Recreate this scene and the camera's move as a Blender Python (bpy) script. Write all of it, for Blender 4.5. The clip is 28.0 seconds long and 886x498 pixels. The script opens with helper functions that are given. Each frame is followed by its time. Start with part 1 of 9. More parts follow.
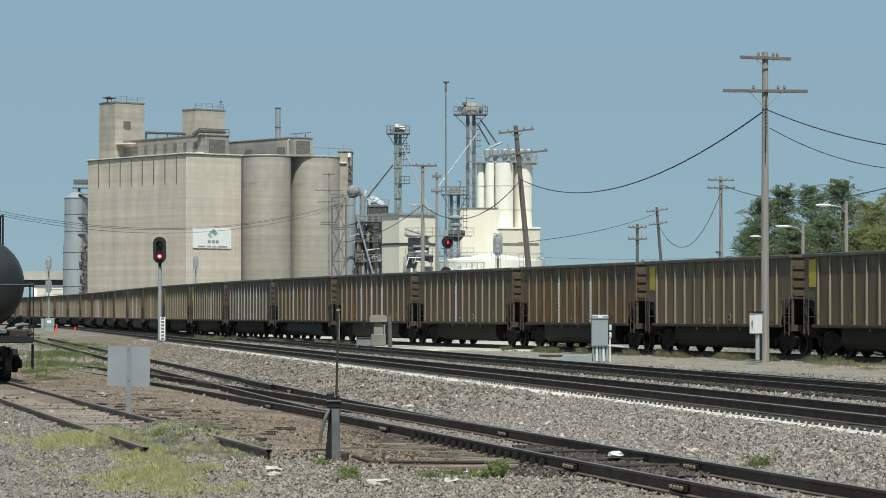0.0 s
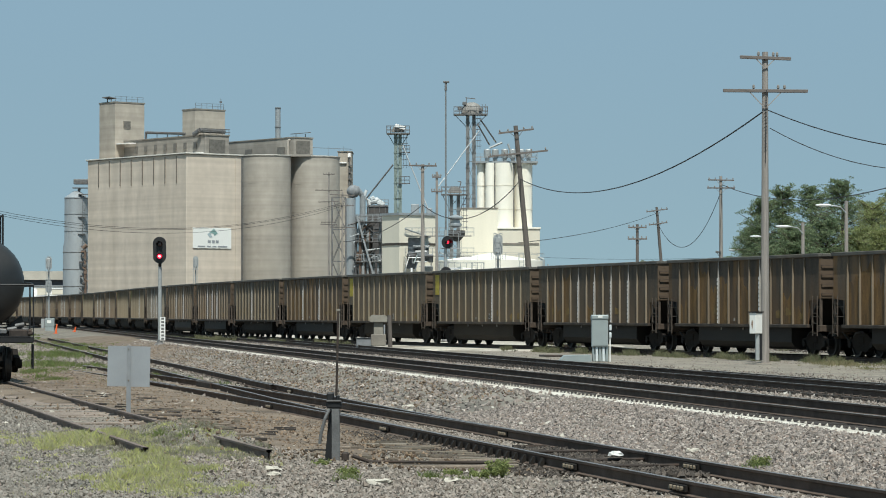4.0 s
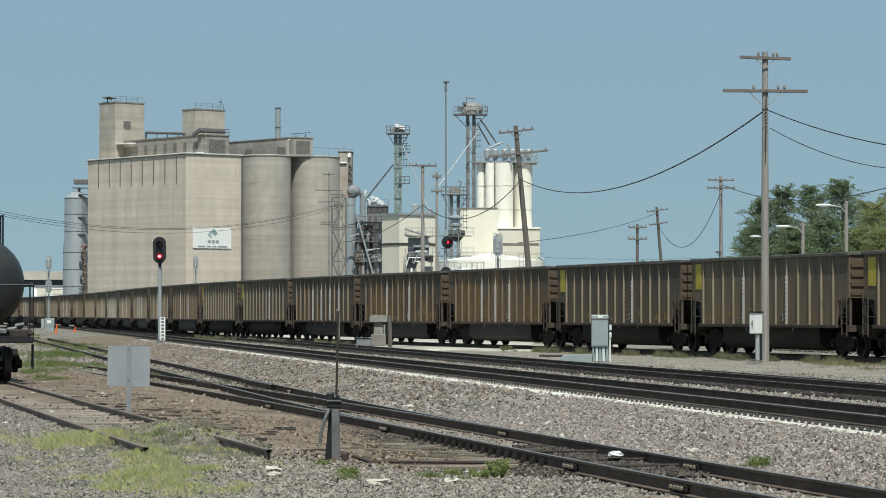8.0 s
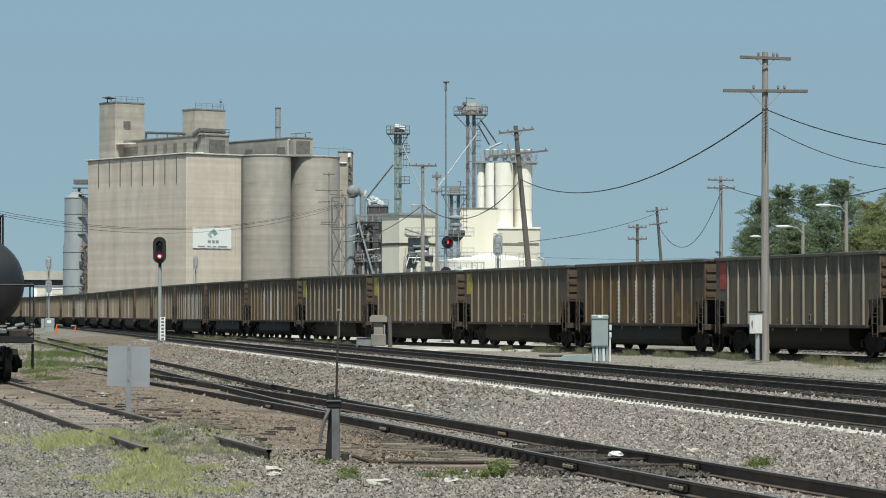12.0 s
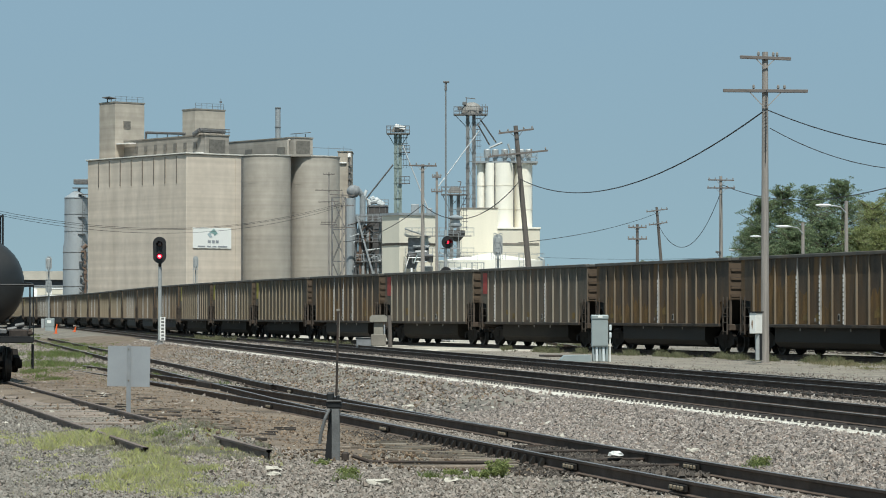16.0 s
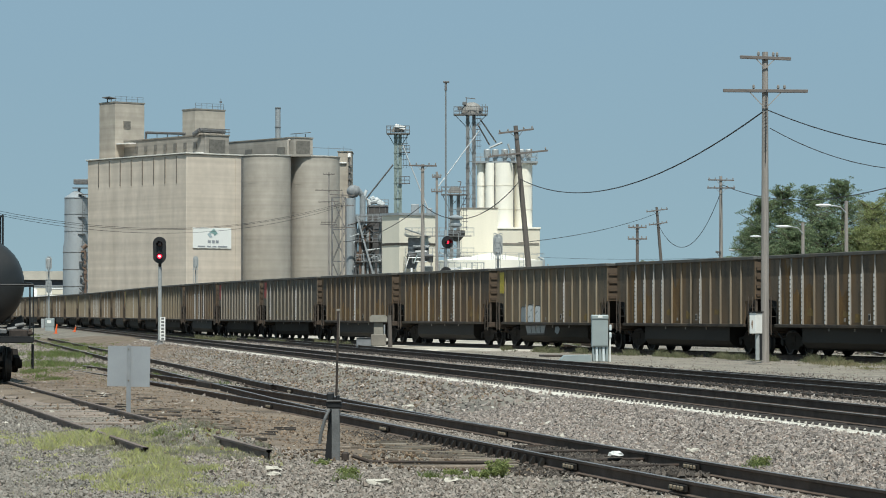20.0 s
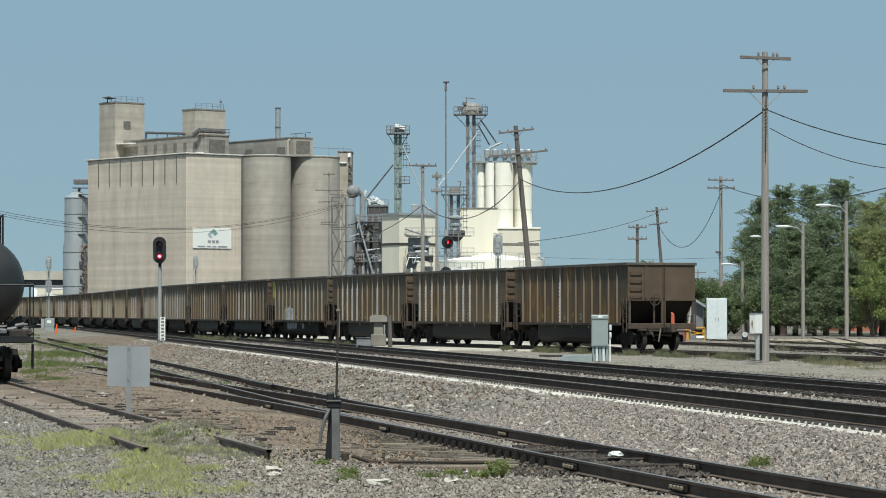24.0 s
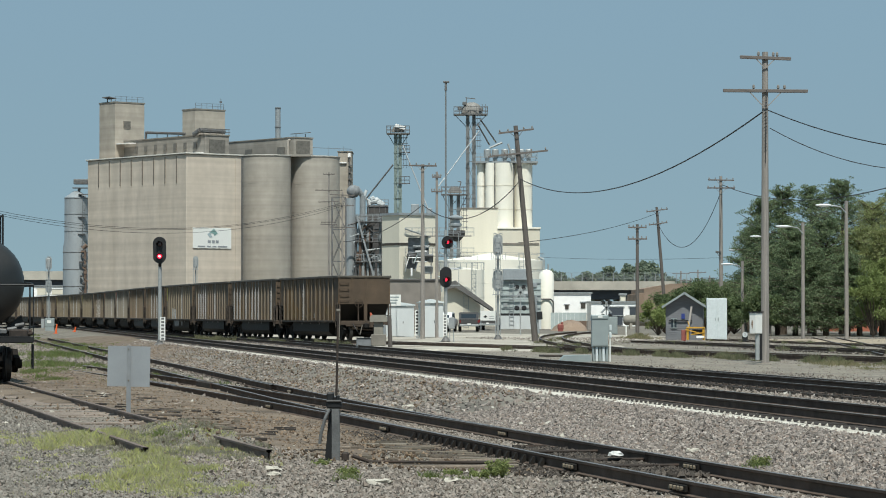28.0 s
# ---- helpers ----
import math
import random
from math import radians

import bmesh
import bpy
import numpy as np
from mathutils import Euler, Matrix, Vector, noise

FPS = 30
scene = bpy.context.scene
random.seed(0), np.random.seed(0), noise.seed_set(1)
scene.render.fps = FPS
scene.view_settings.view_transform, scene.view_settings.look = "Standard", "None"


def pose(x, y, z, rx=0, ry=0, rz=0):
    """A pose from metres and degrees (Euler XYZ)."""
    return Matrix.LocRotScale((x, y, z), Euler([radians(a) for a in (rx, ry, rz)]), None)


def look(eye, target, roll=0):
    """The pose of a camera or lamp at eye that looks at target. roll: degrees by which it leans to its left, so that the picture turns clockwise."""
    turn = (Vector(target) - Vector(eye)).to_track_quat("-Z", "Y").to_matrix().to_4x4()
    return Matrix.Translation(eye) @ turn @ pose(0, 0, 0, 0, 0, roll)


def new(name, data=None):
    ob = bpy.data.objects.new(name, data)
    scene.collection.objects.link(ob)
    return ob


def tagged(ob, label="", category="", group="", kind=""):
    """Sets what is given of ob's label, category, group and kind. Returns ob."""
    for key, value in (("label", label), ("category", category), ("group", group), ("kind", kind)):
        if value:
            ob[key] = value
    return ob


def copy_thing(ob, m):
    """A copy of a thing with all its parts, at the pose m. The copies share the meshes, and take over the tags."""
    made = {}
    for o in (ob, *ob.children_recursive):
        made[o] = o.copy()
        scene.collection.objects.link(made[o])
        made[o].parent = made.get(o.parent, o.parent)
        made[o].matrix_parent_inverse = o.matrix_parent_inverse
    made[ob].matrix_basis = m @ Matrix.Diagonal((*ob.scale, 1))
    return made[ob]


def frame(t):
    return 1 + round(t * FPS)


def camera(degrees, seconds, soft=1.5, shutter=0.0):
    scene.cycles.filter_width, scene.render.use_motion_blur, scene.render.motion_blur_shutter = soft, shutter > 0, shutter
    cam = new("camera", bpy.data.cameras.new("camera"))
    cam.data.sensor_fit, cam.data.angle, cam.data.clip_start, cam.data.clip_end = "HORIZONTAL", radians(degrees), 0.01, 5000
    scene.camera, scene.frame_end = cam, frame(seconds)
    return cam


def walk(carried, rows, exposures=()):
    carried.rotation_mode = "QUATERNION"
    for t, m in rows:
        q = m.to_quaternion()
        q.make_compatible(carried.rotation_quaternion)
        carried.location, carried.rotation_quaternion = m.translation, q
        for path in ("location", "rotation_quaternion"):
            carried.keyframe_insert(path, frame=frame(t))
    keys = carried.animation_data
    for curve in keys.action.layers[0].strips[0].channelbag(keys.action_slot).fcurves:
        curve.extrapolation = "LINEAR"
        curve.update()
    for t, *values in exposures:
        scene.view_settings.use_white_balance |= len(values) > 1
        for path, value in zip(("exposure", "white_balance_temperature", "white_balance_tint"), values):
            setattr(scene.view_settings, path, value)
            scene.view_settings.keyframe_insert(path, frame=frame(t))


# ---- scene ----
# Camera: a still camera, eye 1.76 m above the yard, long lens, aimed slightly up along +y.
EYE = (0.0, 0.0, 1.764)
cam = camera(17.03, 28.0, soft=1.0)
walk(cam, [(0.0, pose(*EYE, 91.247, 0, 0)), (28.0, pose(*EYE, 91.247, 0, 0))], exposures=[(0.0, 0.125, 6200, 5.0), (25.2, 0.13, 6200, 5.0), (28.0, 0.0, 6200, 5.0)])

# World: high summer sun, to the right and behind the camera.
SUN_EL, SUN_AZ = 60.0, 175.0     # degrees; azimuth clockwise from +y
world = bpy.data.worlds.new("sky")
scene.world = world
world.use_nodes = True
wn = world.node_tree
sky = wn.nodes.new("ShaderNodeTexSky")
sky.sky_type, sky.sun_disc = "NISHITA", False
sky.sun_elevation, sky.sun_rotation = radians(SUN_EL), radians(SUN_AZ)
sky.air_density, sky.dust_density, sky.ozone_density = 0.28, 0.0, 1.6
wn.nodes["Background"].inputs[1].default_value = 0.125
# summer haze: an even veil of pale blue over the clear sky
veil = wn.nodes.new("ShaderNodeMix")
veil.data_type = "RGBA"
veil.inputs[0].default_value = 0.90
# the veil turns paler and less blue towards the horizon
sky_co, sky_z, sky_up, tint = (wn.nodes.new("ShaderNode" + k) for k in ("TexCoord", "SeparateXYZ", "MapRange", "Mix"))
wn.links.new(sky_co.outputs["Generated"], sky_z.inputs[0])
wn.links.new(sky_z.outputs["Z"], sky_up.inputs[0])
sky_up.inputs[1].default_value, sky_up.inputs[2].default_value = 0.015, 0.10
tint.data_type = "RGBA"
wn.links.new(sky_up.outputs[0], tint.inputs[0])
tint.inputs[6].default_value, tint.inputs[7].default_value = (2.10, 2.94, 3.34, 1), (2.10, 3.04, 3.72, 1)
wn.links.new(tint.outputs[2], veil.inputs[7])
haze = wn.nodes.new("ShaderNodeMix")
haze.data_type, haze.blend_type = "RGBA", "MULTIPLY"
haze.inputs[0].default_value, haze.inputs[7].default_value = 1.0, (1.06, 0.96, 0.74, 1)
wn.links.new(sky.outputs[0], haze.inputs[6])
wn.links.new(haze.outputs[2], veil.inputs[6])
wn.links.new(veil.outputs[2], wn.nodes["Background"].inputs[0])
sun = new("sun", bpy.data.lights.new("sun", "SUN"))
sun.data.energy, sun.data.angle, sun.data.color = 4.9, radians(0.53), (1.0, 0.95, 0.86)
to_sun = Vector((math.sin(radians(SUN_AZ)) * math.cos(radians(SUN_EL)), math.cos(radians(SUN_AZ)) * math.cos(radians(SUN_EL)), math.sin(radians(SUN_EL))))
sun.matrix_world = look(to_sun * 500, (0, 0, 0))


# ---- materials ----
def surf(name, color, rough=0.7, metal=0.0, grain=8.0, fine=60.0, var=0.25, bump=0.15, dirt=None, dirt_amount=0.45, streak=(1, 1, 1), dirt_scale=1.0, tone=0.0, rise=None, courses=None):
    """A painted, rusted, stony or earthy surface: base colour varied at two scales, stains of a second colour, fine relief."""
    m = bpy.data.materials.new(name)
    m.use_nodes = True
    nt = m.node_tree
    bsdf = nt.nodes["Principled BSDF"]
    bsdf.inputs["Roughness"].default_value = rough
    bsdf.inputs["Metallic"].default_value = metal
    tc = nt.nodes.new("ShaderNodeTexCoord")
    mp = nt.nodes.new("ShaderNodeMapping")
    mp.inputs["Scale"].default_value = streak
    nt.links.new(tc.outputs["Object"], mp.inputs[0])

    def tex(scale, detail, vec):
        n = nt.nodes.new("ShaderNodeTexNoise")
        n.inputs["Scale"].default_value, n.inputs["Detail"].default_value = scale, detail
        nt.links.new(vec, n.inputs["Vector"])
        return n.outputs["Fac"]

    def ramp(fac, lo, hi, a, b):
        n = nt.nodes.new("ShaderNodeMapRange")
        for i, v in zip((1, 2, 3, 4), (lo, hi, a, b)):
            n.inputs[i].default_value = v
        nt.links.new(fac, n.inputs[0])
        return n.outputs[0]

    def mix(kind, fac, a, b):
        n = nt.nodes.new("ShaderNodeMix")
        n.data_type, n.blend_type = "RGBA", kind
        for slot, v in ((0, fac), (6, a), (7, b)):
            if isinstance(v, (int, float)):
                n.inputs[slot].default_value = v
            elif isinstance(v, tuple):
                n.inputs[slot].default_value = (*v, 1)
            else:
                nt.links.new(v, n.inputs[slot])
        return n.outputs[2]
    g1 = tex(grain, 5, mp.outputs[0])
    g2 = tex(fine, 3, tc.outputs["Object"])
    v1 = ramp(g1, 0.3, 0.7, 1 - var, 1 + var * 0.6)
    v2 = ramp(g2, 0.3, 0.7, 1 - var * 0.5, 1 + var * 0.4)
    c = mix("MULTIPLY", 1.0, color, v1)
    c = mix("MULTIPLY", 1.0, c, v2)
    if dirt:
        d = tex(grain * 0.35 * dirt_scale, 6, mp.outputs[0])
        c = mix("MIX", ramp(d, 0.48, 0.68, 0.0, dirt_amount), c, dirt)
    if rise:                                   # a second colour that climbs from below: dust and rust thrown up
        sep = nt.nodes.new("ShaderNodeSeparateXYZ")
        nt.links.new(tc.outputs["Object"], sep.inputs[0])
        add = nt.nodes.new("ShaderNodeMath")
        add.operation = "MULTIPLY_ADD"
        nt.links.new(tex(grain * 0.8, 5, mp.outputs[0]), add.inputs[0])
        add.inputs[1].default_value = 1.6
        nt.links.new(sep.outputs["Z"], add.inputs[2])
        c = mix("MIX", ramp(add.outputs[0], rise[1], rise[2], 1.0, 0.0), c, rise[0])
    if courses:                                # level pour lines: bands that run on round the walls
        mc = nt.nodes.new("ShaderNodeMapping")
        mc.inputs["Scale"].default_value = (0.012, 0.012, courses[0])
        nt.links.new(tc.outputs["Object"], mc.inputs[0])
        c = mix("MULTIPLY", 1.0, c, ramp(tex(1.0, 4, mc.outputs[0]), 0.32, 0.68, 1 - courses[1], 1 + courses[1] * 0.5))
    if tone:
        oi = nt.nodes.new("ShaderNodeObjectInfo")
        c = mix("MULTIPLY", 1.0, c, ramp(oi.outputs["Random"], 0, 1, 1 - tone, 1 + tone))
    nt.links.new(c, bsdf.inputs["Base Color"])
    if bump:
        b = nt.nodes.new("ShaderNodeBump")
        b.inputs["Strength"].default_value, b.inputs["Distance"].default_value = bump, 0.02
        nt.links.new(g2, b.inputs["Height"])
        nt.links.new(b.outputs[0], bsdf.inputs["Normal"])
    return m


def island_mat(name, colors, rough=0.95):
    """Loose pieces (stones, leaves, ties): each island takes its own colour between the given ones."""
    m = bpy.data.materials.new(name)
    m.use_nodes = True
    nt = m.node_tree
    bsdf = nt.nodes["Principled BSDF"]
    bsdf.inputs["Roughness"].default_value = rough
    bsdf.inputs["Specular IOR Level"].default_value = 0.2
    geo = nt.nodes.new("ShaderNodeNewGeometry")
    cr = nt.nodes.new("ShaderNodeValToRGB")
    el = cr.color_ramp.elements
    while len(el) < len(colors):
        el.new(0.5)
    for i, c in enumerate(colors):
        el[i].position = i / max(1, len(colors) - 1)
        el[i].color = (*c, 1)
    nt.links.new(geo.outputs["Random Per Island"], cr.inputs[0])
    nt.links.new(cr.outputs[0], bsdf.inputs["Base Color"])
    return m


def leaf_mat(name, colors, thin=0.35):
    """Leaves and blades: each its own green, letting some light through."""
    m = island_mat(name, colors, 0.75)
    nt = m.node_tree
    bsdf, out = nt.nodes["Principled BSDF"], nt.nodes["Material Output"]
    col = bsdf.inputs["Base Color"].links[0].from_socket
    tr = nt.nodes.new("ShaderNodeBsdfTranslucent")
    mx = nt.nodes.new("ShaderNodeMixShader")
    mx.inputs[0].default_value = thin
    nt.links.new(col, tr.inputs["Color"])
    nt.links.new(bsdf.outputs[0], mx.inputs[1])
    nt.links.new(tr.outputs[0], mx.inputs[2])
    nt.links.new(mx.outputs[0], out.inputs["Surface"])
    return m


def glow(name, color, strength):
    m = bpy.data.materials.new(name)
    m.use_nodes = True
    b = m.node_tree.nodes["Principled BSDF"]
    b.inputs["Base Color"].default_value = (*color, 1)
    b.inputs["Emission Color"].default_value = (*color, 1)
    b.inputs["Emission Strength"].default_value = strength
    return m


def glass(name, color=(0.03, 0.04, 0.05), rough=0.08):
    m = bpy.data.materials.new(name)
    m.use_nodes = True
    b = m.node_tree.nodes["Principled BSDF"]
    b.inputs["Base Color"].default_value = (*color, 1)
    b.inputs["Roughness"].default_value = rough
    b.inputs["Specular IOR Level"].default_value = 0.8
    return m


M = {
    "ground": surf("ground_gravel", (0.185, 0.165, 0.135), 0.95, grain=0.5, fine=9, var=0.5, bump=0.5, dirt=(0.125, 0.10, 0.07), dirt_amount=0.5),
    "rail": surf("rail_steel", (0.112, 0.082, 0.066), 0.95, grain=3, var=0.3, dirt=(0.075, 0.052, 0.040)),
    "railtop": surf("polished_rail", (0.24, 0.225, 0.21), 0.5, 0.6, grain=3, var=0.15, bump=0.02),
    "railtop_dull": surf("dull_rail_head", (0.22, 0.2, 0.19), 0.45, 0.6, grain=3, var=0.2, bump=0.02),
    "tie": surf("creosoted_tie", (0.034, 0.028, 0.024), 0.9, grain=4, var=0.4, tone=0.3),
    "concrete": surf("elevator_concrete", (0.575, 0.50, 0.418), 0.9, grain=0.5, fine=0.8, var=0.11, bump=0.05, dirt=(0.43, 0.365, 0.29), dirt_amount=0.28, streak=(0.9, 0.9, 0.16), dirt_scale=1.3, courses=(0.85, 0.16)),
    "concrete_grey": surf("grey_concrete", (0.40, 0.366, 0.318), 0.9, grain=0.5, fine=0.8, var=0.14, bump=0.05, dirt=(0.27, 0.25, 0.215), dirt_amount=0.6, streak=(0.7, 0.7, 0.14), courses=(0.8, 0.17)),
    "concrete_old": surf("weathered_brown_grey_concrete", (0.43, 0.385, 0.325), 0.9, grain=0.5, fine=0.8, var=0.2, bump=0.05, dirt=(0.30, 0.265, 0.22), dirt_amount=0.5, streak=(0.6, 0.6, 0.2), dirt_scale=1.3, courses=(1.0, 0.14)),
    "concrete_dim": surf("sooty_grey_concrete", (0.31, 0.285, 0.25), 0.9, grain=0.6, fine=0.8, var=0.18, bump=0.05, dirt=(0.22, 0.2, 0.17), dirt_amount=0.6, streak=(0.6, 0.6, 0.25), courses=(1.2, 0.16)),
    "conc_edge": surf("stained_concrete_edge", (0.22, 0.20, 0.17), 0.9, grain=1.0, var=0.3),
    "white_silo": surf("cream_white_silo_paint", (0.86, 0.83, 0.735), 0.55, grain=0.4, fine=4, var=0.05, bump=0.02, dirt=(0.62, 0.55, 0.40), dirt_amount=0.35, streak=(1, 1, 0.1)),
    "cream": surf("cream_metal_cladding", (0.70, 0.655, 0.545), 0.7, grain=0.4, fine=6, var=0.08, bump=0.03, dirt=(0.45, 0.38, 0.28), dirt_amount=0.3, streak=(1, 1, 0.15)),
    "white": surf("white_paint", (0.93, 0.92, 0.90), 0.6, grain=1.5, var=0.06, bump=0.03, dirt=(0.55, 0.52, 0.46), dirt_amount=0.25),
    "galv": surf("galvanised_steel", (0.34, 0.36, 0.37), 0.5, 0.4, grain=3, var=0.15, bump=0.03),
    "darkgalv": surf("weathered_steel", (0.16, 0.16, 0.16), 0.65, 0.3, grain=3, var=0.3, dirt=(0.1, 0.07, 0.05)),
    "greensteel": surf("grey_green_steel", (0.22, 0.27, 0.25), 0.65, 0.1, grain=2, var=0.2),
    "pole": surf("weathered_pole_wood", (0.275, 0.25, 0.228), 0.9, grain=6, fine=40, var=0.3, streak=(4, 4, 0.15), bump=0.3),
    "cable": surf("black_cable", (0.02, 0.02, 0.022), 0.7, var=0.1, bump=0),
    "black": surf("black_paint", (0.012, 0.012, 0.013), 0.5, var=0.2, bump=0.03),
    "tank": surf("black_tank_paint", (0.022, 0.023, 0.024), 0.38, grain=2, var=0.25, bump=0.03, dirt=(0.05, 0.045, 0.04), dirt_amount=0.4),
    "red_on": glow("red_signal_lamp", (1.0, 0.03, 0.07), 1.2),
    "red_core": glow("lit_signal_core", (1.0, 0.45, 0.50), 5.0),
    "glass": glass("dark_glass"),
}


# ---- mesh helpers ----
def part(name, bm, material, parent=None, label="", m=None, smooth=False):
    """One bmesh as one object, under a thing or a part."""
    me = bpy.data.meshes.new(name)
    bmesh.ops.recalc_face_normals(bm, faces=bm.faces)
    bm.to_mesh(me)
    bm.free()
    if smooth:
        me.polygons.foreach_set("use_smooth", [True] * len(me.polygons))
        me.set_sharp_from_angle(angle=radians(40))
    me.materials.append(M[material] if isinstance(material, str) else material)
    return place(name, me, parent, label, m)


def place(name, me, parent=None, label="", m=None):
    ob = new(name, me)
    if parent is not None:
        ob.parent = parent
    if m is not None:
        ob.matrix_basis = m
    if label:
        ob["label"] = label
    return ob


def thing(name, m, label, category, group="", kind=""):
    ob = new(name)
    ob.empty_display_size = 0.2
    ob.matrix_basis = m
    return tagged(ob, label, category, group, kind)


def box(bm, c, s, rz=0.0, ry=0.0, rx=0.0, bevel=0.0):
    r = bmesh.ops.create_cube(bm, size=1.0)
    vs = r["verts"]
    mat = pose(*c, rx, ry, rz) @ Matrix.Diagonal((*s, 1))
    for v in vs:
        v.co = mat @ v.co
    if bevel:
        es = {e for v in vs for e in v.link_edges}
        bmesh.ops.bevel(bm, geom=list(es), offset=bevel, segments=1, affect="EDGES")
    return bm


def rod(bm, a, b, r, r2=None, seg=8, caps=True):
    """A round bar from a to b."""
    a, b = Vector(a), Vector(b)
    d = b - a
    q = d.to_track_quat("Z", "Y").to_matrix().to_4x4()
    bmesh.ops.create_cone(bm, cap_ends=caps, segments=seg, radius1=r, radius2=r if r2 is None else r2, depth=d.length,
                          matrix=Matrix.Translation((a + b) / 2) @ q)
    return bm


def bar(bm, a, b, w, h=None):
    """A square bar from a to b."""
    a, b = Vector(a), Vector(b)
    d = b - a
    q = d.to_track_quat("Z", "Y").to_matrix().to_4x4()
    bmesh.ops.create_cube(bm, size=1.0, matrix=Matrix.Translation((a + b) / 2) @ q @ Matrix.Diagonal((w, h or w, d.length, 1)))
    return bm


def prism(bm, outline, lo, hi, axis="z"):
    """A flat outline of (u, v) pushed from lo to hi along an axis."""
    def at(u, v, w):
        return {"z": (u, v, w), "y": (u, w, v), "x": (w, u, v)}[axis]
    a = [bm.verts.new(at(u, v, lo)) for u, v in outline]
    b = [bm.verts.new(at(u, v, hi)) for u, v in outline]
    n = len(a)
    bm.faces.new(a)
    bm.faces.new(b[::-1])
    for i in range(n):
        bm.faces.new((a[i], a[(i + 1) % n], b[(i + 1) % n], b[i]))
    return bm


def lathe(bm, profile, seg=32, m=Matrix()):
    """A profile of (radius, height) turned round z."""
    rings = []
    for r, z in profile:
        if r < 1e-4:
            rings.append([bm.verts.new(m @ Vector((0, 0, z)))])
        else:
            rings.append([bm.verts.new(m @ Vector((r * math.cos(2 * math.pi * i / seg), r * math.sin(2 * math.pi * i / seg), z))) for i in range(seg)])
    for a, b in zip(rings, rings[1:]):
        for i in range(seg):
            q = [a[i % len(a)], a[(i + 1) % len(a)], b[(i + 1) % len(b)], b[i % len(b)]]
            q = list(dict.fromkeys(q))
            if len(q) > 2:
                bm.faces.new(q)
    return bm


def tube(bm, pts, r, seg=8):
    """A bent pipe: one skin along the given points."""
    pts = [Vector(p) for p in pts]
    rings = []
    for i, p in enumerate(pts):
        d = (pts[min(i + 1, len(pts) - 1)] - pts[max(i - 1, 0)]).normalized()
        side = d.cross(Vector((0, 1, 0)))
        side = side.normalized() if side.length > 1e-3 else Vector((1, 0, 0))
        up = side.cross(d)
        rings.append([bm.verts.new(p + side * r * math.cos(2 * math.pi * k / seg) + up * r * math.sin(2 * math.pi * k / seg)) for k in range(seg)])
    for a, b in zip(rings, rings[1:]):
        for k in range(seg):
            bm.faces.new((a[k], a[(k + 1) % seg], b[(k + 1) % seg], b[k]))
    bm.faces.new(rings[0])
    bm.faces.new(rings[-1][::-1])
    return bm


def B():
    return bmesh.new()


def mesh_np(name, verts, faces, material, smooth=False):
    """A large mesh from arrays of vertices (n, 3) and of faces, all with the same number of corners."""
    me = bpy.data.meshes.new(name)
    verts, faces = np.asarray(verts, np.float32), np.asarray(faces, np.int32)
    k = faces.shape[1]
    me.vertices.add(len(verts))
    me.vertices.foreach_set("co", verts.ravel())
    me.loops.add(faces.size)
    me.loops.foreach_set("vertex_index", faces.ravel())
    me.polygons.add(len(faces))
    me.polygons.foreach_set("loop_start", np.arange(0, faces.size, k, dtype=np.int32))
    me.polygons.foreach_set("use_smooth", np.full(len(faces), smooth))
    me.update(calc_edges=True)
    me.materials.append(material)
    return me
# ---- plan of the tracks: x as a function of y (metres), left to right ----


def main_x(y, off):
    """The double main line: off metres to the right of its nearest rail."""
    return 14.354 - 0.17015 * y + off * 1.0144


def through_x(y):
    """Middle of the through route of the near turnout."""
    y1 = min(y, 66.0)
    return 12.739 - 0.27419 * y1 + 0.00073 * y1 * y1 - 0.745 - 0.174 * max(0.0, y - 66.0)


def branch_x(y):
    """Middle of the route that swings away from the turnout."""
    return 8.934 - 0.17019 * y - 0.00044 * y * y + 0.745 if y > 41 else through_x(y) + (8.934 - 0.17019 * 41 - 0.00044 * 1681 + 0.745 - through_x(41))


def siding_x(y):
    return 6.13 - 0.2345 * y


# The train's track: start, then a heading that changes along it (degrees to the left of +y).
TRACK_START, KNOT = Vector((13.58, 106.75)), 48.54
HEADS = (16.8, 18.04, 14.16, 10.86, 10.19, 12.5, 14.26)


def heading(s):
    u = min(max(s / KNOT, 0.0), len(HEADS) - 1.0001)
    i = int(u)
    return radians(HEADS[i] + (HEADS[i + 1] - HEADS[i]) * (u - i))


def _table():
    pts, p, step = {0: TRACK_START.copy()}, TRACK_START.copy(), 1.0
    for k in range(0, 760):
        h = heading(k + 0.5)
        p = p + Vector((-math.sin(h), math.cos(h))) * step
        pts[k + 1] = p.copy()
    p = TRACK_START.copy()
    for k in range(0, -330, -1):
        h = heading(k - 0.5)
        p = p - Vector((-math.sin(h), math.cos(h))) * step
        pts[k - 1] = p.copy()
    return pts


LINE = _table()


def on_track(s, off=0.0):
    """The point s metres along the train's near side, off metres to the right of it."""
    k = math.floor(s)
    p = LINE[k].lerp(LINE[k + 1], s - k)
    h = heading(s)
    return p + Vector((math.cos(h), math.sin(h))) * off


RAIL_Z = 0.20          # rail heads of the main lines and of the train's track
NEAR_Z = -0.14         # rail heads of the near turnout
SIDE_Z = -0.04         # rail heads of the old siding


def smooth(a, b, x):
    t = np.clip((x - a) / (b - a), 0, 1)
    return t * t * (3 - 2 * t)


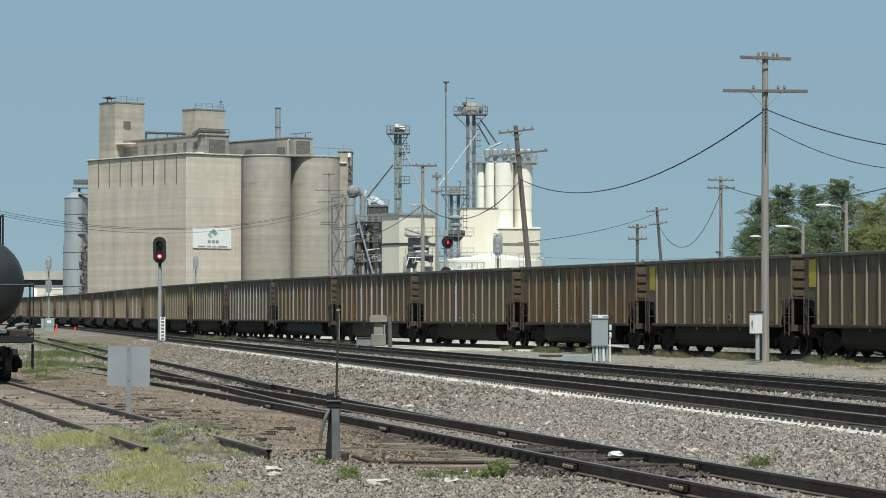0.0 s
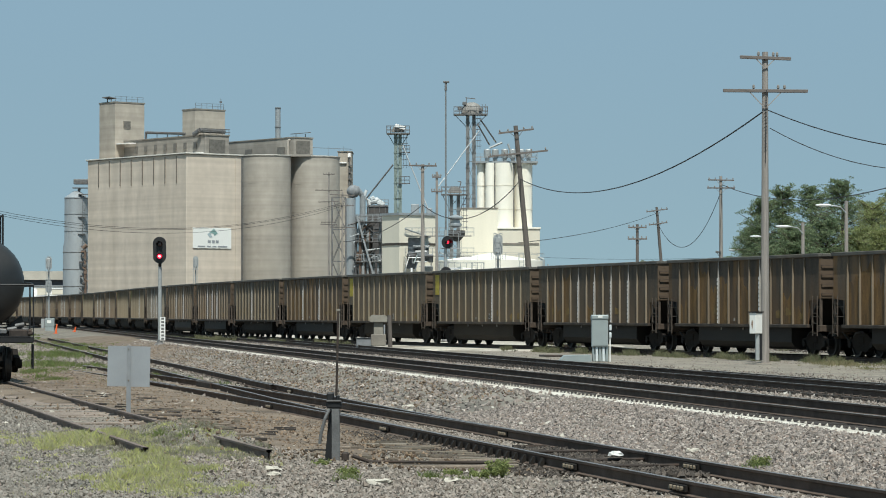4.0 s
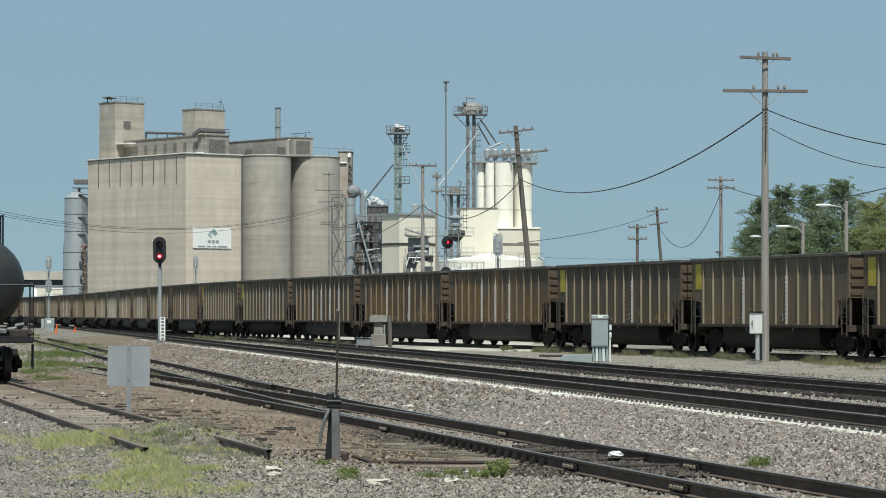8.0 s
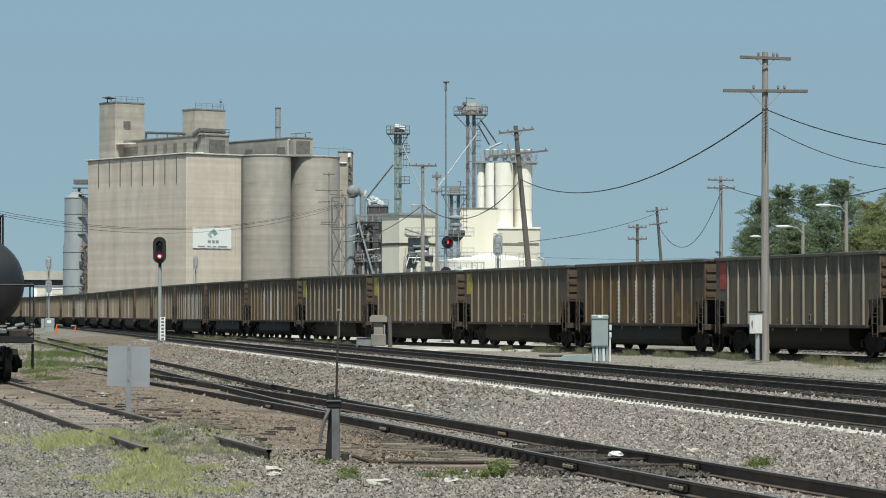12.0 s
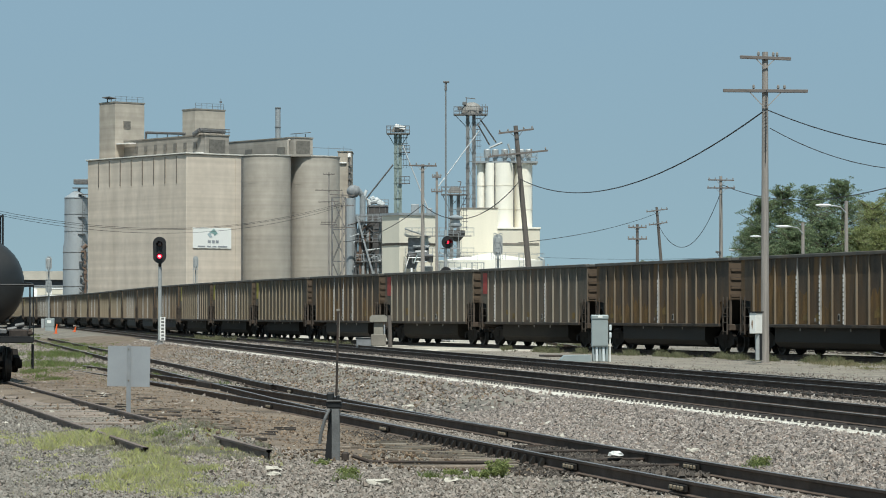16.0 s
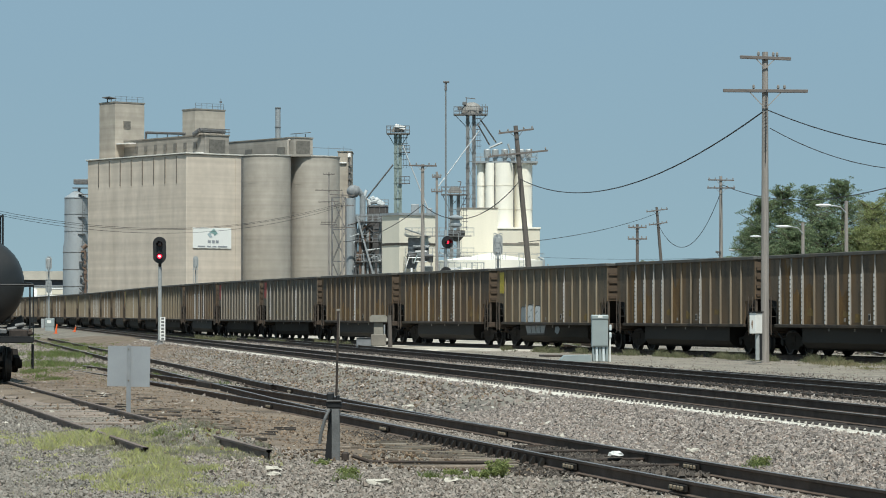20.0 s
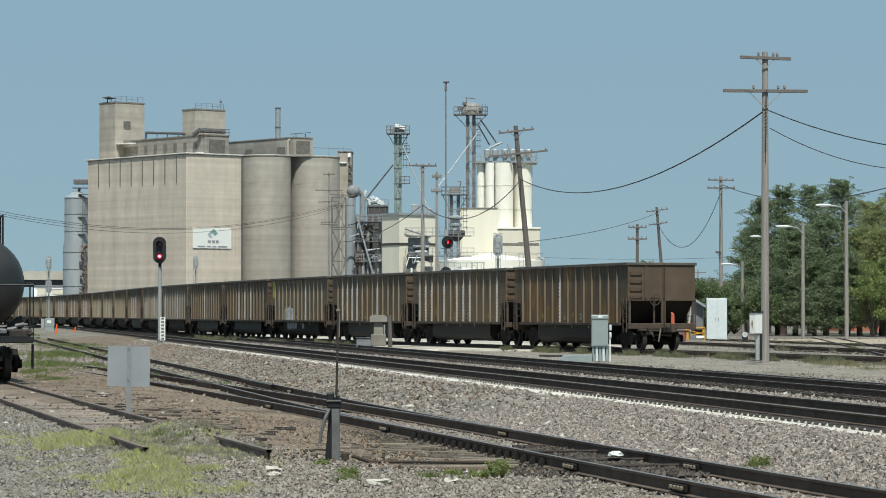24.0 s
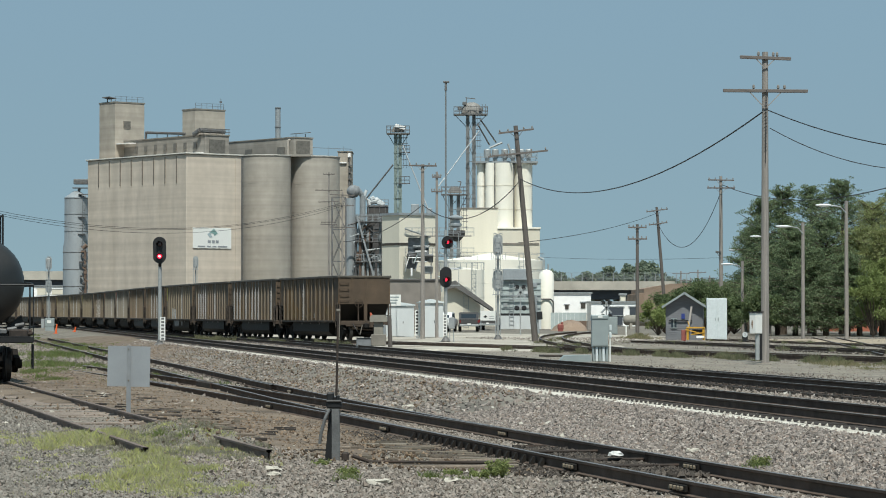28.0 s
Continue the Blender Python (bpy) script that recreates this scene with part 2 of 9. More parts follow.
def ground_z(x, y):
    """Height of the ground: flat yard, a low ballast bed under the mains, a shallow dip towards the near turnout."""
    d = (14.354 - 0.17015 * y) - x                     # to the left of the nearest main rail
    z = -0.02 - 0.33 * smooth(1.1, 3.6, d) + 0.185 * smooth(6.8, 11.0, d)
    mains = smooth(1.6, 0.7, d) * smooth(-8.6, -7.6, d)
    hump = 0.17 * np.exp(-((x + 0.2345 * y - 6.95) / 0.62) ** 4) * smooth(42.6, 44.4, y) * smooth(49.8, 47.6, y)     # soil washed over the siding's rail
    return z * (1 - mains) - 0.03 * mains + hump


# ---- ground ----
def build_ground():
    rows, verts, faces = [], [], []
    ys = np.concatenate([np.arange(-160, 20, 12.0), np.arange(20, 130, 0.5), np.arange(130, 420, 6.0), np.array([430, 520, 700, 1000, 1600, 2600, 4200])])
    us = np.linspace(-1, 1, 181)
    for y in ys:
        half = 60 + 0.30 * max(y, 0) + max(0, y - 400) * 1.6
        xs = np.sign(us) * (np.abs(us) ** 1.8) * half + 0.0
        xs = xs + (-0.17 * y + 4 if y < 300 else -47)
        z = ground_z(xs, y) + 0.012 * np.sin(xs * 2.7 + y) * np.sin(y * 1.9 - xs * 0.6) * (y < 140)
        rows.append(np.stack([xs, np.full_like(xs, y), z], 1))
    v = np.concatenate(rows)
    n = len(us)
    i = np.arange(len(ys) - 1)[:, None] * n + np.arange(n - 1)[None, :]
    f = np.stack([i, i + 1, i + 1 + n, i + n], -1).reshape(-1, 4)
    ob = new("ground", mesh_np("ground", v, f, M["ground"], True))
    tagged(ob, "gravelly rail yard ground with dust and dry soil", "ground", kind="structure")


build_ground()

RAIL_SECTION = [(-0.07, -0.17), (0.07, -0.17), (0.07, -0.158), (0.012, -0.14), (0.012, -0.045), (0.036, -0.03), (0.036, 0.0), (-0.036, 0.0), (-0.036, -0.03), (-0.012, -0.045), (-0.012, -0.14), (-0.07, -0.158)]


def rail(name, pts, z, parent, top="railtop", side="rail"):
    """A rail of true section along plan points; its head takes the running polish."""
    k = len(RAIL_SECTION)
    pts = [Vector(p) for p in pts]
    verts, faces, mats = [], [], []
    for i, p in enumerate(pts):
        d = (pts[min(i + 1, len(pts) - 1)] - pts[max(i - 1, 0)]).normalized()
        nrm = Vector((d.y, -d.x))
        for u, w in RAIL_SECTION:
            q = p + nrm * u
            verts.append((q.x, q.y, z + w))
    for i in range(len(pts) - 1):
        for j in range(k):
            faces.append((i * k + j, i * k + (j + 1) % k, (i + 1) * k + (j + 1) % k, (i + 1) * k + j))
            mats.append(1 if j == 6 else 0)
    me = mesh_np(name, verts, faces, M[side])
    me.materials.append(M[top])
    me.polygons.foreach_set("material_index", mats)
    return place(name, me, parent)


def ties(mids, z, parent, length=2.6, limit=300):
    """Timber ties under a track: the nearest ones singly, the rest joined."""
    bm = B()
    box(bm, (0, 0, 0), (length, 0.23, 0.16), bevel=0.012)
    me = bpy.data.meshes.new("tie")
    bm.to_mesh(me)
    bm.free()
    me.materials.append(M["tie"])
    rng = random.Random(len(mids))
    for i, (p, h) in enumerate(mids[:limit]):
        place("tie", me, parent, m=pose(p[0] + rng.uniform(-0.04, 0.04), p[1], z - 0.17 - 0.075 + rng.uniform(-0.012, 0.004), 0, 0, math.degrees(h) + rng.uniform(-1, 1)))
    if len(mids) > limit:
        bm = B()
        for p, h in mids[limit:]:
            box(bm, (p[0], p[1], z - 0.17 - 0.075), (length, 0.23, 0.16), rz=math.degrees(h))
        part("tie_rest", bm, "tie", parent)["kind"] = "stuff"


def along(fx, y0, y1, step):
    """Plan points and headings along x = fx(y)."""
    out, y = [], y0
    while y < y1:
        x, h = fx(y), math.atan2(fx(y) - fx(y + 0.5), 0.5)
        out.append(((x, y), h))
        y += step * math.cos(h)
    return out


def shifted(mids, off):
    return [(p[0] + math.cos(h) * off, p[1] + math.sin(h) * off) for p, h in mids]


def track(name, mids, z, label, top="railtop"):
    t = thing(name, pose(0, 0, 0), label, "railway track", kind="structure")
    rail("rail", shifted(mids, -0.7525), z, t, top)
    rail("rail", shifted(mids, 0.7525), z, t, top)
    return t


TRACKS = {}
for nm, off, lab in (("main_track_near", 0.7525, "busy main railway track on grey ballast with timber ties"), ("main_track_far", 5.5, "second main railway track beside the first")):
    fx = (lambda o: (lambda y: main_x(y, o)))(off)
    mids = along(fx, 18, 420, 4.0)
    TRACKS[nm] = track(nm, mids, RAIL_Z, lab)
    ties(along(fx, 34, 150, 0.52), RAIL_Z, TRACKS[nm])
rail("guard_rail", [(main_x(y, 6.72), y) for y in np.arange(58.0, 84.0, 2.0)], RAIL_Z, TRACKS["main_track_far"], "railtop_dull")
tmids = [((on_track(s, 1.55).x, on_track(s, 1.55).y), heading(s)) for s in range(-300, 460, 4)]
TRACKS["train"] = track("train_track", tmids, RAIL_Z, "railway track that carries the coal train")
tsm = [((on_track(s * 0.53, 1.55).x, on_track(s * 0.53, 1.55).y), heading(s * 0.53)) for s in range(-60, 240)]
ties(tsm, RAIL_Z, TRACKS["train"], limit=160)
# ---- coal train ----
CAR, SPEED, TAIL = 16.112, 11.45, 72.86     # metres over couplers, metres a second, middle of the last car at the end
TRAIN_CARS = 36
LOW, HIGH = 1.12, 3.62                    # side sill and top of the side sheets
HALF, SIDE = 7.45, 1.50                   # half length of the body, half width
BAY = 6.42                                # where the open end bays begin


def car_paint(name, color, low, rust):
    return surf(name, color, 0.8, grain=1.3, fine=14, var=0.5, bump=0.06, dirt=rust, dirt_amount=0.85, streak=(1.6, 1, 0.30), dirt_scale=2.2, tone=0.25, rise=(low, 1.7, 3.7))


def rib_paint(name, color, rust):
    return surf(name, color, 0.8, grain=1.6, fine=22, var=0.22, bump=0.05, dirt=rust, dirt_amount=0.6, streak=(1, 1, 0.4), dirt_scale=2.0, tone=0.12, rise=(tuple(0.6 * k + 0.4 * r for k, r in zip(color, rust)), 1.5, 3.2))


CAR_PAINTS = {
    "weathered brown": (car_paint("brown_car_paint", (0.088, 0.066, 0.045), (0.125, 0.080, 0.042), (0.135, 0.078, 0.032)), rib_paint("brown_rib_paint", (0.210, 0.180, 0.138), (0.17, 0.118, 0.066))),
    "rusty brown": (car_paint("rusty_car_paint", (0.076, 0.056, 0.038), (0.125, 0.070, 0.030), (0.175, 0.092, 0.028)), rib_paint("rusty_rib_paint", (0.172, 0.145, 0.110), (0.155, 0.102, 0.052))),
    "dusty tan": (car_paint("tan_car_paint", (0.100, 0.080, 0.055), (0.135, 0.092, 0.050), (0.13, 0.08, 0.038)), rib_paint("tan_rib_paint", (0.232, 0.202, 0.148), (0.19, 0.14, 0.082))),
    "grey-brown": (car_paint("grey_brown_car_paint", (0.092, 0.078, 0.060), (0.12, 0.088, 0.057), (0.11, 0.073, 0.044)), rib_paint("grey_rib_paint", (0.25, 0.23, 0.193), (0.20, 0.162, 0.112))),
}
M["car_end"] = surf("car_end_rust", (0.084, 0.058, 0.037), 0.8, grain=1.2, var=0.25, dirt=(0.058, 0.042, 0.032), dirt_amount=0.6)
# underframe and wheels near black: the shade beneath the cars is in their colour
M["car_dark"] = surf("shaded_underframe", (0.016, 0.0135, 0.0115), 0.95, grain=2, var=0.35, dirt=(0.022, 0.017, 0.013))
M["tub"] = surf("dusty_tub", (0.018, 0.0155, 0.013), 0.65, grain=1.2, var=0.25, dirt=(0.028, 0.022, 0.016), streak=(0.3, 1, 1))
M["tub_dusty"] = surf("dust_coated_tub", (0.027, 0.0225, 0.0175), 0.9, grain=1.2, var=0.3, dirt=(0.042, 0.034, 0.025), streak=(0.3, 1, 1))
M["wheel"] = surf("worn_wheel", (0.015, 0.0135, 0.0125), 0.8, 0.1, grain=3, var=0.3)
M["yellow"] = surf("faded_yellow", (0.42, 0.33, 0.035), 0.7, var=0.25)
M["rust_patch"] = surf("orange_rust", (0.155, 0.084, 0.025), 0.9, grain=2.5, fine=18, var=0.45, dirt=(0.075, 0.052, 0.032), dirt_amount=0.7, streak=(1.4, 1, 0.3), dirt_scale=1.6)
M["ochre_patch"] = surf("ochre_stain", (0.20, 0.125, 0.035), 0.9, grain=4, var=0.35, dirt=(0.11, 0.078, 0.04), dirt_amount=0.5)
M["red"] = surf("faded_red", (0.36, 0.05, 0.04), 0.7, var=0.25)
for k in ("car_dark", "tub", "tub_dusty", "wheel", "rail"):          # dry, dark and rusty surfaces hardly shine
    M[k].node_tree.nodes["Principled BSDF"].inputs["Specular IOR Level"].default_value = 0.25
M["marker_orange"] = surf("faded_orange_red", (0.50, 0.115, 0.06), 0.6, var=0.2)
M["reflector"] = surf("white_reflector", (0.62, 0.61, 0.59), 0.5, var=0.15)
M["chord"] = surf("grey_top_chord", (0.085, 0.08, 0.07), 0.75, grain=2, var=0.3, dirt=(0.15, 0.11, 0.07), dirt_amount=0.4)
M["sill"] = surf("grimy_side_sill", (0.040, 0.031, 0.024), 0.9, grain=3, var=0.4, dirt=(0.085, 0.06, 0.035), dirt_amount=0.5)
M["end_iron"] = surf("rusty_end_iron", (0.068, 0.048, 0.034), 0.85, grain=4, var=0.3)
M["ladder_iron"] = surf("dark_ladder_iron", (0.078, 0.060, 0.046), 0.85, grain=4, var=0.3)
M["tread"] = surf("worn_wheel_tread", (0.045, 0.041, 0.037), 0.55, 0.4, grain=3, var=0.2)
M["marked_post"] = surf("whitened_post", (0.29, 0.277, 0.255), 0.7, grain=2, var=0.2, dirt=(0.2, 0.14, 0.08), dirt_amount=0.4)
M["spray_white"] = surf("sprayed_silver", (0.60, 0.61, 0.61), 0.6, var=0.15)
M["spray_grey"] = surf("sprayed_grey", (0.22, 0.24, 0.25), 0.6, var=0.15)


def rib_mesh(sy):
    """A side post: full depth below, tapering away towards the top."""
    bm = B()
    # widths and depths up the post: even below, bent back and slimmer at the top
    sec = [(LOW, 0.040, 0.09), (HIGH - 1.0, 0.038, 0.09), (HIGH - 0.68, 0.030, 0.08), (HIGH - 0.02, 0.024, 0.06)]
    rings = []
    for z, w, d in sec:
        y0, y1 = sy * SIDE, sy * (SIDE + d)
        rings.append([bm.verts.new(p) for p in ((-w, y0, z), (-w * 0.7, y1, z), (w * 0.7, y1, z), (w, y0, z))])
    for a, b in zip(rings, rings[1:]):
        for i in range(4):
            bm.faces.new((a[i], a[(i + 1) % 4], b[(i + 1) % 4], b[i]))
    bm.faces.new(rings[0])
    bm.faces.new(rings[-1][::-1])
    return bm


_SHARED = {}


def part_copy(name, material, parent, label, m):
    """A small reflector plate; all of them share one mesh."""
    if name not in _SHARED:
        bm = B()
        box(bm, (0, 0, 0), (0.070, 0.012, 0.11))
        o = part(name, bm, material, parent, label, m)
        _SHARED[name] = o.data
        return o
    return place(name, _SHARED[name], parent, label, m)


def wheelset(parent, x):
    bm = B()
    half = [(0.08, 0.0), (0.08, 0.655), (0.485, 0.66), (0.485, 0.70), (0.457, 0.72), (0.457, 0.83), (0.39, 0.84), (0.36, 0.80), (0.20, 0.80), (0.17, 0.86), (0.08, 0.87), (0.08, 0.92), (0.0, 0.92)]
    lathe(bm, [(r, -y) for r, y in reversed(half[1:])] + half, 24, pose(0, 0, 0, 90, 0, 0))
    w = part("wheelset", bm, "wheel", parent, m=pose(x, 0, 0.457))
    w.data.materials.append(M["tread"])            # worn bright treads and rims
    for p in w.data.polygons:
        p.material_index = int(math.hypot(p.center.x, p.center.z) > 0.38)
    return w


def truck(parent, x):
    bm = B()
    box(bm, (0, 0, 0.62), (0.45, 2.2, 0.28), bevel=0.03)
    t = part("truck", bm, "car_dark", parent, m=pose(x, 0, 0))
    for sy in (-1, 1):
        bm = B()
        prism(bm, [(-1.2, 0.40), (-1.2, 0.62), (-0.75, 0.68), (-0.45, 0.85), (0.45, 0.85), (0.75, 0.68), (1.2, 0.62), (1.2, 0.40), (0.8, 0.42), (0.4, 0.22), (-0.4, 0.22), (-0.8, 0.42)], sy * 1.0 - 0.07, sy * 1.0 + 0.07, "y")
        for k in (-0.15, 0.0, 0.15):
            rod(bm, (k, sy * 1.02, 0.3), (k, sy * 1.02, 0.66), 0.06, seg=8)
        part("side_frame", bm, "car_dark", t)
        for wx in (-0.89, 0.89):
            bm = B()
            rod(bm, (wx, sy * 1.0, 0.457), (wx, sy * 1.14, 0.457), 0.12, seg=10)
            part("bearing_cap", bm, "wheel", t)
    bm = B()
    for k in (-0.36, 0.36):                       # brake beams with their shoes, rods and springs
        box(bm, (k, 0, 0.40), (0.14, 1.7, 0.22), bevel=0.02)
        for sy in (-1, 1):
            box(bm, (k * 1.05, sy * 0.74, 0.46), (0.12, 0.16, 0.42), bevel=0.02)
    box(bm, (0, 0, 0.34), (0.62, 1.75, 0.24), bevel=0.02)
    rod(bm, (-1.3, 0.3, 0.42), (1.3, 0.3, 0.36), 0.04, seg=6)
    part("brake_gear", bm, "car_dark", t)
    wheelset(t, -0.89)
    wheelset(t, 0.89)
    return t


def ladder(parent, x, sy):
    bm = B()
    y = sy * (SIDE + 0.08)
    for dx in (-0.2, 0.2):
        bar(bm, (x + dx, y, 0.75), (x + dx, y, 2.2), 0.035)
    for z in np.arange(0.85, 2.15, 0.36):
        bar(bm, (x - 0.2, y, z), (x + 0.2, y, z), 0.028)
    part("ladder", bm, "ladder_iron", parent)


def coal_car(shade, marked=(), patch=None, sprayed=False, end_paint="car_end"):
    """An open-topped steel coal car: side sheets with posts, open end bays over the trucks, a tub between them."""
    paint, posts = CAR_PAINTS[shade]
    extra = f" and a {patch} patch" if patch else " with white reflector strips" if marked else " and rusty streaks"
    c = thing("coal_car", pose(0, 0, 0), f"{shade} steel coal car with side posts{extra}" if patch or not marked else f"{shade} steel coal car, posts{extra}", "freight car", "cars of the coal train")
    for sy in (-1, 1):
        bm = B()
        # side sheet with its upper wings over the end bays
        prism(bm, [(-BAY, LOW), (BAY, LOW), (BAY + 0.1, 2.02), (HALF, 2.10), (HALF, HIGH), (-HALF, HIGH), (-HALF, 2.10), (-BAY - 0.1, 2.02)], sy * SIDE - 0.02, sy * SIDE + 0.02, "y")
        part("side_sheet", bm, paint, c)
        bm = B()
        box(bm, (0, sy * (SIDE + 0.02), LOW - 0.02), (2 * BAY + 0.3, 0.20, 0.12), bevel=0.015)
        part("side_sill", bm, "sill", c)
        bm = B()
        box(bm, (0, sy * (SIDE + 0.02), HIGH + 0.05), (2 * HALF + 0.1, 0.16, 0.13), bevel=0.02)
        part("top_chord", bm, "chord", c)
        n = 13
        for i in range(n):
            x = -BAY + 0.25 + i * (2 * BAY - 0.5) / (n - 1)
            rb = rib_mesh(sy)
            r = part("side_post", rb, M["marked_post"] if i in marked else posts, c, m=pose(x, 0, 0))
            if i in marked:
                for k in range(11):
                    part_copy("reflector", "reflector", r, "white reflective strip" if k == 0 else "", pose(0, sy * (SIDE + 0.096), LOW + 0.12 + k * 0.165))
        for e in (-1, 1):
            ladder(c, e * (HALF - 0.28), sy)
            for xx, ww in ((HALF - 0.05, 0.09), (BAY + 0.25, 0.06)):
                bm = B()
                bar(bm, (e * xx, sy * (SIDE - 0.05), LOW), (e * xx, sy * (SIDE - 0.05), 2.1), ww)
                part("end_post", bm, "ladder_iron", c)
            bm = B()
            for z in (1.45, 1.8):
                bar(bm, (e * (BAY + 0.2), sy * (SIDE - 0.03), z), (e * (HALF - 0.05), sy * (SIDE - 0.03), z), 0.035)
            part("grab_iron", bm, "ladder_iron", c)
    # rust that has run down the sheets between the posts, ochre stains low down
    wear = random.Random(f"{shade}{marked}{patch}")
    step = (2 * BAY - 0.5) / 12
    if shade in ("rusty brown", "weathered brown"):
        for k in (12, 11, 10, 9, 8, 6, 2, 1) if shade == "rusty brown" else (12, 11, 10, 7):
            xa, w = -BAY + 0.25 + (k - 1) * step + 0.06, step - 0.12
            top = LOW + wear.uniform(0.7, 1.0 + 0.12 * k)
            edge = [(xa + w * (5 - i) / 5, top + wear.uniform(-0.30, 0.25)) for i in range(6)]
            bm = B()
            prism(bm, [(xa, LOW + 0.05), (xa + w, LOW + 0.05)] + edge, SIDE + 0.020, SIDE + 0.024, "y")
            part("rust_stain", bm, "rust_patch", c)
    for k in wear.sample(range(1, 13), 4):
        xa, w, z = -BAY + 0.25 + (k - 1) * step + 0.12, wear.uniform(0.3, 0.6), LOW + wear.uniform(0.10, 0.45)
        bm = B()
        prism(bm, [(xa, z), (xa + w, z + wear.uniform(-0.05, 0.05)), (xa + w * 0.95, z + wear.uniform(0.15, 0.32)), (xa + w * 0.4, z + wear.uniform(0.15, 0.36)), (xa + 0.03, z + 0.2)], SIDE + 0.020, SIDE + 0.028, "y")
        part("ochre_stain", bm, "ochre_patch", c)
    if patch:
        bm = B()
        box(bm, (BAY + 0.30, SIDE + 0.03, HIGH - 0.60), (0.62, 0.012, 1.0))
        part("paint_patch", bm, patch, c, f"{patch} painted patch")
    for e in (-1, 1):
        bm = B()
        box(bm, (e * (HALF - 0.02), 0, (HIGH + 2.10) / 2), (0.04, 2 * SIDE - 0.04, HIGH - 2.10))
        for k in (-0.05, 0.5 * (1 if e < 0 else -1)):
            box(bm, (e * HALF, k * SIDE, (HIGH + 2.1) / 2), (0.07, 0.07, HIGH - 2.1))
        box(bm, (e * HALF, 0, 2.16), (0.07, 2 * SIDE - 0.06, 0.10))
        es = part("end_sheet", bm, end_paint, c, "plain rust-brown end sheet")
        for z in (2.28, 2.62, 2.96, 3.30):
            bm = B()
            y1 = 0.62 * SIDE * (1 if e < 0 else -1)
            y2 = 0.97 * SIDE * (1 if e < 0 else -1)
            bar(bm, (e * (HALF + 0.08), y1, z), (e * (HALF + 0.08), y2, z), 0.035)
            bar(bm, (e * (HALF + 0.08), y1, z), (e * HALF, y1, z), 0.03)
            bar(bm, (e * (HALF + 0.08), y2, z), (e * HALF, y2, z), 0.03)
            part("rung", bm, "end_iron", es)
        bm = B()
        prism(bm, [(e * (HALF - 0.03), 2.14), (e * (BAY - 0.2), LOW - 0.02), (e * (BAY - 0.25), LOW + 0.03), (e * (HALF - 0.08), 2.2)], -SIDE + 0.03, SIDE - 0.03, "y")
        part("slope_sheet", bm, "tub", c)
        bm = B()
        box(bm, (e * HALF, 0, HIGH + 0.05), (0.12, 2 * SIDE - 0.12, 0.12), bevel=0.02)
        part("end_chord", bm, "chord", c)
        bm = B()
        box(bm, (e * (HALF - 0.05), 0, 1.02), (0.3, 2 * SIDE + 0.1, 0.24), bevel=0.02)
        part("end_sill", bm, "end_iron", c)
        bm = B()
        box(bm, (e * (HALF - 0.02), -0.05 * SIDE, 1.62), (0.10, 0.20, 1.0), bevel=0.015)
        part("centre_post", bm, end_paint, c)
        bm = B()
        rod(bm, (e * (HALF + 0.05), -1.2, 0.80), (e * (HALF + 0.05), 1.1, 0.86), 0.045, seg=8)
        rod(bm, (e * (HALF - 0.1), -0.5, 0.62), (e * (HALF - 0.1), 0.9, 0.70), 0.04, seg=8)
        box(bm, (e * (HALF - 0.05), 0.55, 0.74), (0.25, 0.3, 0.16), bevel=0.03)
        part("brake_rigging", bm, "end_iron", c)
        bm = B()
        box(bm, (e * (HALF + 0.3), 0, 0.86), (0.62, 0.2, 0.2), bevel=0.03)
        box(bm, (e * (HALF + 0.55), 0.03, 0.86), (0.2, 0.3, 0.28), bevel=0.05)
        part("coupler", bm, "wheel", c)
        bm = B()
        rod(bm, (e * (HALF + 0.1), 0.7, 0.95), (e * (HALF + 0.35), 0.5, 0.55), 0.03, seg=6)
        part("brake_hose", bm, "black", c)
        bm = B()
        box(bm, (e * 6.9, 0, 1.02), (1.1, 0.5, 0.3))
        part("draft_sill", bm, "car_dark", c)
        truck(c, e * 6.05)
    bm = B()
    lathe(bm, [(0.22, -0.02), (0.25, -0.02), (0.25, 0.02), (0.22, 0.02), (0.22, -0.02)], 18)
    for k in range(4):
        a = k * math.pi / 2
        rod(bm, (0, 0, 0), (0.23 * math.cos(a), 0.23 * math.sin(a), 0), 0.014, seg=5)
    part("brake_wheel", bm, "end_iron", c, m=pose(-HALF - 0.12, 0.35, 2.15, 0, 90, 0))
    bm = B()
    bar(bm, (-HALF + 0.02, 0.35, 1.0), (-HALF + 0.02, 0.35, 2.1), 0.07)
    part("brake_shaft", bm, "end_iron", c)
    bm = B()
    prism(bm, [(-1.36, LOW - 0.05), (1.36, LOW - 0.05), (1.36, 0.50), (1.2, 0.30), (0.9, 0.22), (-0.9, 0.22), (-1.2, 0.30), (-1.36, 0.50)], -4.58, 4.58, "x")
    part("tub", bm, "tub_dusty" if shade in ("grey-brown", "dusty tan") else "tub", c, "dusty dark tub between the trucks")
    bm = B()
    box(bm, (0, 0, LOW - 0.02), (2 * BAY, 2 * SIDE - 0.05, 0.06))
    part("floor", bm, "car_dark", c)
    for k in (-2.2, 0.0, 2.2):
        bm = B()
        box(bm, (k, 1.37, 0.97), (0.09, 0.02, 0.10))
        part("jack_mark", bm, "marked_post", c)
    bm = B()
    box(bm, (-1.55, SIDE + 0.03, 1.42), (0.20, 0.012, 0.26))
    part("data_panel", bm, "marked_post", c)
    bm = B()
    box(bm, (-1.55, SIDE + 0.038, 1.42), (0.13, 0.012, 0.17))
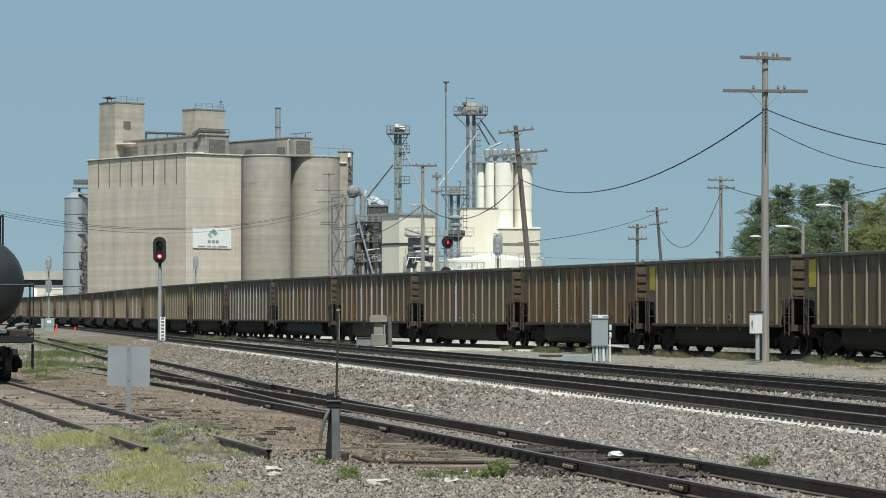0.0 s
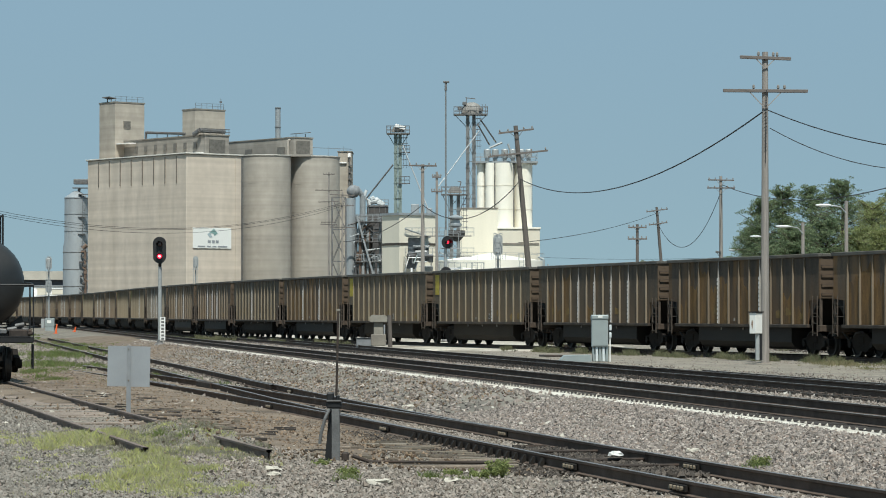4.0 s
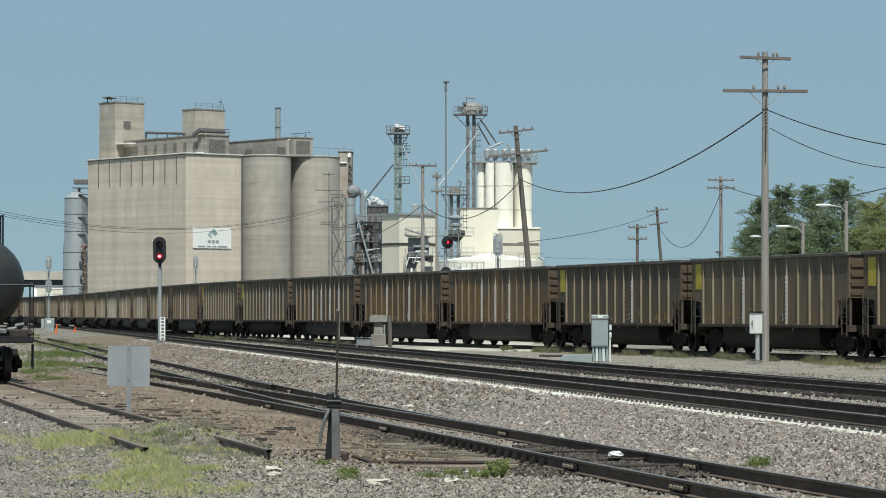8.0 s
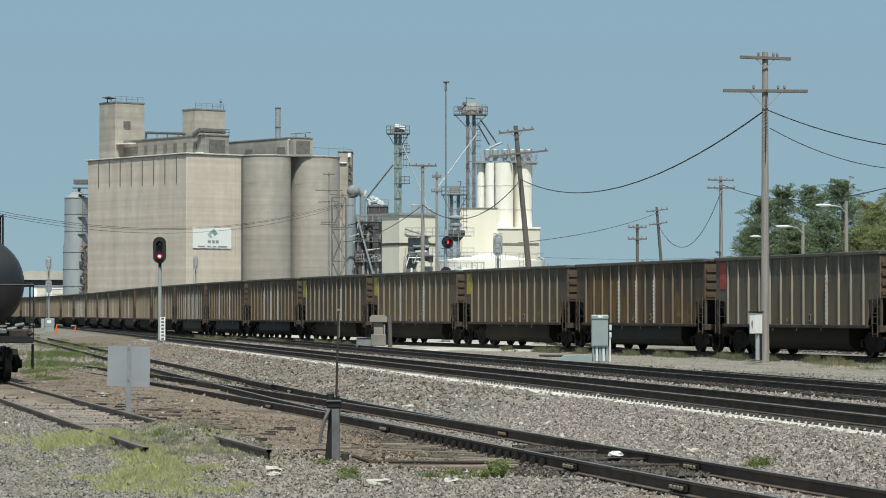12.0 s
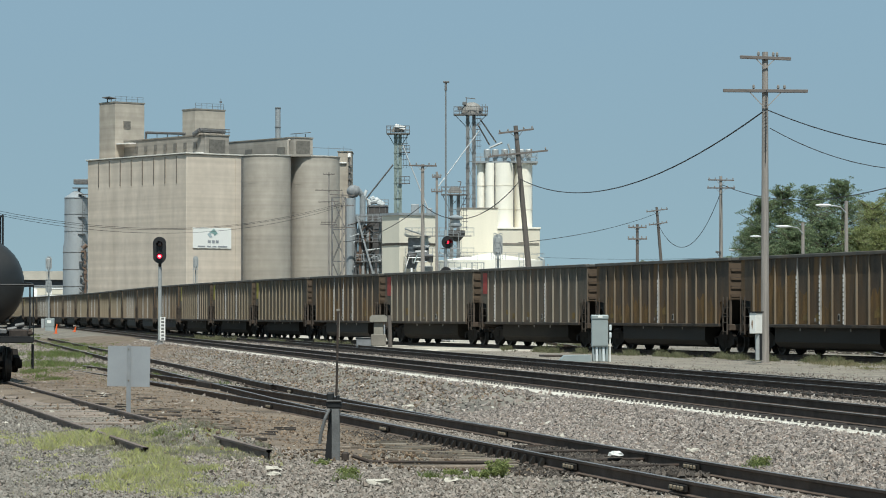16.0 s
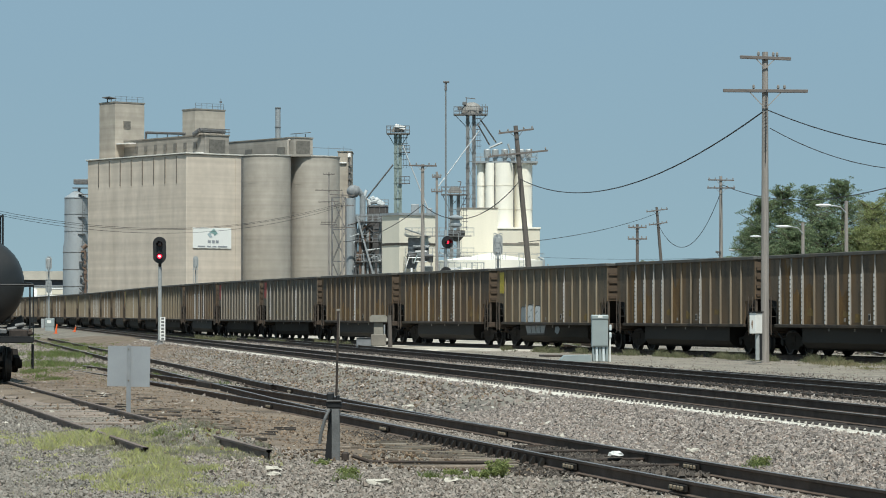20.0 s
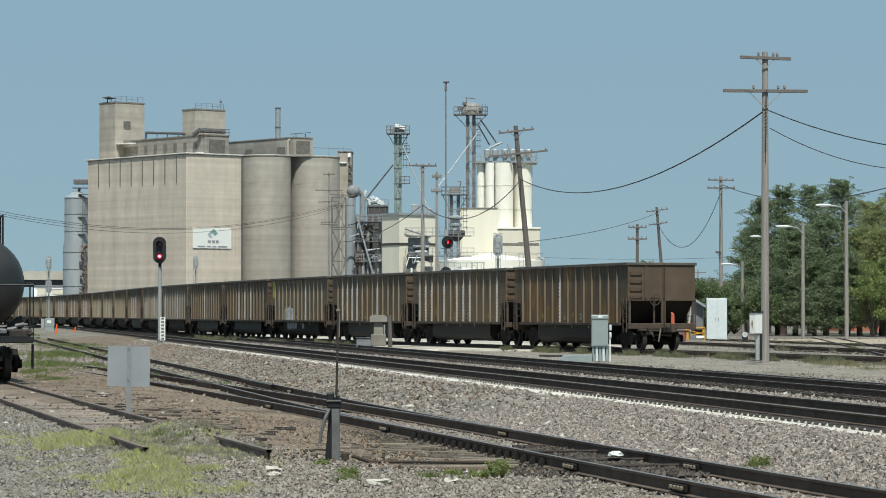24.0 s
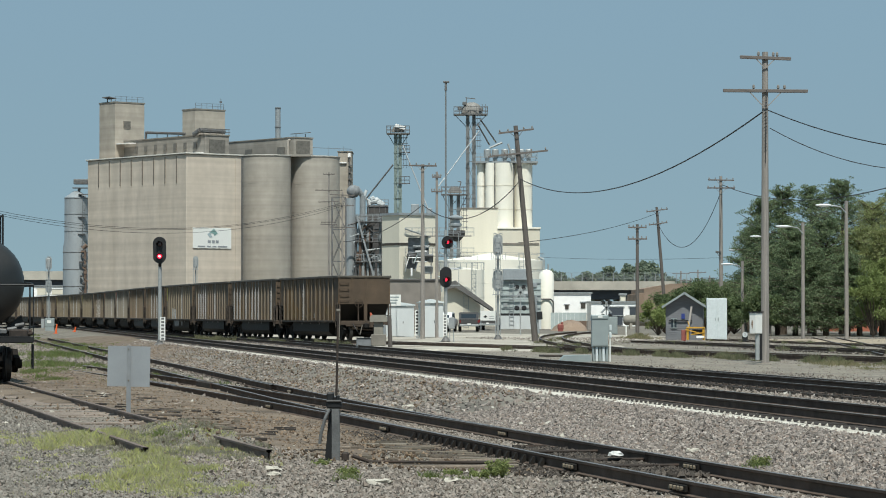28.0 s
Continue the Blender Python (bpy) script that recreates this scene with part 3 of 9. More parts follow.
    part("data_panel", bm, "tub", c)
    bm = B()
    box(bm, (0.5, SIDE + 0.03, 1.33), (0.12, 0.012, 0.12))
    part("load_mark", bm, "marked_post", c)
    if sprayed:
        for k, (x0, z0, w, h) in enumerate(((1.54, 1.52, 0.86, 0.76), (2.57, 1.54, 0.88, 0.80), (3.58, 1.50, 0.74, 0.70))):
            for grow, mt, dy in ((0.05, "black", 0.0), (0.0, "spray_grey" if k == 2 else "spray_white", 0.006)):
                bm = B()
                ww, hh = w / 2 + grow, h / 2 + grow
                prism(bm, [(x0 - ww, z0 - hh * 0.8), (x0 - ww * 0.8, z0 - hh), (x0 + ww * 0.85, z0 - hh * 0.95), (x0 + ww, z0 - hh * 0.6), (x0 + ww * 0.92, z0 + hh * 0.8), (x0 + ww * 0.6, z0 + hh), (x0 - ww * 0.7, z0 + hh * 0.95), (x0 - ww * 0.95, z0 + hh * 0.7)], SIDE + 0.022, SIDE + 0.026 + dy, "y")
                part("sprayed_shape", bm, mt, c, "sprayed silver barrel shapes with black outlines" if mt != "black" else "")
        for grow, mt, dy in ((0.06, "black", 0.0), (0.0, "spray_grey", 0.006)):
            bm = B()
            prism(bm, [(1.2 - grow, 0.66 - grow), (3.5 + grow, 0.63 - grow), (3.75 + grow, 0.98 + grow), (1.0 - grow, 1.0 + grow)], 1.362, 1.366 + dy, "y")
            part("sprayed_band", bm, mt, c)
        for k, h in ((2.055, 0.86), (3.08, 0.84)):    # the spray runs on over the posts between
            bm = B()
            box(bm, (k, SIDE + 0.093, 1.14 + h / 2), (0.060, 0.008, h))
            part("sprayed_post", bm, "spray_white", c)
        for x0, z0, w in ((1.75, 1.62, 0.34), (2.75, 1.40, 0.30), (2.45, 1.72, 0.22)):      # dark strokes on the barrels
            bm = B()
            box(bm, (x0, SIDE + 0.036, z0), (w, 0.006, 0.05), ry=18)
            part("sprayed_stroke", bm, "spray_grey", c)
        bm = B()
        prism(bm, [(-0.95, 0.86), (-0.75, 0.98), (-0.35, 0.96), (-0.28, 0.72), (-0.6, 0.62), (-0.8, 0.70)], 1.362, 1.368, "y")
        part("sprayed_blot", bm, "spray_grey", c)
        for k in (1.7, 2.3, 2.95):
            bm = B()
            box(bm, (k, 1.373, 0.82), (0.07, 0.012, 0.3), ry=12)
            part("sprayed_stroke", bm, "black", c)
    return c


# shade, marked posts and painted patch of each car, counted from the last one
CARS = [("rusty brown", (7,), None), ("weathered brown", (0, 4, 5, 6, 8, 10, 11, 12), None), ("weathered brown", (4, 8, 9, 10, 11), None), ("dusty tan", (4,), "yellow"),
        ("rusty brown", (4, 6, 8), None), ("rusty brown", (6,), None), ("grey-brown", (4, 11), "red"), ("grey-brown", (3,), "red"), ("rusty brown", (4, 6, 8), None),
        ("dusty tan", (), "yellow"), ("dusty tan", (4, 8), "yellow"), ("dusty tan", (4,), "yellow"), ("rusty brown", (4, 6, 8), None), ("rusty brown", (4, 8), None),
        ("weathered brown", (2, 4, 6, 8), None), ("dusty tan", (4,), "yellow"), ("dusty tan", (), "yellow"), ("rusty brown", (4, 8), None), ("dusty tan", (7,), None),
        ("weathered brown", (4, 6, 8), None), ("weathered brown", (4, 8), None), ("grey-brown", (3, 5, 7, 9), None)]


def end_marker(c):
    """The red flashing end-of-train marker on the last coupler."""
    bm = B()
    box(bm, (-HALF - 0.62, -0.25, 0.95), (0.16, 0.18, 0.4), bevel=0.03)
    part("end_marker", bm, "end_iron", c)
    bm = B()
    rod(bm, (-HALF - 0.62, -0.25, 1.12), (-HALF - 0.62, -0.25, 1.52), 0.085, 0.075, seg=10)
    rod(bm, (-HALF - 0.62, -0.25, 1.50), (-HALF - 0.62, -0.19, 1.60), 0.075, 0.04, seg=10)
    part("marker_light", bm, "marker_orange", c, "faded orange-red end marker")
    bm = B()
    rod(bm, (-HALF - 0.5, 0.25, 0.9), (-HALF - 0.75, 0.45, 0.35), 0.035, seg=8)
    part("hanging_hose", bm, "chord", c)


def build_train():
    protos, cars = {}, []
    rng = random.Random(5)
    for j in range(TRAIN_CARS):
        spec = CARS[j] if j < len(CARS) else CARS[rng.choice((0, 5, 4, 9, 11, 16, 18, 20))]
        key = (*spec, j == 3)
        if key in protos:
            cars.append(copy_thing(protos[key], pose(0, 0, 0)))
        else:
            protos[key] = coal_car(*key)
            cars.append(protos[key])
    end_marker(cars[0])
    return cars


COAL_CARS = build_train()


def car_pose(j, t):
    s = TAIL + CAR * j - SPEED * (28.0 - t)
    a, b = on_track(s - 6.05, 1.55), on_track(s + 6.05, 1.55)
    m = (a + b) / 2
    d = b - a
    return pose(m.x, m.y, RAIL_Z, 0, 0, math.degrees(math.atan2(d.y, d.x)))
# ---- near turnout, siding and what stands beside them ----
M["old_tie"] = surf("weathered_tie", (0.15, 0.122, 0.096), 0.95, grain=5, fine=40, var=0.4, streak=(0.3, 3, 3), bump=0.4, tone=0.35)
M["rust"] = surf("rusty_iron", (0.040, 0.031, 0.026), 0.85, 0.1, grain=6, var=0.4, dirt=(0.075, 0.042, 0.026))
M["board"] = surf("split_grey_board", (0.135, 0.115, 0.09), 0.95, grain=5, fine=40, var=0.4, streak=(0.3, 4, 4), bump=0.4, tone=0.35)
M["plate_grey"] = surf("grey_sign_back", (0.33, 0.345, 0.36), 0.45, 0.35, grain=2, var=0.08, bump=0.02)
M["post_steel"] = surf("galvanised_post", (0.28, 0.29, 0.30), 0.5, 0.4, grain=4, var=0.15)
M["bolt"] = surf("worn_bolt_heads", (0.20, 0.165, 0.12), 0.6, 0.3, var=0.2)

M["rail_old"] = surf("brown_old_rail", (0.165, 0.130, 0.112), 0.9, grain=3, var=0.35, dirt=(0.17, 0.115, 0.08))
turnout = thing("turnout", pose(0, 0, 0), "old railway turnout with rusty rails and splice bars", "railway turnout", kind="structure")


def curve_pts(fx, y0, y1, off=0.0, step=1.5):
    out, y = [], y0
    while y < y1 + 1e-6:
        h = math.atan2(fx(y) - fx(y + 0.5), 0.5)
        out.append((fx(y) + math.cos(h) * off, y + math.sin(h) * off))
        y += step
    return out


R = 0.7525
TIP, FROG = 47.0, 84.0
rail("stock_rail", curve_pts(through_x, 20, 230, R), NEAR_Z, turnout, "railtop_dull")
rail("stock_rail", curve_pts(branch_x, 20, 150, -R), NEAR_Z, turnout, "railtop_dull")

rail("switch_blade", curve_pts(branch_x, TIP - 6.5, FROG - 2, R, 1.0), NEAR_Z - 0.004, turnout, "railtop_dull")
rail("switch_blade", curve_pts(through_x, TIP - 3.5, FROG - 2, -R, 1.0), NEAR_Z - 0.004, turnout, "railtop_dull")
rail("frog_rail", curve_pts(branch_x, FROG - 1, 150, R), NEAR_Z, turnout, "railtop_dull")
rail("frog_rail", curve_pts(through_x, FROG - 1, 230, -R), NEAR_Z, turnout, "railtop_dull")
rail("guard_rail", curve_pts(through_x, FROG - 5, FROG + 3, R - 0.13), NEAR_Z, turnout, "railtop_dull")
rail("guard_rail", curve_pts(branch_x, FROG - 5, FROG + 3, -R + 0.13), NEAR_Z, turnout, "railtop_dull")
bm = B()
fy = FROG - 1.5
box(bm, ((branch_x(fy) + through_x(fy)) / 2, fy, NEAR_Z - 0.08), (0.22, 3.0, 0.16), rz=12, bevel=0.02)
part("frog", bm, "rust", turnout)


def joint(fx, y, off, parent):
    """A splice bar with its bolts on the near face of a rail."""
    h = math.atan2(fx(y) - fx(y + 0.5), 0.5)
    x, yy = fx(y) + math.cos(h) * off, y + math.sin(h) * off
    bm = B()
    box(bm, (0, -0.045, -0.09), (0.62, 0.035, 0.085), bevel=0.008)
    j = part("splice_bar", bm, "car_dark", parent, m=pose(x, yy, NEAR_Z, 0, 0, math.degrees(h) + 90) @ pose(0, 0, 0, 0, 0, 180))
    for k in (-0.21, -0.07, 0.07, 0.21):
        bm = B()
        rod(bm, (k, -0.06, -0.09), (k, -0.095, -0.09), 0.028, seg=6)
        part("bolt", bm, "bolt", j)


for y in (38.4, 49.0, 62.5, 75.7):
    joint(through_x, y, R, turnout)
for y in (34.1, 38.8, 51.4, 63.7):
    joint(branch_x, y, -R, turnout)
near_ties = along(through_x, 27, 66, 0.56)
bm = B()
box(bm, (0, 0, 0), (2.75, 0.22, 0.16), bevel=0.02)
tie_me = bpy.data.meshes.new("old_tie")
bm.to_mesh(tie_me)
bm.free()
tie_me.materials.append(M["old_tie"])
dark_me = tie_me.copy()
dark_me.materials[0] = M["tie"]
rng = random.Random(3)
for p, h in near_ties:
    wide = 1.0
    place("tie", dark_me if 36.5 < p[1] < 45 else tie_me, turnout, m=pose(p[0] - 0.35 * (wide - 1) * 2.75 + rng.uniform(-0.1, 0.1), p[1], NEAR_Z - 0.17 - 0.10 + rng.uniform(-0.04, 0.012), 0, 0, math.degrees(h) + rng.uniform(-2, 2)) @ Matrix.Diagonal((wide, 1, 1, 1)))
# plates and chairs along the near rail of the turnout
bm = B()
prism(bm, [(-0.01, -0.07), (0.06, -0.07), (0.06, 0.055), (0.04, 0.055), (0.0, -0.02)], -0.05, 0.05, "y")
ch_me = bpy.data.meshes.new("rail_brace")
bm.to_mesh(ch_me)
bm.free()
ch_me.materials.append(M["car_dark"])
for y in np.arange(40.2, 48.9, 0.51):
    h = math.atan2(branch_x(y) - branch_x(y + 0.5), 0.5)
    place("rail_brace", ch_me, turnout, m=pose(branch_x(y) - math.cos(h) * (R + 0.10), y - math.sin(h) * (R + 0.10), NEAR_Z - 0.105, 0, 0, math.degrees(h)))
# slide plates and rods between the blades
for i in range(12):
    y = 38.2 + i * 0.72
    bm = B()
    box(bm, (0, 0, 0), (0.55, 0.16, 0.035), bevel=0.006)
    part("slide_plate", bm, "rust", turnout, m=pose(through_x(y) + 0.42 + rng.uniform(-0.05, 0.05), y, NEAR_Z - 0.16, rng.uniform(-4, 4), rng.uniform(-4, 4), 12))
for y in (39.0, 40.6, 43.0):
    bm = B()
    rod(bm, (-0.72, 0, 0), (0.72, 0, 0), 0.022, seg=8)
    part("bridle_rod", bm, "rust", turnout, m=pose(through_x(y), y, NEAR_Z - 0.10, 0, 0, 12))
# white-daubed heel block at the blade's end
bm = B()
lathe(bm, [(0.0, 0.04), (0.04, 0.035), (0.075, 0.0), (0.085, -0.045), (0.0, -0.05)], 9, Matrix.Diagonal((1.5, 0.8, 0.8, 1)))
for v in bm.verts:
    v.co += Vector((rng.uniform(-0.018, 0.018), rng.uniform(-0.015, 0.015), rng.uniform(-0.014, 0.01)))
M["daub"] = surf("white_daub", (0.55, 0.55, 0.53), 0.7, var=0.25, bump=0.2)
part("blade_cover", bm, "daub", turnout, "white-daubed block at the blade end", m=pose(2.37, 40.6, NEAR_Z - 0.005, 0, 0, 14) @ Matrix.Scale(0.92, 4))

# Old siding with a broken-off end
siding = thing("siding_track", pose(0, 0, 0), "old overgrown siding track with rusty rails", "railway track", kind="structure")
rail("rail", curve_pts(siding_x, 39.1, 150, R), SIDE_Z, siding, "rail_old", "rail_old")
rail("rail", curve_pts(siding_x, 40.1, 150, -R), SIDE_Z, siding, "rail_old", "rail_old")
board_me = tie_me.copy()
for v in board_me.vertices:                  # only the middles show, the ends lie under the soil
    v.co.x *= 0.66
M["pale_tie"] = surf("bleached_tie_wood", (0.225, 0.188, 0.158), 0.95, grain=2, var=0.5, streak=(0.3, 6, 6), dirt=(0.15, 0.115, 0.09), dirt_amount=0.5)
board_me.materials[0] = M["pale_tie"]
for p, h in along(siding_x, 46, 100, 0.62):
    place("tie", board_me, siding, m=pose(p[0] + rng.uniform(-0.1, 0.1), p[1], SIDE_Z - 0.17 + 0.012 + rng.uniform(-0.06, 0.0), 0, 0, math.degrees(h) + rng.uniform(-2, 2)))

# Switch stand: a tall narrow stand with its lever, target rod and connecting rod
ST_Y = 40.0
ST_X, ST_Z = -1.47, -0.25
stand = thing("switch_stand", pose(ST_X, ST_Y, ST_Z), "dark iron switch stand with a thin upright target rod", "switch stand")
bm = B()
prism(bm, [(-0.03, 0.0), (0.078, 0.0), (0.072, 0.73), (-0.03, 0.73)], -0.09, 0.09, "y")
part("pedestal", bm, "darkgalv", stand, "weathered grey iron pedestal")
# the stand's shaded left side, its shade put in as black
bm = B()
prism(bm, [(-0.13, 0.0), (-0.025, 0.0), (-0.025, 0.72), (-0.065, 0.72)], 0.03, 0.20, "y")
part("side_web", bm, "black", stand)
bm = B()
box(bm, (0.0, 0, 0.78), (0.21, 0.2, 0.10), bevel=0.02)
box(bm, (-0.05, 0, 0.87), (0.10, 0.16, 0.16), bevel=0.02)
box(bm, (0.05, 0.02, 0.86), (0.05, 0.12, 0.10), bevel=0.01)
rod(bm, (-0.10, -0.1, 0.83), (0.10, -0.1, 0.83), 0.022, seg=8)
part("gear_head", bm, "black", stand)
bm = B()
rod(bm, (0.03, 0, 0.9), (0.055, 0, 2.05), 0.016, seg=8)
part("target_rod", bm, "rust", stand)
bm = B()
box(bm, (0.06, 0, 1.86), (0.03, 0.012, 0.34))
part("target_blade", bm, "conc_edge", stand, "narrow grimy target blade")
bm = B()
box(bm, (0.055, 0, 2.06), (0.05, 0.04, 0.03))
part("rod_cap", bm, "conc_edge", stand)
bm = B()
pts = [(-0.06, -0.1, 0.72), (-0.12, -0.12, 0.6), (-0.17, -0.12, 0.4), (-0.19, -0.12, 0.26)]
for a, b in zip(pts, pts[1:]):
    rod(bm, a, b, 0.022, seg=8)
part("throw_lever", bm, "darkgalv", stand)
bm = B()
box(bm, (0.15, 0.0, 0.08), (0.10, 0.16, 0.12), bevel=0.02)
part("crank_box", bm, "rust", stand)
bm = B()
box(bm, (0, 0, -0.02), (0.38, 0.4, 0.05), bevel=0.01)
part("base_plate", bm, "rust", stand)
bm = B()
rod(bm, (0.25, 0, 0.09), (0.48, 0, 0.01), 0.025, seg=8)
rod(bm, (0.48, 0, 0.01), (2.3, 0.0, 0.0), 0.022, seg=8)
part("connecting_rod", bm, "rust", stand)
bm = B()
box(bm, (0.55, -0.26, -0.035), (2.9, 0.13, 0.05), bevel=0.01)
part("rod_cover_board", bm, "board", stand, "long pale weathered board over the rod")
for dy in (-0.32, 0.34):
    bm = B()
    box(bm, (0.75, dy, -0.10), (2.75, 0.22, 0.18), bevel=0.02)
    part("head_tie", bm, "old_tie", stand)

# split boards and old tie ends on the soil beside the stand
brng = random.Random(17)
for k in [n for n in range(26) if n % 4]:
    y = 39.8 + 0.3 * k + brng.uniform(-0.12, 0.12)
    x1 = branch_x(y) - R - 0.15 - abs(brng.gauss(0, 0.25))
    ln = brng.uniform(0.35, 1.15)
    bm = B()
    box(bm, (0, 0, 0), (ln, brng.uniform(0.04, 0.12), 0.05), ry=brng.uniform(-1.5, 1.5), bevel=0.008)
    ob = part("split_board", bm, "board" if k % 3 else "old_tie", None, m=pose(x1 - ln / 2, y, float(ground_z(np.array(x1 - ln / 2), y)) + 0.045, brng.uniform(-6, 6), brng.uniform(-2, 2), brng.uniform(-12, 16)))
    tagged(ob, "split weathered board lying on the soil by the turnout", "board", "loose boards")
for k in range(84):
    y = brng.uniform(41, 74)
    x1 = 6.13 - 0.2345 * y + brng.uniform(1.0, 3.3)
    bm = B()
    box(bm, (0, 0, 0), (brng.uniform(0.1, 0.5), brng.uniform(0.03, 0.10), brng.uniform(0.03, 0.07)), bevel=0.008)
    ob = part("split_board", bm, ("tie", "old_tie", "tie", "board")[k % 4], None, m=pose(x1, y, float(ground_z(np.array(x1), y)) + 0.05, brng.uniform(-4, 4), brng.uniform(-2, 2), brng.uniform(-25, 25)))
    tagged(ob, "dark rotten tie splinter lying on the soil", "board", "loose boards")

# Sign seen from behind
SG = pose(-5.84, 55.0, -0.20)
sign = thing("back_of_sign", SG, "plain grey metal sign seen from its back on a steel post", "sign")
bm = B()
prism(bm, [(-0.06, -0.06), (-0.045, 1.36), (0.0, 1.37), (0.06, 1.36), (0.05, -0.06)], 0, 0.02, "y")
part("post", bm, "post_steel", sign, m=pose(0, 0, 0) @ Matrix.Diagonal((0.75, 1, 1, 1)))
bm = B()
box(bm, (0, 0.03, 0.98), (0.79, 0.006, 0.75), ry=1.2)
part("panel", bm, "plate_grey", sign)
for z in (0.72, 1.3):
    bm = B()
    rod(bm, (0.0, -0.012, z), (0.0, 0.0, z), 0.012, seg=6)
    part("bolt", bm, "bolt", sign)


# ---- tank car on the siding ----
def tank_car():
    y1 = 77.7
    h = math.atan2(siding_x(80) - siding_x(80.5), 0.5)
    m = pose(siding_x(y1), y1, SIDE_Z, 0, 0, 90 + math.degrees(h))
    c = thing("tank_car", m, "black railway tank car with rounded end and handrails", "tank car")
    zc, r = 2.60, 1.24
    bm = B()
    prof = [(0.0, 1.0)] + [(r * math.sin(a), 1.70 - 0.70 * math.cos(a)) for a in np.linspace(0.12, math.pi / 2, 12)]
    prof += [(r, 6.0), (r, 12.4)] + [(r * math.sin(a), 12.4 - 0.73 * math.cos(a)) for a in np.linspace(math.pi / 2, math.pi - 0.12, 12)] + [(0.0, 13.13)]
    lathe(bm, prof, 56, pose(0, 0, zc, 0, 90, 0))
    part("tank", bm, "tank", c, smooth=True)
    bm = B()
    for x in (1.9, 4.5, 9.5, 12.2):
        lathe(bm, [(r + 0.004, -0.05), (r + 0.018, -0.05), (r + 0.018, 0.05), (r + 0.004, 0.05)], 48, pose(x, 0, zc, 0, 90, 0))
    part("weld_bands", bm, "tank", c)
    for x in (0.0, 13.75):
        bm = B()
        box(bm, (x, 0, 1.11), (0.30, 2.66, 0.17), bevel=0.02)
        part("end_sill", bm, "black", c)
        bm = B()
        box(bm, (x + (0.5 if x == 0 else -0.5), 0, 1.18), (1.3, 2.5, 0.05))
        part("end_platform", bm, "black", c)
        for sy in (-1, 1):
            bm = B()
            e = 1 if x == 0 else -1
            yy = sy * 1.33
            rod(bm, (x, yy, 1.1), (x, yy, 2.56), 0.016, seg=8)
            rod(bm, (x, yy, 2.56), (x + e * 1.0, yy, 2.62), 0.022, seg=8)
            rod(bm, (x + e * 1.0, yy, 2.62), (x + e * 1.0, yy, 1.1), 0.022, seg=8)
            rod(bm, (x + e * 1.0, yy, 2.62), (x + e * 13.75 / 2, yy * 1.08, 2.62), 0.02, seg=8)
            part("handrail", bm, "black", c)
            bm = B()
            for dx in (0.0, 0.36):
                rod(bm, (x + e * dx, yy, 0.35), (x + e * dx, yy, 1.0), 0.02, seg=6)
            for z in (0.36, 0.62):
                rod(bm, (x, yy, z), (x + e * 0.36, yy, z), 0.02, seg=6)
            part("step", bm, "black", c)
        bm = B()
        e = 1 if x == 0 else -1
        rod(bm, (x - e * 0.03, 0.4, 1.2), (x - e * 0.03, 0.4, 2.2), 0.03, seg=8)
        part("brake_mast", bm, "black", c)
        bm = B()
        box(bm, (x + e * 0.25, -0.95, 1.26), (0.5, 0.5, 0.26), bevel=0.04)
        rod(bm, (x + e * 0.2, -1.3, 1.32), (x + e * 0.2, -0.5, 1.34), 0.07, seg=10)
        part("brake_valve", bm, "rust", c)
        bm = B()
        box(bm, (x - e * 0.45, 0, 0.86), (0.6, 0.22, 0.24), bevel=0.04)
        part("coupler", bm, "rust", c)
        truck(c, x + e * 2.15)
        bm = B()
        rod(bm, (x, -1.33, 2.56), (x, 1.33, 2.56), 0.022, seg=8)
        part("end_handrail", bm, "black", c)
        bm = B()
        lathe(bm, [(0.80, -0.02), (0.83, -0.02), (0.83, 0.02), (0.80, 0.02), (0.80, -0.02)], 40, pose(x + e * 1.22, 0, zc, 0, 90, 0))
        part("head_seam", bm, "tank", c)
        for k, (yy, zz, mt) in enumerate(((-0.55, 1.33, "darkgalv"), (-0.78, 1.42, "darkgalv"), (-1.12, 1.36, "darkgalv"), (-1.22, 1.28, "rust"), (-0.35, 1.28, "galv"), (-0.98, 1.52, "darkgalv"))):
            bm = B()
            if k % 2:
                rod(bm, (x + e * 0.1, yy - 0.12, zz), (x + e * 0.1, yy + 0.12, zz - 0.04), 0.05, seg=8)
            else:
                box(bm, (x + e * 0.1, yy, zz), (0.16, 0.18, 0.14), bevel=0.03)
            part("brake_gear", bm, mt, c)
        bm = B()
        prism(bm, [(-1.35, 1.12), (1.35, 1.12), (1.2, 1.75), (0.6, 1.28), (0, 1.16), (-0.6, 1.28), (-1.2, 1.75)], x + e * 2.0, x + e * 2.4, "x")
        part("saddle", bm, "black", c)
    bm = B()
    lathe(bm, [(0.0, 0.0), (0.45, 0.0), (0.45, 0.5), (0.4, 0.55), (0.0, 0.57)], 24)
    part("dome", bm, "tank", c, m=pose(6.9, 0, zc + r - 0.06))
    for sy in (-1, 1):
        bm = B()
        for dx in (2.4, 3.3):
            rod(bm, (dx, sy * 0.72, zc + 0.75), (dx, sy * 0.72, zc + r + 0.62), 0.03, seg=8)
        rod(bm, (2.4, sy * 0.72, zc + r + 0.62), (3.3, sy * 0.72, zc + r + 0.62), 0.03, seg=8)
        part("top_rail", bm, "black", c)
    return c


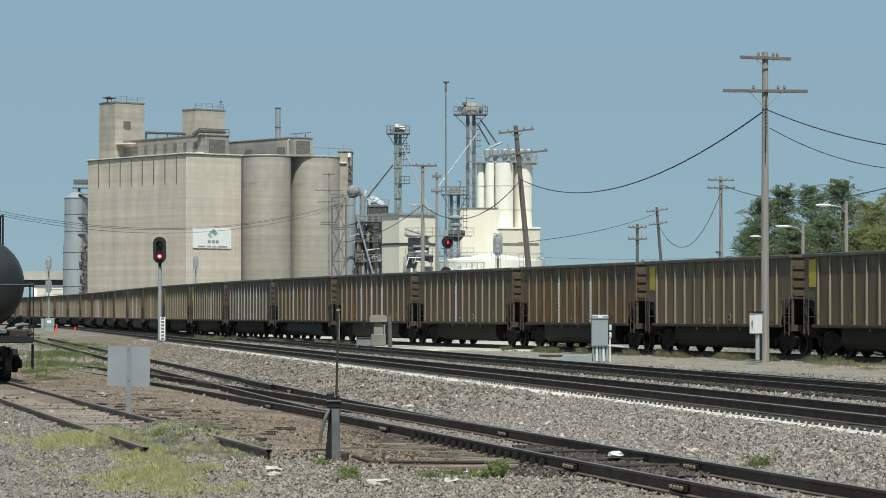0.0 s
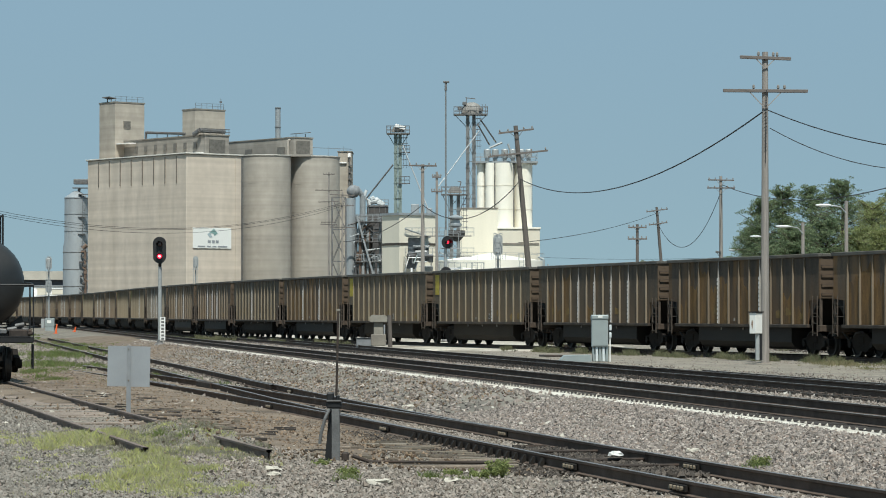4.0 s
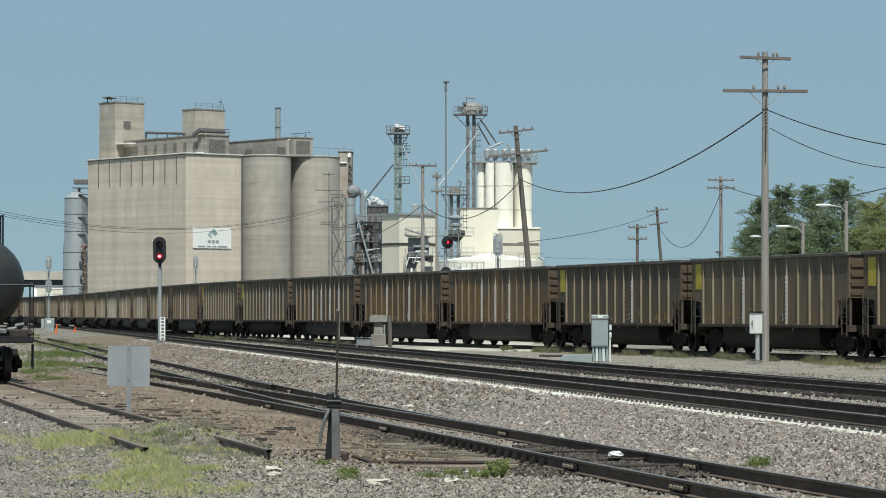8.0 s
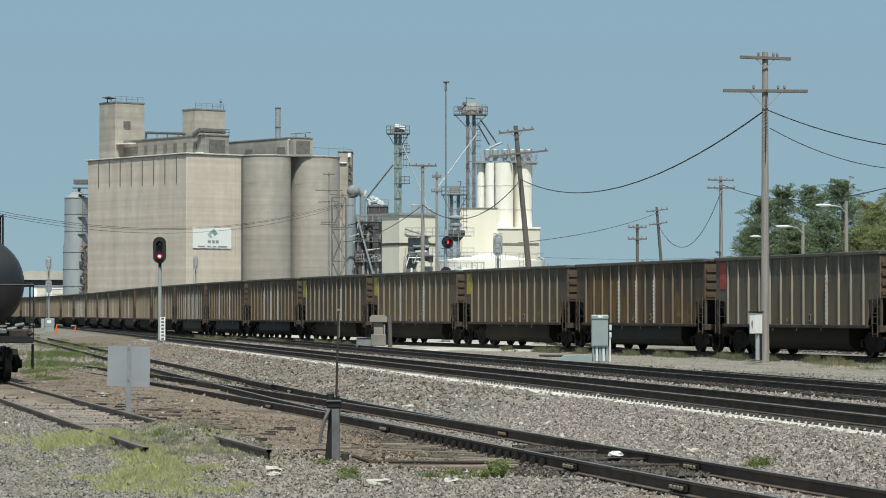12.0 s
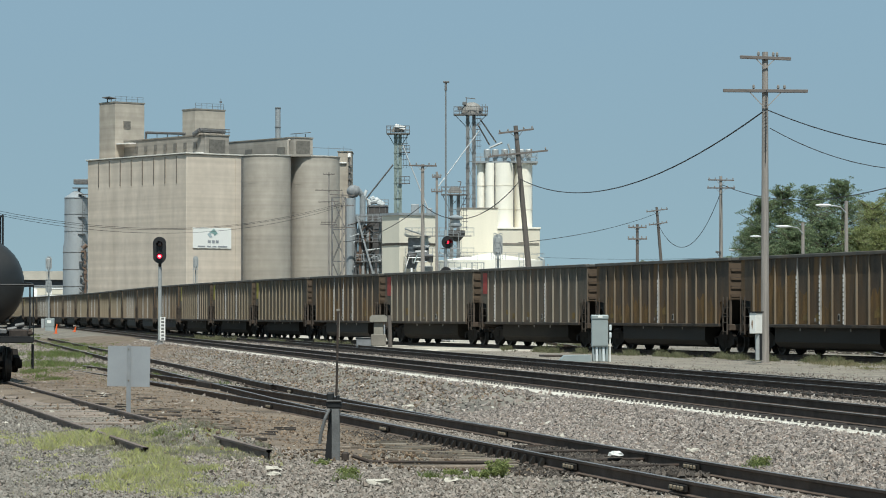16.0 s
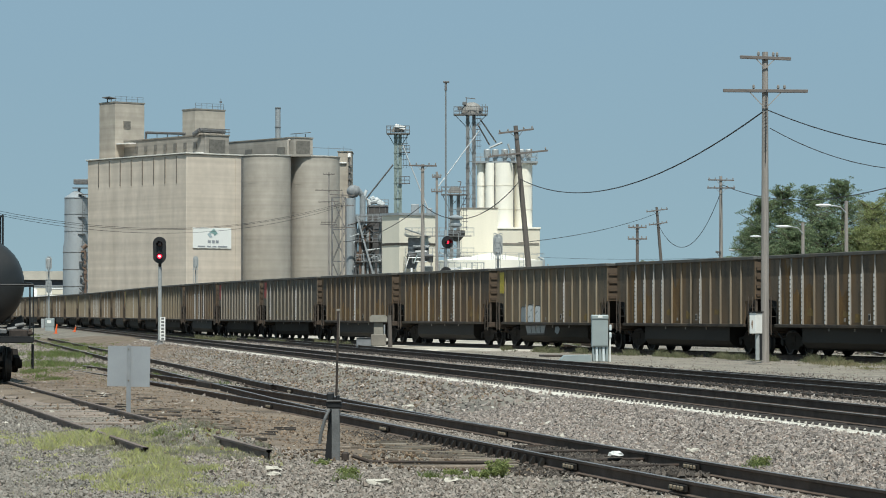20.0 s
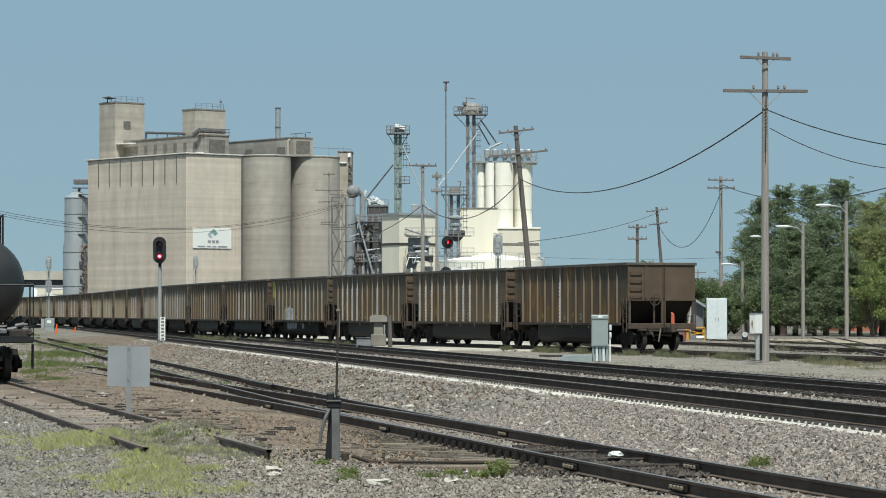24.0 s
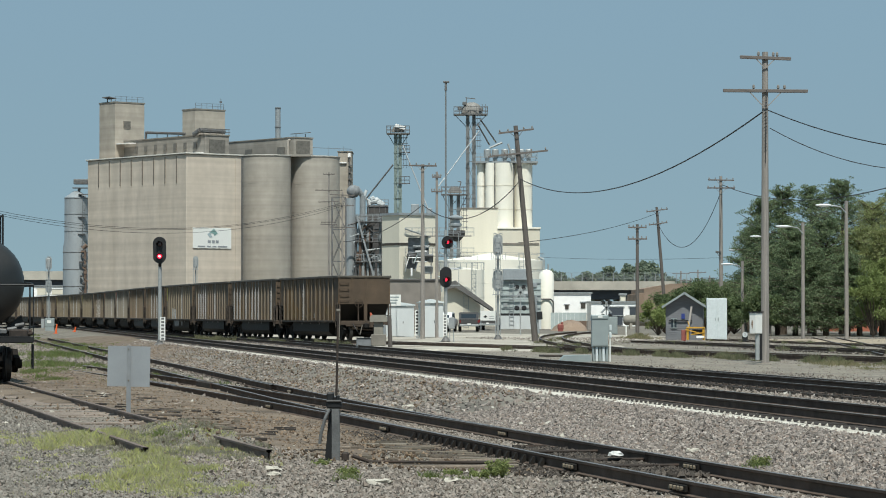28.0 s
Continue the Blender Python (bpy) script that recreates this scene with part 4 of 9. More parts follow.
# ---- signals ----
M["signal_hood"] = surf("black_signal_paint", (0.014, 0.014, 0.015), 0.55, var=0.2, bump=0.02)
M["lens_off"] = glass("dark_lens", (0.05, 0.012, 0.012), 0.15)
M["silver"] = surf("silver_paint", (0.37, 0.385, 0.385), 0.5, 0.3, var=0.12, bump=0.02)
M["plate_white"] = surf("white_plate", (0.75, 0.75, 0.72), 0.5, var=0.06, bump=0)
M["ink"] = surf("black_ink", (0.02, 0.02, 0.02), 0.6, var=0.1, bump=0)


def signal_head(parent, z, lit, yaw, tall=True, core=True, size=0.95, lamps=(0.38, -0.42), x=0.0):
    """A hooded colour-light head with two lamps on an oval background; one may burn red."""
    hh = size if tall else 0.42
    w = 0.385
    bm = B()
    out = []
    for k in range(24):
        a = 2 * math.pi * k / 24
        out.append((w * math.cos(a), w * math.sin(a) + (hh - w if math.sin(a) > 0 else -(hh - w)) * (1 if tall else 0)))
    prism(bm, out, -0.02, 0.02, "y")
    head = part("signal_head", bm, "signal_hood", parent, m=pose(x, -0.24, z, 0, 0, yaw))
    bm = B()
    box(bm, (0, 0.14, 0), (0.34, 0.26, 1.4 * size if tall else 0.4), bevel=0.04)
    part("lamp_case", bm, "signal_hood", head)
    for i, lz in enumerate((lamps if tall else (0.0,))):
        on = lit == i
        bm = B()
        lr = 0.14 if core else 0.105
        lathe(bm, [(0.0, 0.03), (lr * 0.9, 0.015), (lr, 0.0)], 20)
        part("lamp", bm, "red_on" if on else "lens_off", head, "lit red lamp" if on else "", m=pose(0, -0.03, lz, 90, 0, 0))
        if on and core:
            bm = B()
            lathe(bm, [(0.0, 0.05), (0.05, 0.042), (0.062, 0.034)], 14)
            part("lamp_core", bm, "red_core", head, m=pose(0, -0.03, lz, 90, 0, 0))
        bm = B()
        n = 14
        for k in range(n):
            a0, a1 = math.pi * (-0.12 + 1.24 * k / n), math.pi * (-0.12 + 1.24 * (k + 1) / n)
            for r0 in (0.17,):
                q = [(r0 * math.cos(a), d, r0 * math.sin(a)) for a, d in ((a0, -0.02), (a1, -0.02), (a1, -0.36), (a0, -0.36))]
                q2 = [((r0 + 0.008) * math.cos(a), d, (r0 + 0.008) * math.sin(a)) for a, d in ((a0, -0.02), (a1, -0.02), (a1, -0.36), (a0, -0.36))]
                vs = [bm.verts.new(p) for p in q]
                bm.faces.new(vs)
                vs2 = [bm.verts.new(p) for p in q2]
                bm.faces.new(vs2[::-1])
        part("hood", bm, "signal_hood", head, m=pose(0, 0, lz))
    return head


def number_plate(parent, z, h, w, rows, y=-0.16, x=0.0):
    bm = B()
    box(bm, (x, y, z), (w, 0.012, h))
    p = part("name_plate", bm, "plate_white", parent, "white plate with dark characters")
    for k in range(rows):
        bm = B()
        zz = z + h / 2 - (k + 0.5) * h / rows
        box(bm, (x, y - 0.01, zz), (w * 0.55, 0.006, h / rows * 0.6))
        part("character_bar", bm, "darkgalv", p)


def home_signal():
    Y = 171.0
    s = thing("signal_mast", pose(-16.36, Y, -0.10), "grey signal mast with one black head burning red", "railway signal", "railway signals")
    bm = B()
    rod(bm, (0, 0, 0), (0, 0, 5.2), 0.11, 0.10, seg=14)
    part("mast", bm, "silver", s)
    bm = B()
    lathe(bm, [(0.0, 0.35), (0.14, 0.35), (0.17, 0.18), (0.3, 0.04), (0.32, -0.05), (0.0, -0.05)], 14)
    part("base", bm, "darkgalv", s)
    bm = B()
    box(bm, (0, 0, -0.1), (0.8, 0.8, 0.2), bevel=0.02)
    part("footing", bm, "concrete_grey", s)
    bm = B()
    for k in (-0.25, 0.25):
        bar(bm, (k, 0.1, 0.1), (k * 1.4, -0.3, -0.1), 0.04)
    part("brace", bm, "galv", s)
    signal_head(s, 5.52, 1, 2, True, True, 0.77, (0.34, -0.36))
    bm = B()
    rod(bm, (0, 0, 4.55), (0, -0.12, 4.75), 0.09, seg=10)
    part("bracket", bm, "signal_hood", s)
    number_plate(s, 0.98, 1.35, 0.30, 7, -0.16, 0.18)


def junction_signal():
    Y = 182.0
    s = thing("signal_mast", pose(0.17, Y, 0.0), "tall signal mast with two black heads burning red", "railway signal", "railway signals")
    bm = B()
    rod(bm, (0, 0, 0), (0, 0, 6.9), 0.11, 0.1, seg=14)
    part("mast", bm, "silver", s)
    bm = B()
    lathe(bm, [(0.0, 0.3), (0.14, 0.3), (0.3, 0.04), (0.0, -0.02)], 14)
    part("base", bm, "darkgalv", s)
    signal_head(s, 3.99, 0, 20, True, False, 0.64, (-0.16,))
    signal_head(s, 6.14, 0, 24, False, False, x=0.10)
    bm = B()
    rod(bm, (0, 0, 4.02 - 0.3), (0, -0.12, 4.02 - 0.1), 0.08, seg=8)
    part("bracket", bm, "signal_hood", s)
    for z in (3.50, 5.76):
        bm = B()
        box(bm, (0.25, 0.25, z), (1.2, 0.6, 0.05))
        for k in (-0.3, 0.8):
            bar(bm, (k, 0.5, z), (k, 0.5, z + 0.95), 0.035)
        bar(bm, (-0.3, 0.5, z + 0.95), (0.8, 0.5, z + 0.95), 0.035)
        part("platform", bm, "galv", s)
    number_plate(s, 1.05, 1.3, 0.22, 7, -0.15, -0.05)
    bm = B()
    box(bm, (0.36, -0.02, 1.17), (0.38, 0.3, 0.7), bevel=0.03)
    part("case", bm, "galv", s)
    bm = B()
    bar(bm, (0.25, -0.02, 0), (0.25, -0.02, 0.85), 0.05)
    bar(bm, (0.47, -0.02, 0), (0.47, -0.02, 0.85), 0.05)
    part("case_leg", bm, "galv", s)


def back_signal(x, Y, tops, label, hgt, size=1.0, slim=1.0):
    """A signal seen from behind: silver case backs with hoops round them."""
    s = thing("signal_mast", pose(x, Y, 0.0), label, "railway signal", "railway signals")
    bm = B()
    rod(bm, (0, 0, 0), (0, 0, hgt), 0.10 * slim, 0.085 * slim, seg=12)
    part("mast", bm, "silver", s)
    bm = B()
    lathe(bm, [(0.0, 0.3), (0.13, 0.3), (0.3, 0.03), (0.0, 0.0)], 12)
    part("base", bm, "darkgalv", s)
    for z in tops:
        out = [(0.33 * math.cos(a), 0.33 * math.sin(a) + (0.42 if math.sin(a) > 0 else -0.42)) for a in [2 * math.pi * k / 24 for k in range(24)]]
        bm = B()
        prism(bm, out, 0.20, 0.23, "y")
        hd = part("signal_head", bm, "silver", s, "silver back of a signal head", m=pose(0, 0, z) @ Matrix.Diagonal((size, size, size, 1)))
        bm = B()
        box(bm, (0, 0.05, 0), (0.34, 0.26, 1.1), bevel=0.05)
        part("lamp_case", bm, "silver", hd)
        for k in (-0.28, 0.28):
            bm = B()
            rod(bm, (k, -0.3, -0.9), (k, -0.3, 0.75), 0.02, seg=6)
            rod(bm, (k, -0.3, 0.75), (k * 0.3, 0.1, 0.8), 0.02, seg=6)
            part("hoop", bm, "galv", hd)
        bm = B()
        box(bm, (0, -0.15, -0.95), (0.75, 0.5, 0.04))
        part("step", bm, "galv", hd)
    bm = B()
    for k in (-0.16, 0.16):
        bar(bm, (k, -0.24, 0.3), (k, -0.24, hgt - 0.3), 0.035)
    for z in np.arange(0.5, hgt - 0.3, 0.35):
        bar(bm, (-0.16, -0.24, z), (0.16, -0.24, z), 0.022)
    part("ladder", bm, "galv", s)
    return s


tank_car()
home_signal()
junction_signal()
back_signal(3.71, 200.0, (6.39, 3.98), "silver signal mast with two heads seen from behind", 7.11)
back_signal(-21.9, 262.0, (6.30,), "silver signal mast with one head seen from behind", 6.45, 0.70, 0.7)
back_signal(-43.99, 330.0, (7.37, 4.79), "far white signal mast beside equipment boxes", 7.63)
# ---- grain plant behind the train ----
M["slot"] = surf("dark_recess", (0.06, 0.052, 0.045), 0.9, var=0.2, bump=0)
M["window_dark"] = surf("dusty_dark_glazing", (0.15, 0.138, 0.12), 0.4, grain=2, var=0.3, bump=0)
M["roof_lip"] = surf("pale_roof_edge", (0.60, 0.58, 0.53), 0.8, grain=1, var=0.15)
M["bin"] = surf("corrugated_bin", (0.36, 0.385, 0.40), 0.5, 0.35, grain=0.6, fine=5, var=0.12, bump=0.05, streak=(1, 1, 0.3))
M["tealmark"] = surf("blue_green_mark", (0.20, 0.33, 0.31), 0.6, var=0.05, bump=0)
M["bluemark"] = surf("slate_blue_mark", (0.36, 0.43, 0.46), 0.6, var=0.05, bump=0)
M["dark_plant"] = surf("dark_plant_steel", (0.085, 0.08, 0.078), 0.75, 0.2, grain=1.5, var=0.35, dirt=(0.14, 0.112, 0.095))
M["rusty_brown"] = surf("brown_plant_steel", (0.17, 0.115, 0.085), 0.8, grain=1.5, var=0.35)
M["shed_pale"] = surf("pale_grey_shed_metal", (0.56, 0.585, 0.59), 0.6, grain=1.0, var=0.1, bump=0.03, dirt=(0.42, 0.41, 0.38), dirt_amount=0.4, streak=(1, 1, 0.3))
M["tank_cream"] = surf("cream_white_tank_paint", (0.82, 0.79, 0.70), 0.6, grain=0.5, var=0.06, bump=0.02, dirt=(0.55, 0.50, 0.40), dirt_amount=0.3, streak=(1, 1, 0.2))
M["mesh_grey"] = surf("grey_sheet_steel", (0.42, 0.47, 0.46), 0.7, 0.0, grain=1.0, var=0.15)
ELEV = pose(-45.1, 520.0, 0.0, 0, 0, 39.2)


def elevator():
    e = thing("grain_elevator", ELEV, "tall tan concrete grain elevator with towers on its roof", "grain elevator")
    W, L, H = 11.9, 32.3, 29.9
    bm = B()
    box(bm, (W / 2, L / 2, H / 2), (W, L, H), bevel=0.12)
    part("silo_block", bm, "concrete", e)
    # shallow round bays of the storage bins along the long side and the end
    for i in range(8):
        y0 = 1.15 + i * 3.78
        bm = B()
        n = 8
        out = [(-0.045 * math.sin(math.pi * k / n), y0 + 3.7 * k / n) for k in range(n + 1)]
        prism(bm, out, 0.0, H - 0.35, "z")
        part("bin_bay", bm, "concrete", e, smooth=True)
    for i, y in enumerate(np.linspace(3.0, 28.4, 8)):
        bm = B()
        box(bm, (-0.14, y, H - 2.75), (0.12, 0.15, 4.7))
        part("drain_slot", bm, "window_dark", e)
    bm = B()
    box(bm, (-0.02, L / 2, H + 0.07), (0.55, L + 0.5, 0.20), bevel=0.03)
    part("parapet", bm, "roof_lip", e, "pale roof edge over a dark joint")
    bm = B()
    box(bm, (W / 2, -0.06, H + 0.07), (W + 0.3, 0.4, 0.20), bevel=0.03)
    part("parapet", bm, "roof_lip", e)
    bm = B()
    box(bm, (W / 2, L / 2, H - 0.09), (W + 0.36, L + 0.3, 0.12))
    part("drip_joint", bm, "conc_edge", e)
    for x in (10.6,):
        bm = B()
        box(bm, (x, -0.09, H / 2 + 0.8), (0.35, 0.12, H - 2.5))
        part("wall_pilaster", bm, "concrete", e)
    # ladder run on the end wall
    bm = B()
    for dx in (-0.25, 0.25):
        bar(bm, (11.75 + dx * 0.6, -0.3, 3), (11.75 + dx * 0.6, -0.3, H - 0.5), 0.09)
    part("wall_ladder", bm, "darkgalv", e)
    # sign: plain mark and bars
    bm = B()
    box(bm, (5.40, -0.10, 15.08), (8.25, 0.10, 3.65), bevel=0.02)
    sg = part("sign_board", bm, "plate_white", e, "white sign board with a blue-green mark")
    bm = B()
    for pts in ([(4.6, 15.9), (5.7, 16.75), (6.55, 15.95), (5.9, 15.5), (5.55, 15.95)], ):
        prism(bm, pts, -0.20, -0.152, "y")
    part("leaf_mark", bm, "tealmark", sg)
    bm = B()
    prism(bm, [(4.35, 15.75), (4.85, 16.15), (5.35, 15.3), (4.9, 15.15)], -0.21, -0.152, "y")
    part("leaf_mark", bm, "bluemark", sg)
    for k in range(3):
        bm = B()
        box(bm, (4.75 + k * 0.85, -0.17, 14.45), (0.62, 0.03, 0.5))
        part("letter_bar", bm, "plate_grey", sg)
    for x0, w in ((3.0, 1.75), (4.6, 0.9), (5.75, 0.9), (7.55, 2.2)):
        bm = B()
        box(bm, (x0 + 0.1, -0.17, 13.60), (w * 0.9, 0.03, 0.24))
        part("letter_bar", bm, "plate_grey", sg)
    # roof gallery with its small windows
    gx, gw, gl, gz = 4.0, 5.1, 26.2, 3.35
    bm = B()
    box(bm, (gx + gw / 2, gl / 2, H + gz / 2), (gw, gl, gz), bevel=0.05)
    ga = part("roof_gallery", bm, "concrete_dim", e)
    for i in range(7):
        y = 3.2 + i * 3.15
        bm = B()
        box(bm, (gx - 0.04, y, H + 1.75), (0.12, 0.9, 1.15))
        w = part("window", bm, "window_dark", ga)
        bm = B()
        box(bm, (gx - 0.06, y, H + 1.1), (0.2, 1.05, 0.10))
        part("sill", bm, "conc_edge", w)
    bm = B()
    box(bm, (gx + 2.5, -0.05, H + 1.45), (3.4, 0.14, 2.4))
    part("gallery_door", bm, "window_dark", ga)
    bm = B()
    box(bm, (gx + gw / 2, gl / 2, H + gz + 0.10), (gw + 0.24, gl + 0.24, 0.22))
    part("gallery_roof", bm, "conc_edge", ga)
    bm = B()
    box(bm, (gx - 0.5, 3.0, H + 0.3), (0.9, 5.0, 0.10))
    box(bm, (gx - 1.0, 24.2, H + 2.9), (1.6, 4.2, 0.15))
    part("roof_slab", bm, "white", ga)
    # headhouse towers
    for x0, y0, w, d, top in ((2.0, 26.2, 6.45, 5.3, 40.4), (4.2, 3.46, 6.46, 4.1, 38.0)):
        bm = B()
        box(bm, (x0 + w / 2, y0 + d / 2, (H + top) / 2), (w, d, top - H), bevel=0.06)
        tw = part("headhouse", bm, "concrete_old", e)
        bm = B()
        box(bm, (x0 + w / 2, y0 + d / 2, top + 0.10), (w + 0.16, d + 0.16, 0.24))
        part("roof_edge", bm, "conc_edge", tw)
        bm = B()
        for k in range(6):
            bar(bm, (x0 + 0.2 + k * (w - 0.4) / 5, y0 + 0.2, top + 0.2), (x0 + 0.2 + k * (w - 0.4) / 5, y0 + 0.2, top + 1.2), 0.05)
        for z in (0.75, 1.2):
            bar(bm, (x0 + 0.2, y0 + 0.2, top + z), (x0 + w - 0.2, y0 + 0.2, top + z), 0.045)
        part("roof_railing", bm, "darkgalv", tw)
        if top > 40:
            bm = B()
            box(bm, (x0 + 2.6, y0 - 0.04, 36.4), (1.5, 0.12, 1.35))
            part("window", bm, "window_dark", tw)
            bm = B()
            box(bm, (x0 + 0.4, y0 + 2.6, top + 1.0), (1.6, 2.4, 0.16), ry=8)
            bar(bm, (x0 + 0.2, y0 + 1.6, top), (x0 + 0.2, y0 + 1.6, top + 1), 0.12)
            bar(bm, (x0 + 0.6, y0 + 3.5, top), (x0 + 0.6, y0 + 3.5, top + 1), 0.12)
            part("roof_platform", bm, "darkgalv", tw)
        else:
            bm = B()
            rod(bm, (x0 + w - 0.6, y0 + 0.5, top), (x0 + w - 0.6, y0 + 0.5, top + 2.2), 0.05, seg=6)
            box(bm, (x0 + w - 0.6, y0 + 0.5, top + 1.6), (0.5, 0.1, 0.3))
            part("aerial", bm, "darkgalv", tw)
    # pipes and conveyor along the roof
    bm = B()
    rod(bm, (4.3, 19.4, H + 4.75), (4.3, 6.5, H + 3.95), 0.24, seg=12)
    rod(bm, (4.3, 19.4, H + 4.9), (4.3, 19.4, H + gz), 0.2, seg=12)
    for y in (9.0, 12.4, 15.8):
        bar(bm, (4.3, y, H + gz), (4.3, y, H + 3.95 + (y - 6.5) * 0.062), 0.1)
    part("roof_pipe", bm, "darkgalv", e)
    bm = B()
    for x in np.linspace(3.8, 9.2, 5):
        bar(bm, (x, 0.2, H + gz), (x, 0.2, H + gz + 1.2), 0.08)
    for z in (0.7, 1.2):
        bar(bm, (3.6, 0.2, H + gz + z), (9.4, 0.2, H + gz + z), 0.12)
    rod(bm, (3.4, 1.0, H + gz + 0.9), (8.8, 1.0, H + gz + 0.9), 0.42, seg=12)
    rod(bm, (3.4, 1.0, H + gz + 0.9), (3.0, 2.2, H + gz + 0.2), 0.42, seg=12)
    part("dust_duct", bm, "darkgalv", e)


elevator()


def silo(x, y, r, h, mat, label, name="concrete_silo", group="concrete silos", bands=6):
    s = thing(name, pose(x, y, 0), label, "silo", group)
    bm = B()
    lathe(bm, [(r, 0.0), (r, h)], 56)
    part("shell", bm, mat, s, smooth=True)
    bm = B()
    lathe(bm, [(r + 0.005, h - 0.14), (r + 0.09, h - 0.14), (r + 0.09, h - 0.02), (0.0, h - 0.02)], 56)
    part("drip_joint", bm, "conc_edge", s)
    bm = B()
    lathe(bm, [(0.0, h - 0.01), (r + 0.12, h - 0.01), (r + 0.12, h + 0.15), (0.0, h + 0.2)], 56)
    part("roof", bm, "roof_lip", s, "pale rim of the flat roof")
    if bands:
        bm = B()
        for k in range(1, bands):
            z = h * k / bands
            lathe(bm, [(r + 0.003, z - 0.03), (r + 0.018, z - 0.03), (r + 0.018, z + 0.03), (r + 0.003, z + 0.03)], 56)
        part("pour_line", bm, mat, s)
    return s


silo(-32.94, 551, 4.578, 31.02, "concrete_grey", "grey-tan round concrete silo with stained walls")
silo(-24.05, 556, 4.619, 31.07, "concrete_grey", "grey-tan round concrete silo under the roof gallery")


def gallery_two():
    H = 31.39
    g2 = thing("roof_gallery_house", pose(-27.88, 553.0, H - 0.3, 0, 0, 39.2), "flat-roofed concrete gallery on top of the silos", "gallery")
    bm = B()
    box(bm, (2.2, 11.0, 1.75), (4.4, 22.0, 3.5), bevel=0.05)
    part("walls", bm, "concrete_dim", g2)
    # slab added across the gap between the two silos to shade the right-hand one
    bm = B()
    prism(bm, [(-30.6, 554.5), (-29.2, 551.35), (-24.6, 551.15), (-24.0, 556.0), (-27.0, 559.0)], H - 0.36, H + 0.05, "z")
    part("bridging_slab", bm, "concrete_dim", g2, m=pose(-27.88, 553.0, H - 0.3, 0, 0, 39.2).inverted())
    bm = B()
    box(bm, (2.2, 11.0, 3.62), (4.6, 22.2, 0.22))
    part("roof", bm, "conc_edge", g2)
    bm = B()
    box(bm, (2.1, -0.05, 1.7), (3.1, 0.14, 2.6))
    part("gallery_door", bm, "window_dark", g2)
    for y, w in ((4.0, 2.4), (14.5, 2.2)):
        bm = B()
        box(bm, (-0.05, y, 1.3), (0.14, w, 1.3))
        part("window", bm, "window_dark", g2)
    bm = B()
    box(bm, (2.3, 1.0, 4.5), (3.6, 1.6, 0.14), ry=-6)
    bar(bm, (1.2, 1.0, 3.7), (1.2, 1.0, 4.5), 0.1)
    bar(bm, (3.4, 1.0, 3.7), (3.4, 1.0, 4.4), 0.1)
    part("roof_hatch", bm, "darkgalv", g2)
    bm = B()
    rod(bm, (-0.5, 1.2, 0.4), (-0.5, 1.2, 3.1), 0.22, seg=10)
    rod(bm, (-0.5, 1.2, 3.1), (0.6, 1.2, 3.3), 0.22, seg=10)
    part("vent_pipe", bm, "concrete_grey", g2)
    st = thing("exhaust_stack", pose(-31.62, 566.0, H), "slim ribbed grey metal exhaust stack on the roof", "stack")
    hh = 41.22 - H
    bm = B()
    rod(bm, (0, 0, 0), (0, 0, hh), 0.508, seg=20)
    part("pipe", bm, "galv", st)
    for k in (0.35, 0.62, 0.99):
        bm = B()
        rod(bm, (0, 0, hh * k - 0.12), (0, 0, hh * k), 0.605, seg=20)
        part("flange", bm, "darkgalv", st)
    bm = B()
    box(bm, (0, 0, 0.4), (3.6, 2.5, 3.2), bevel=0.05)
    part("fan_house", bm, "galv", st)


gallery_two()


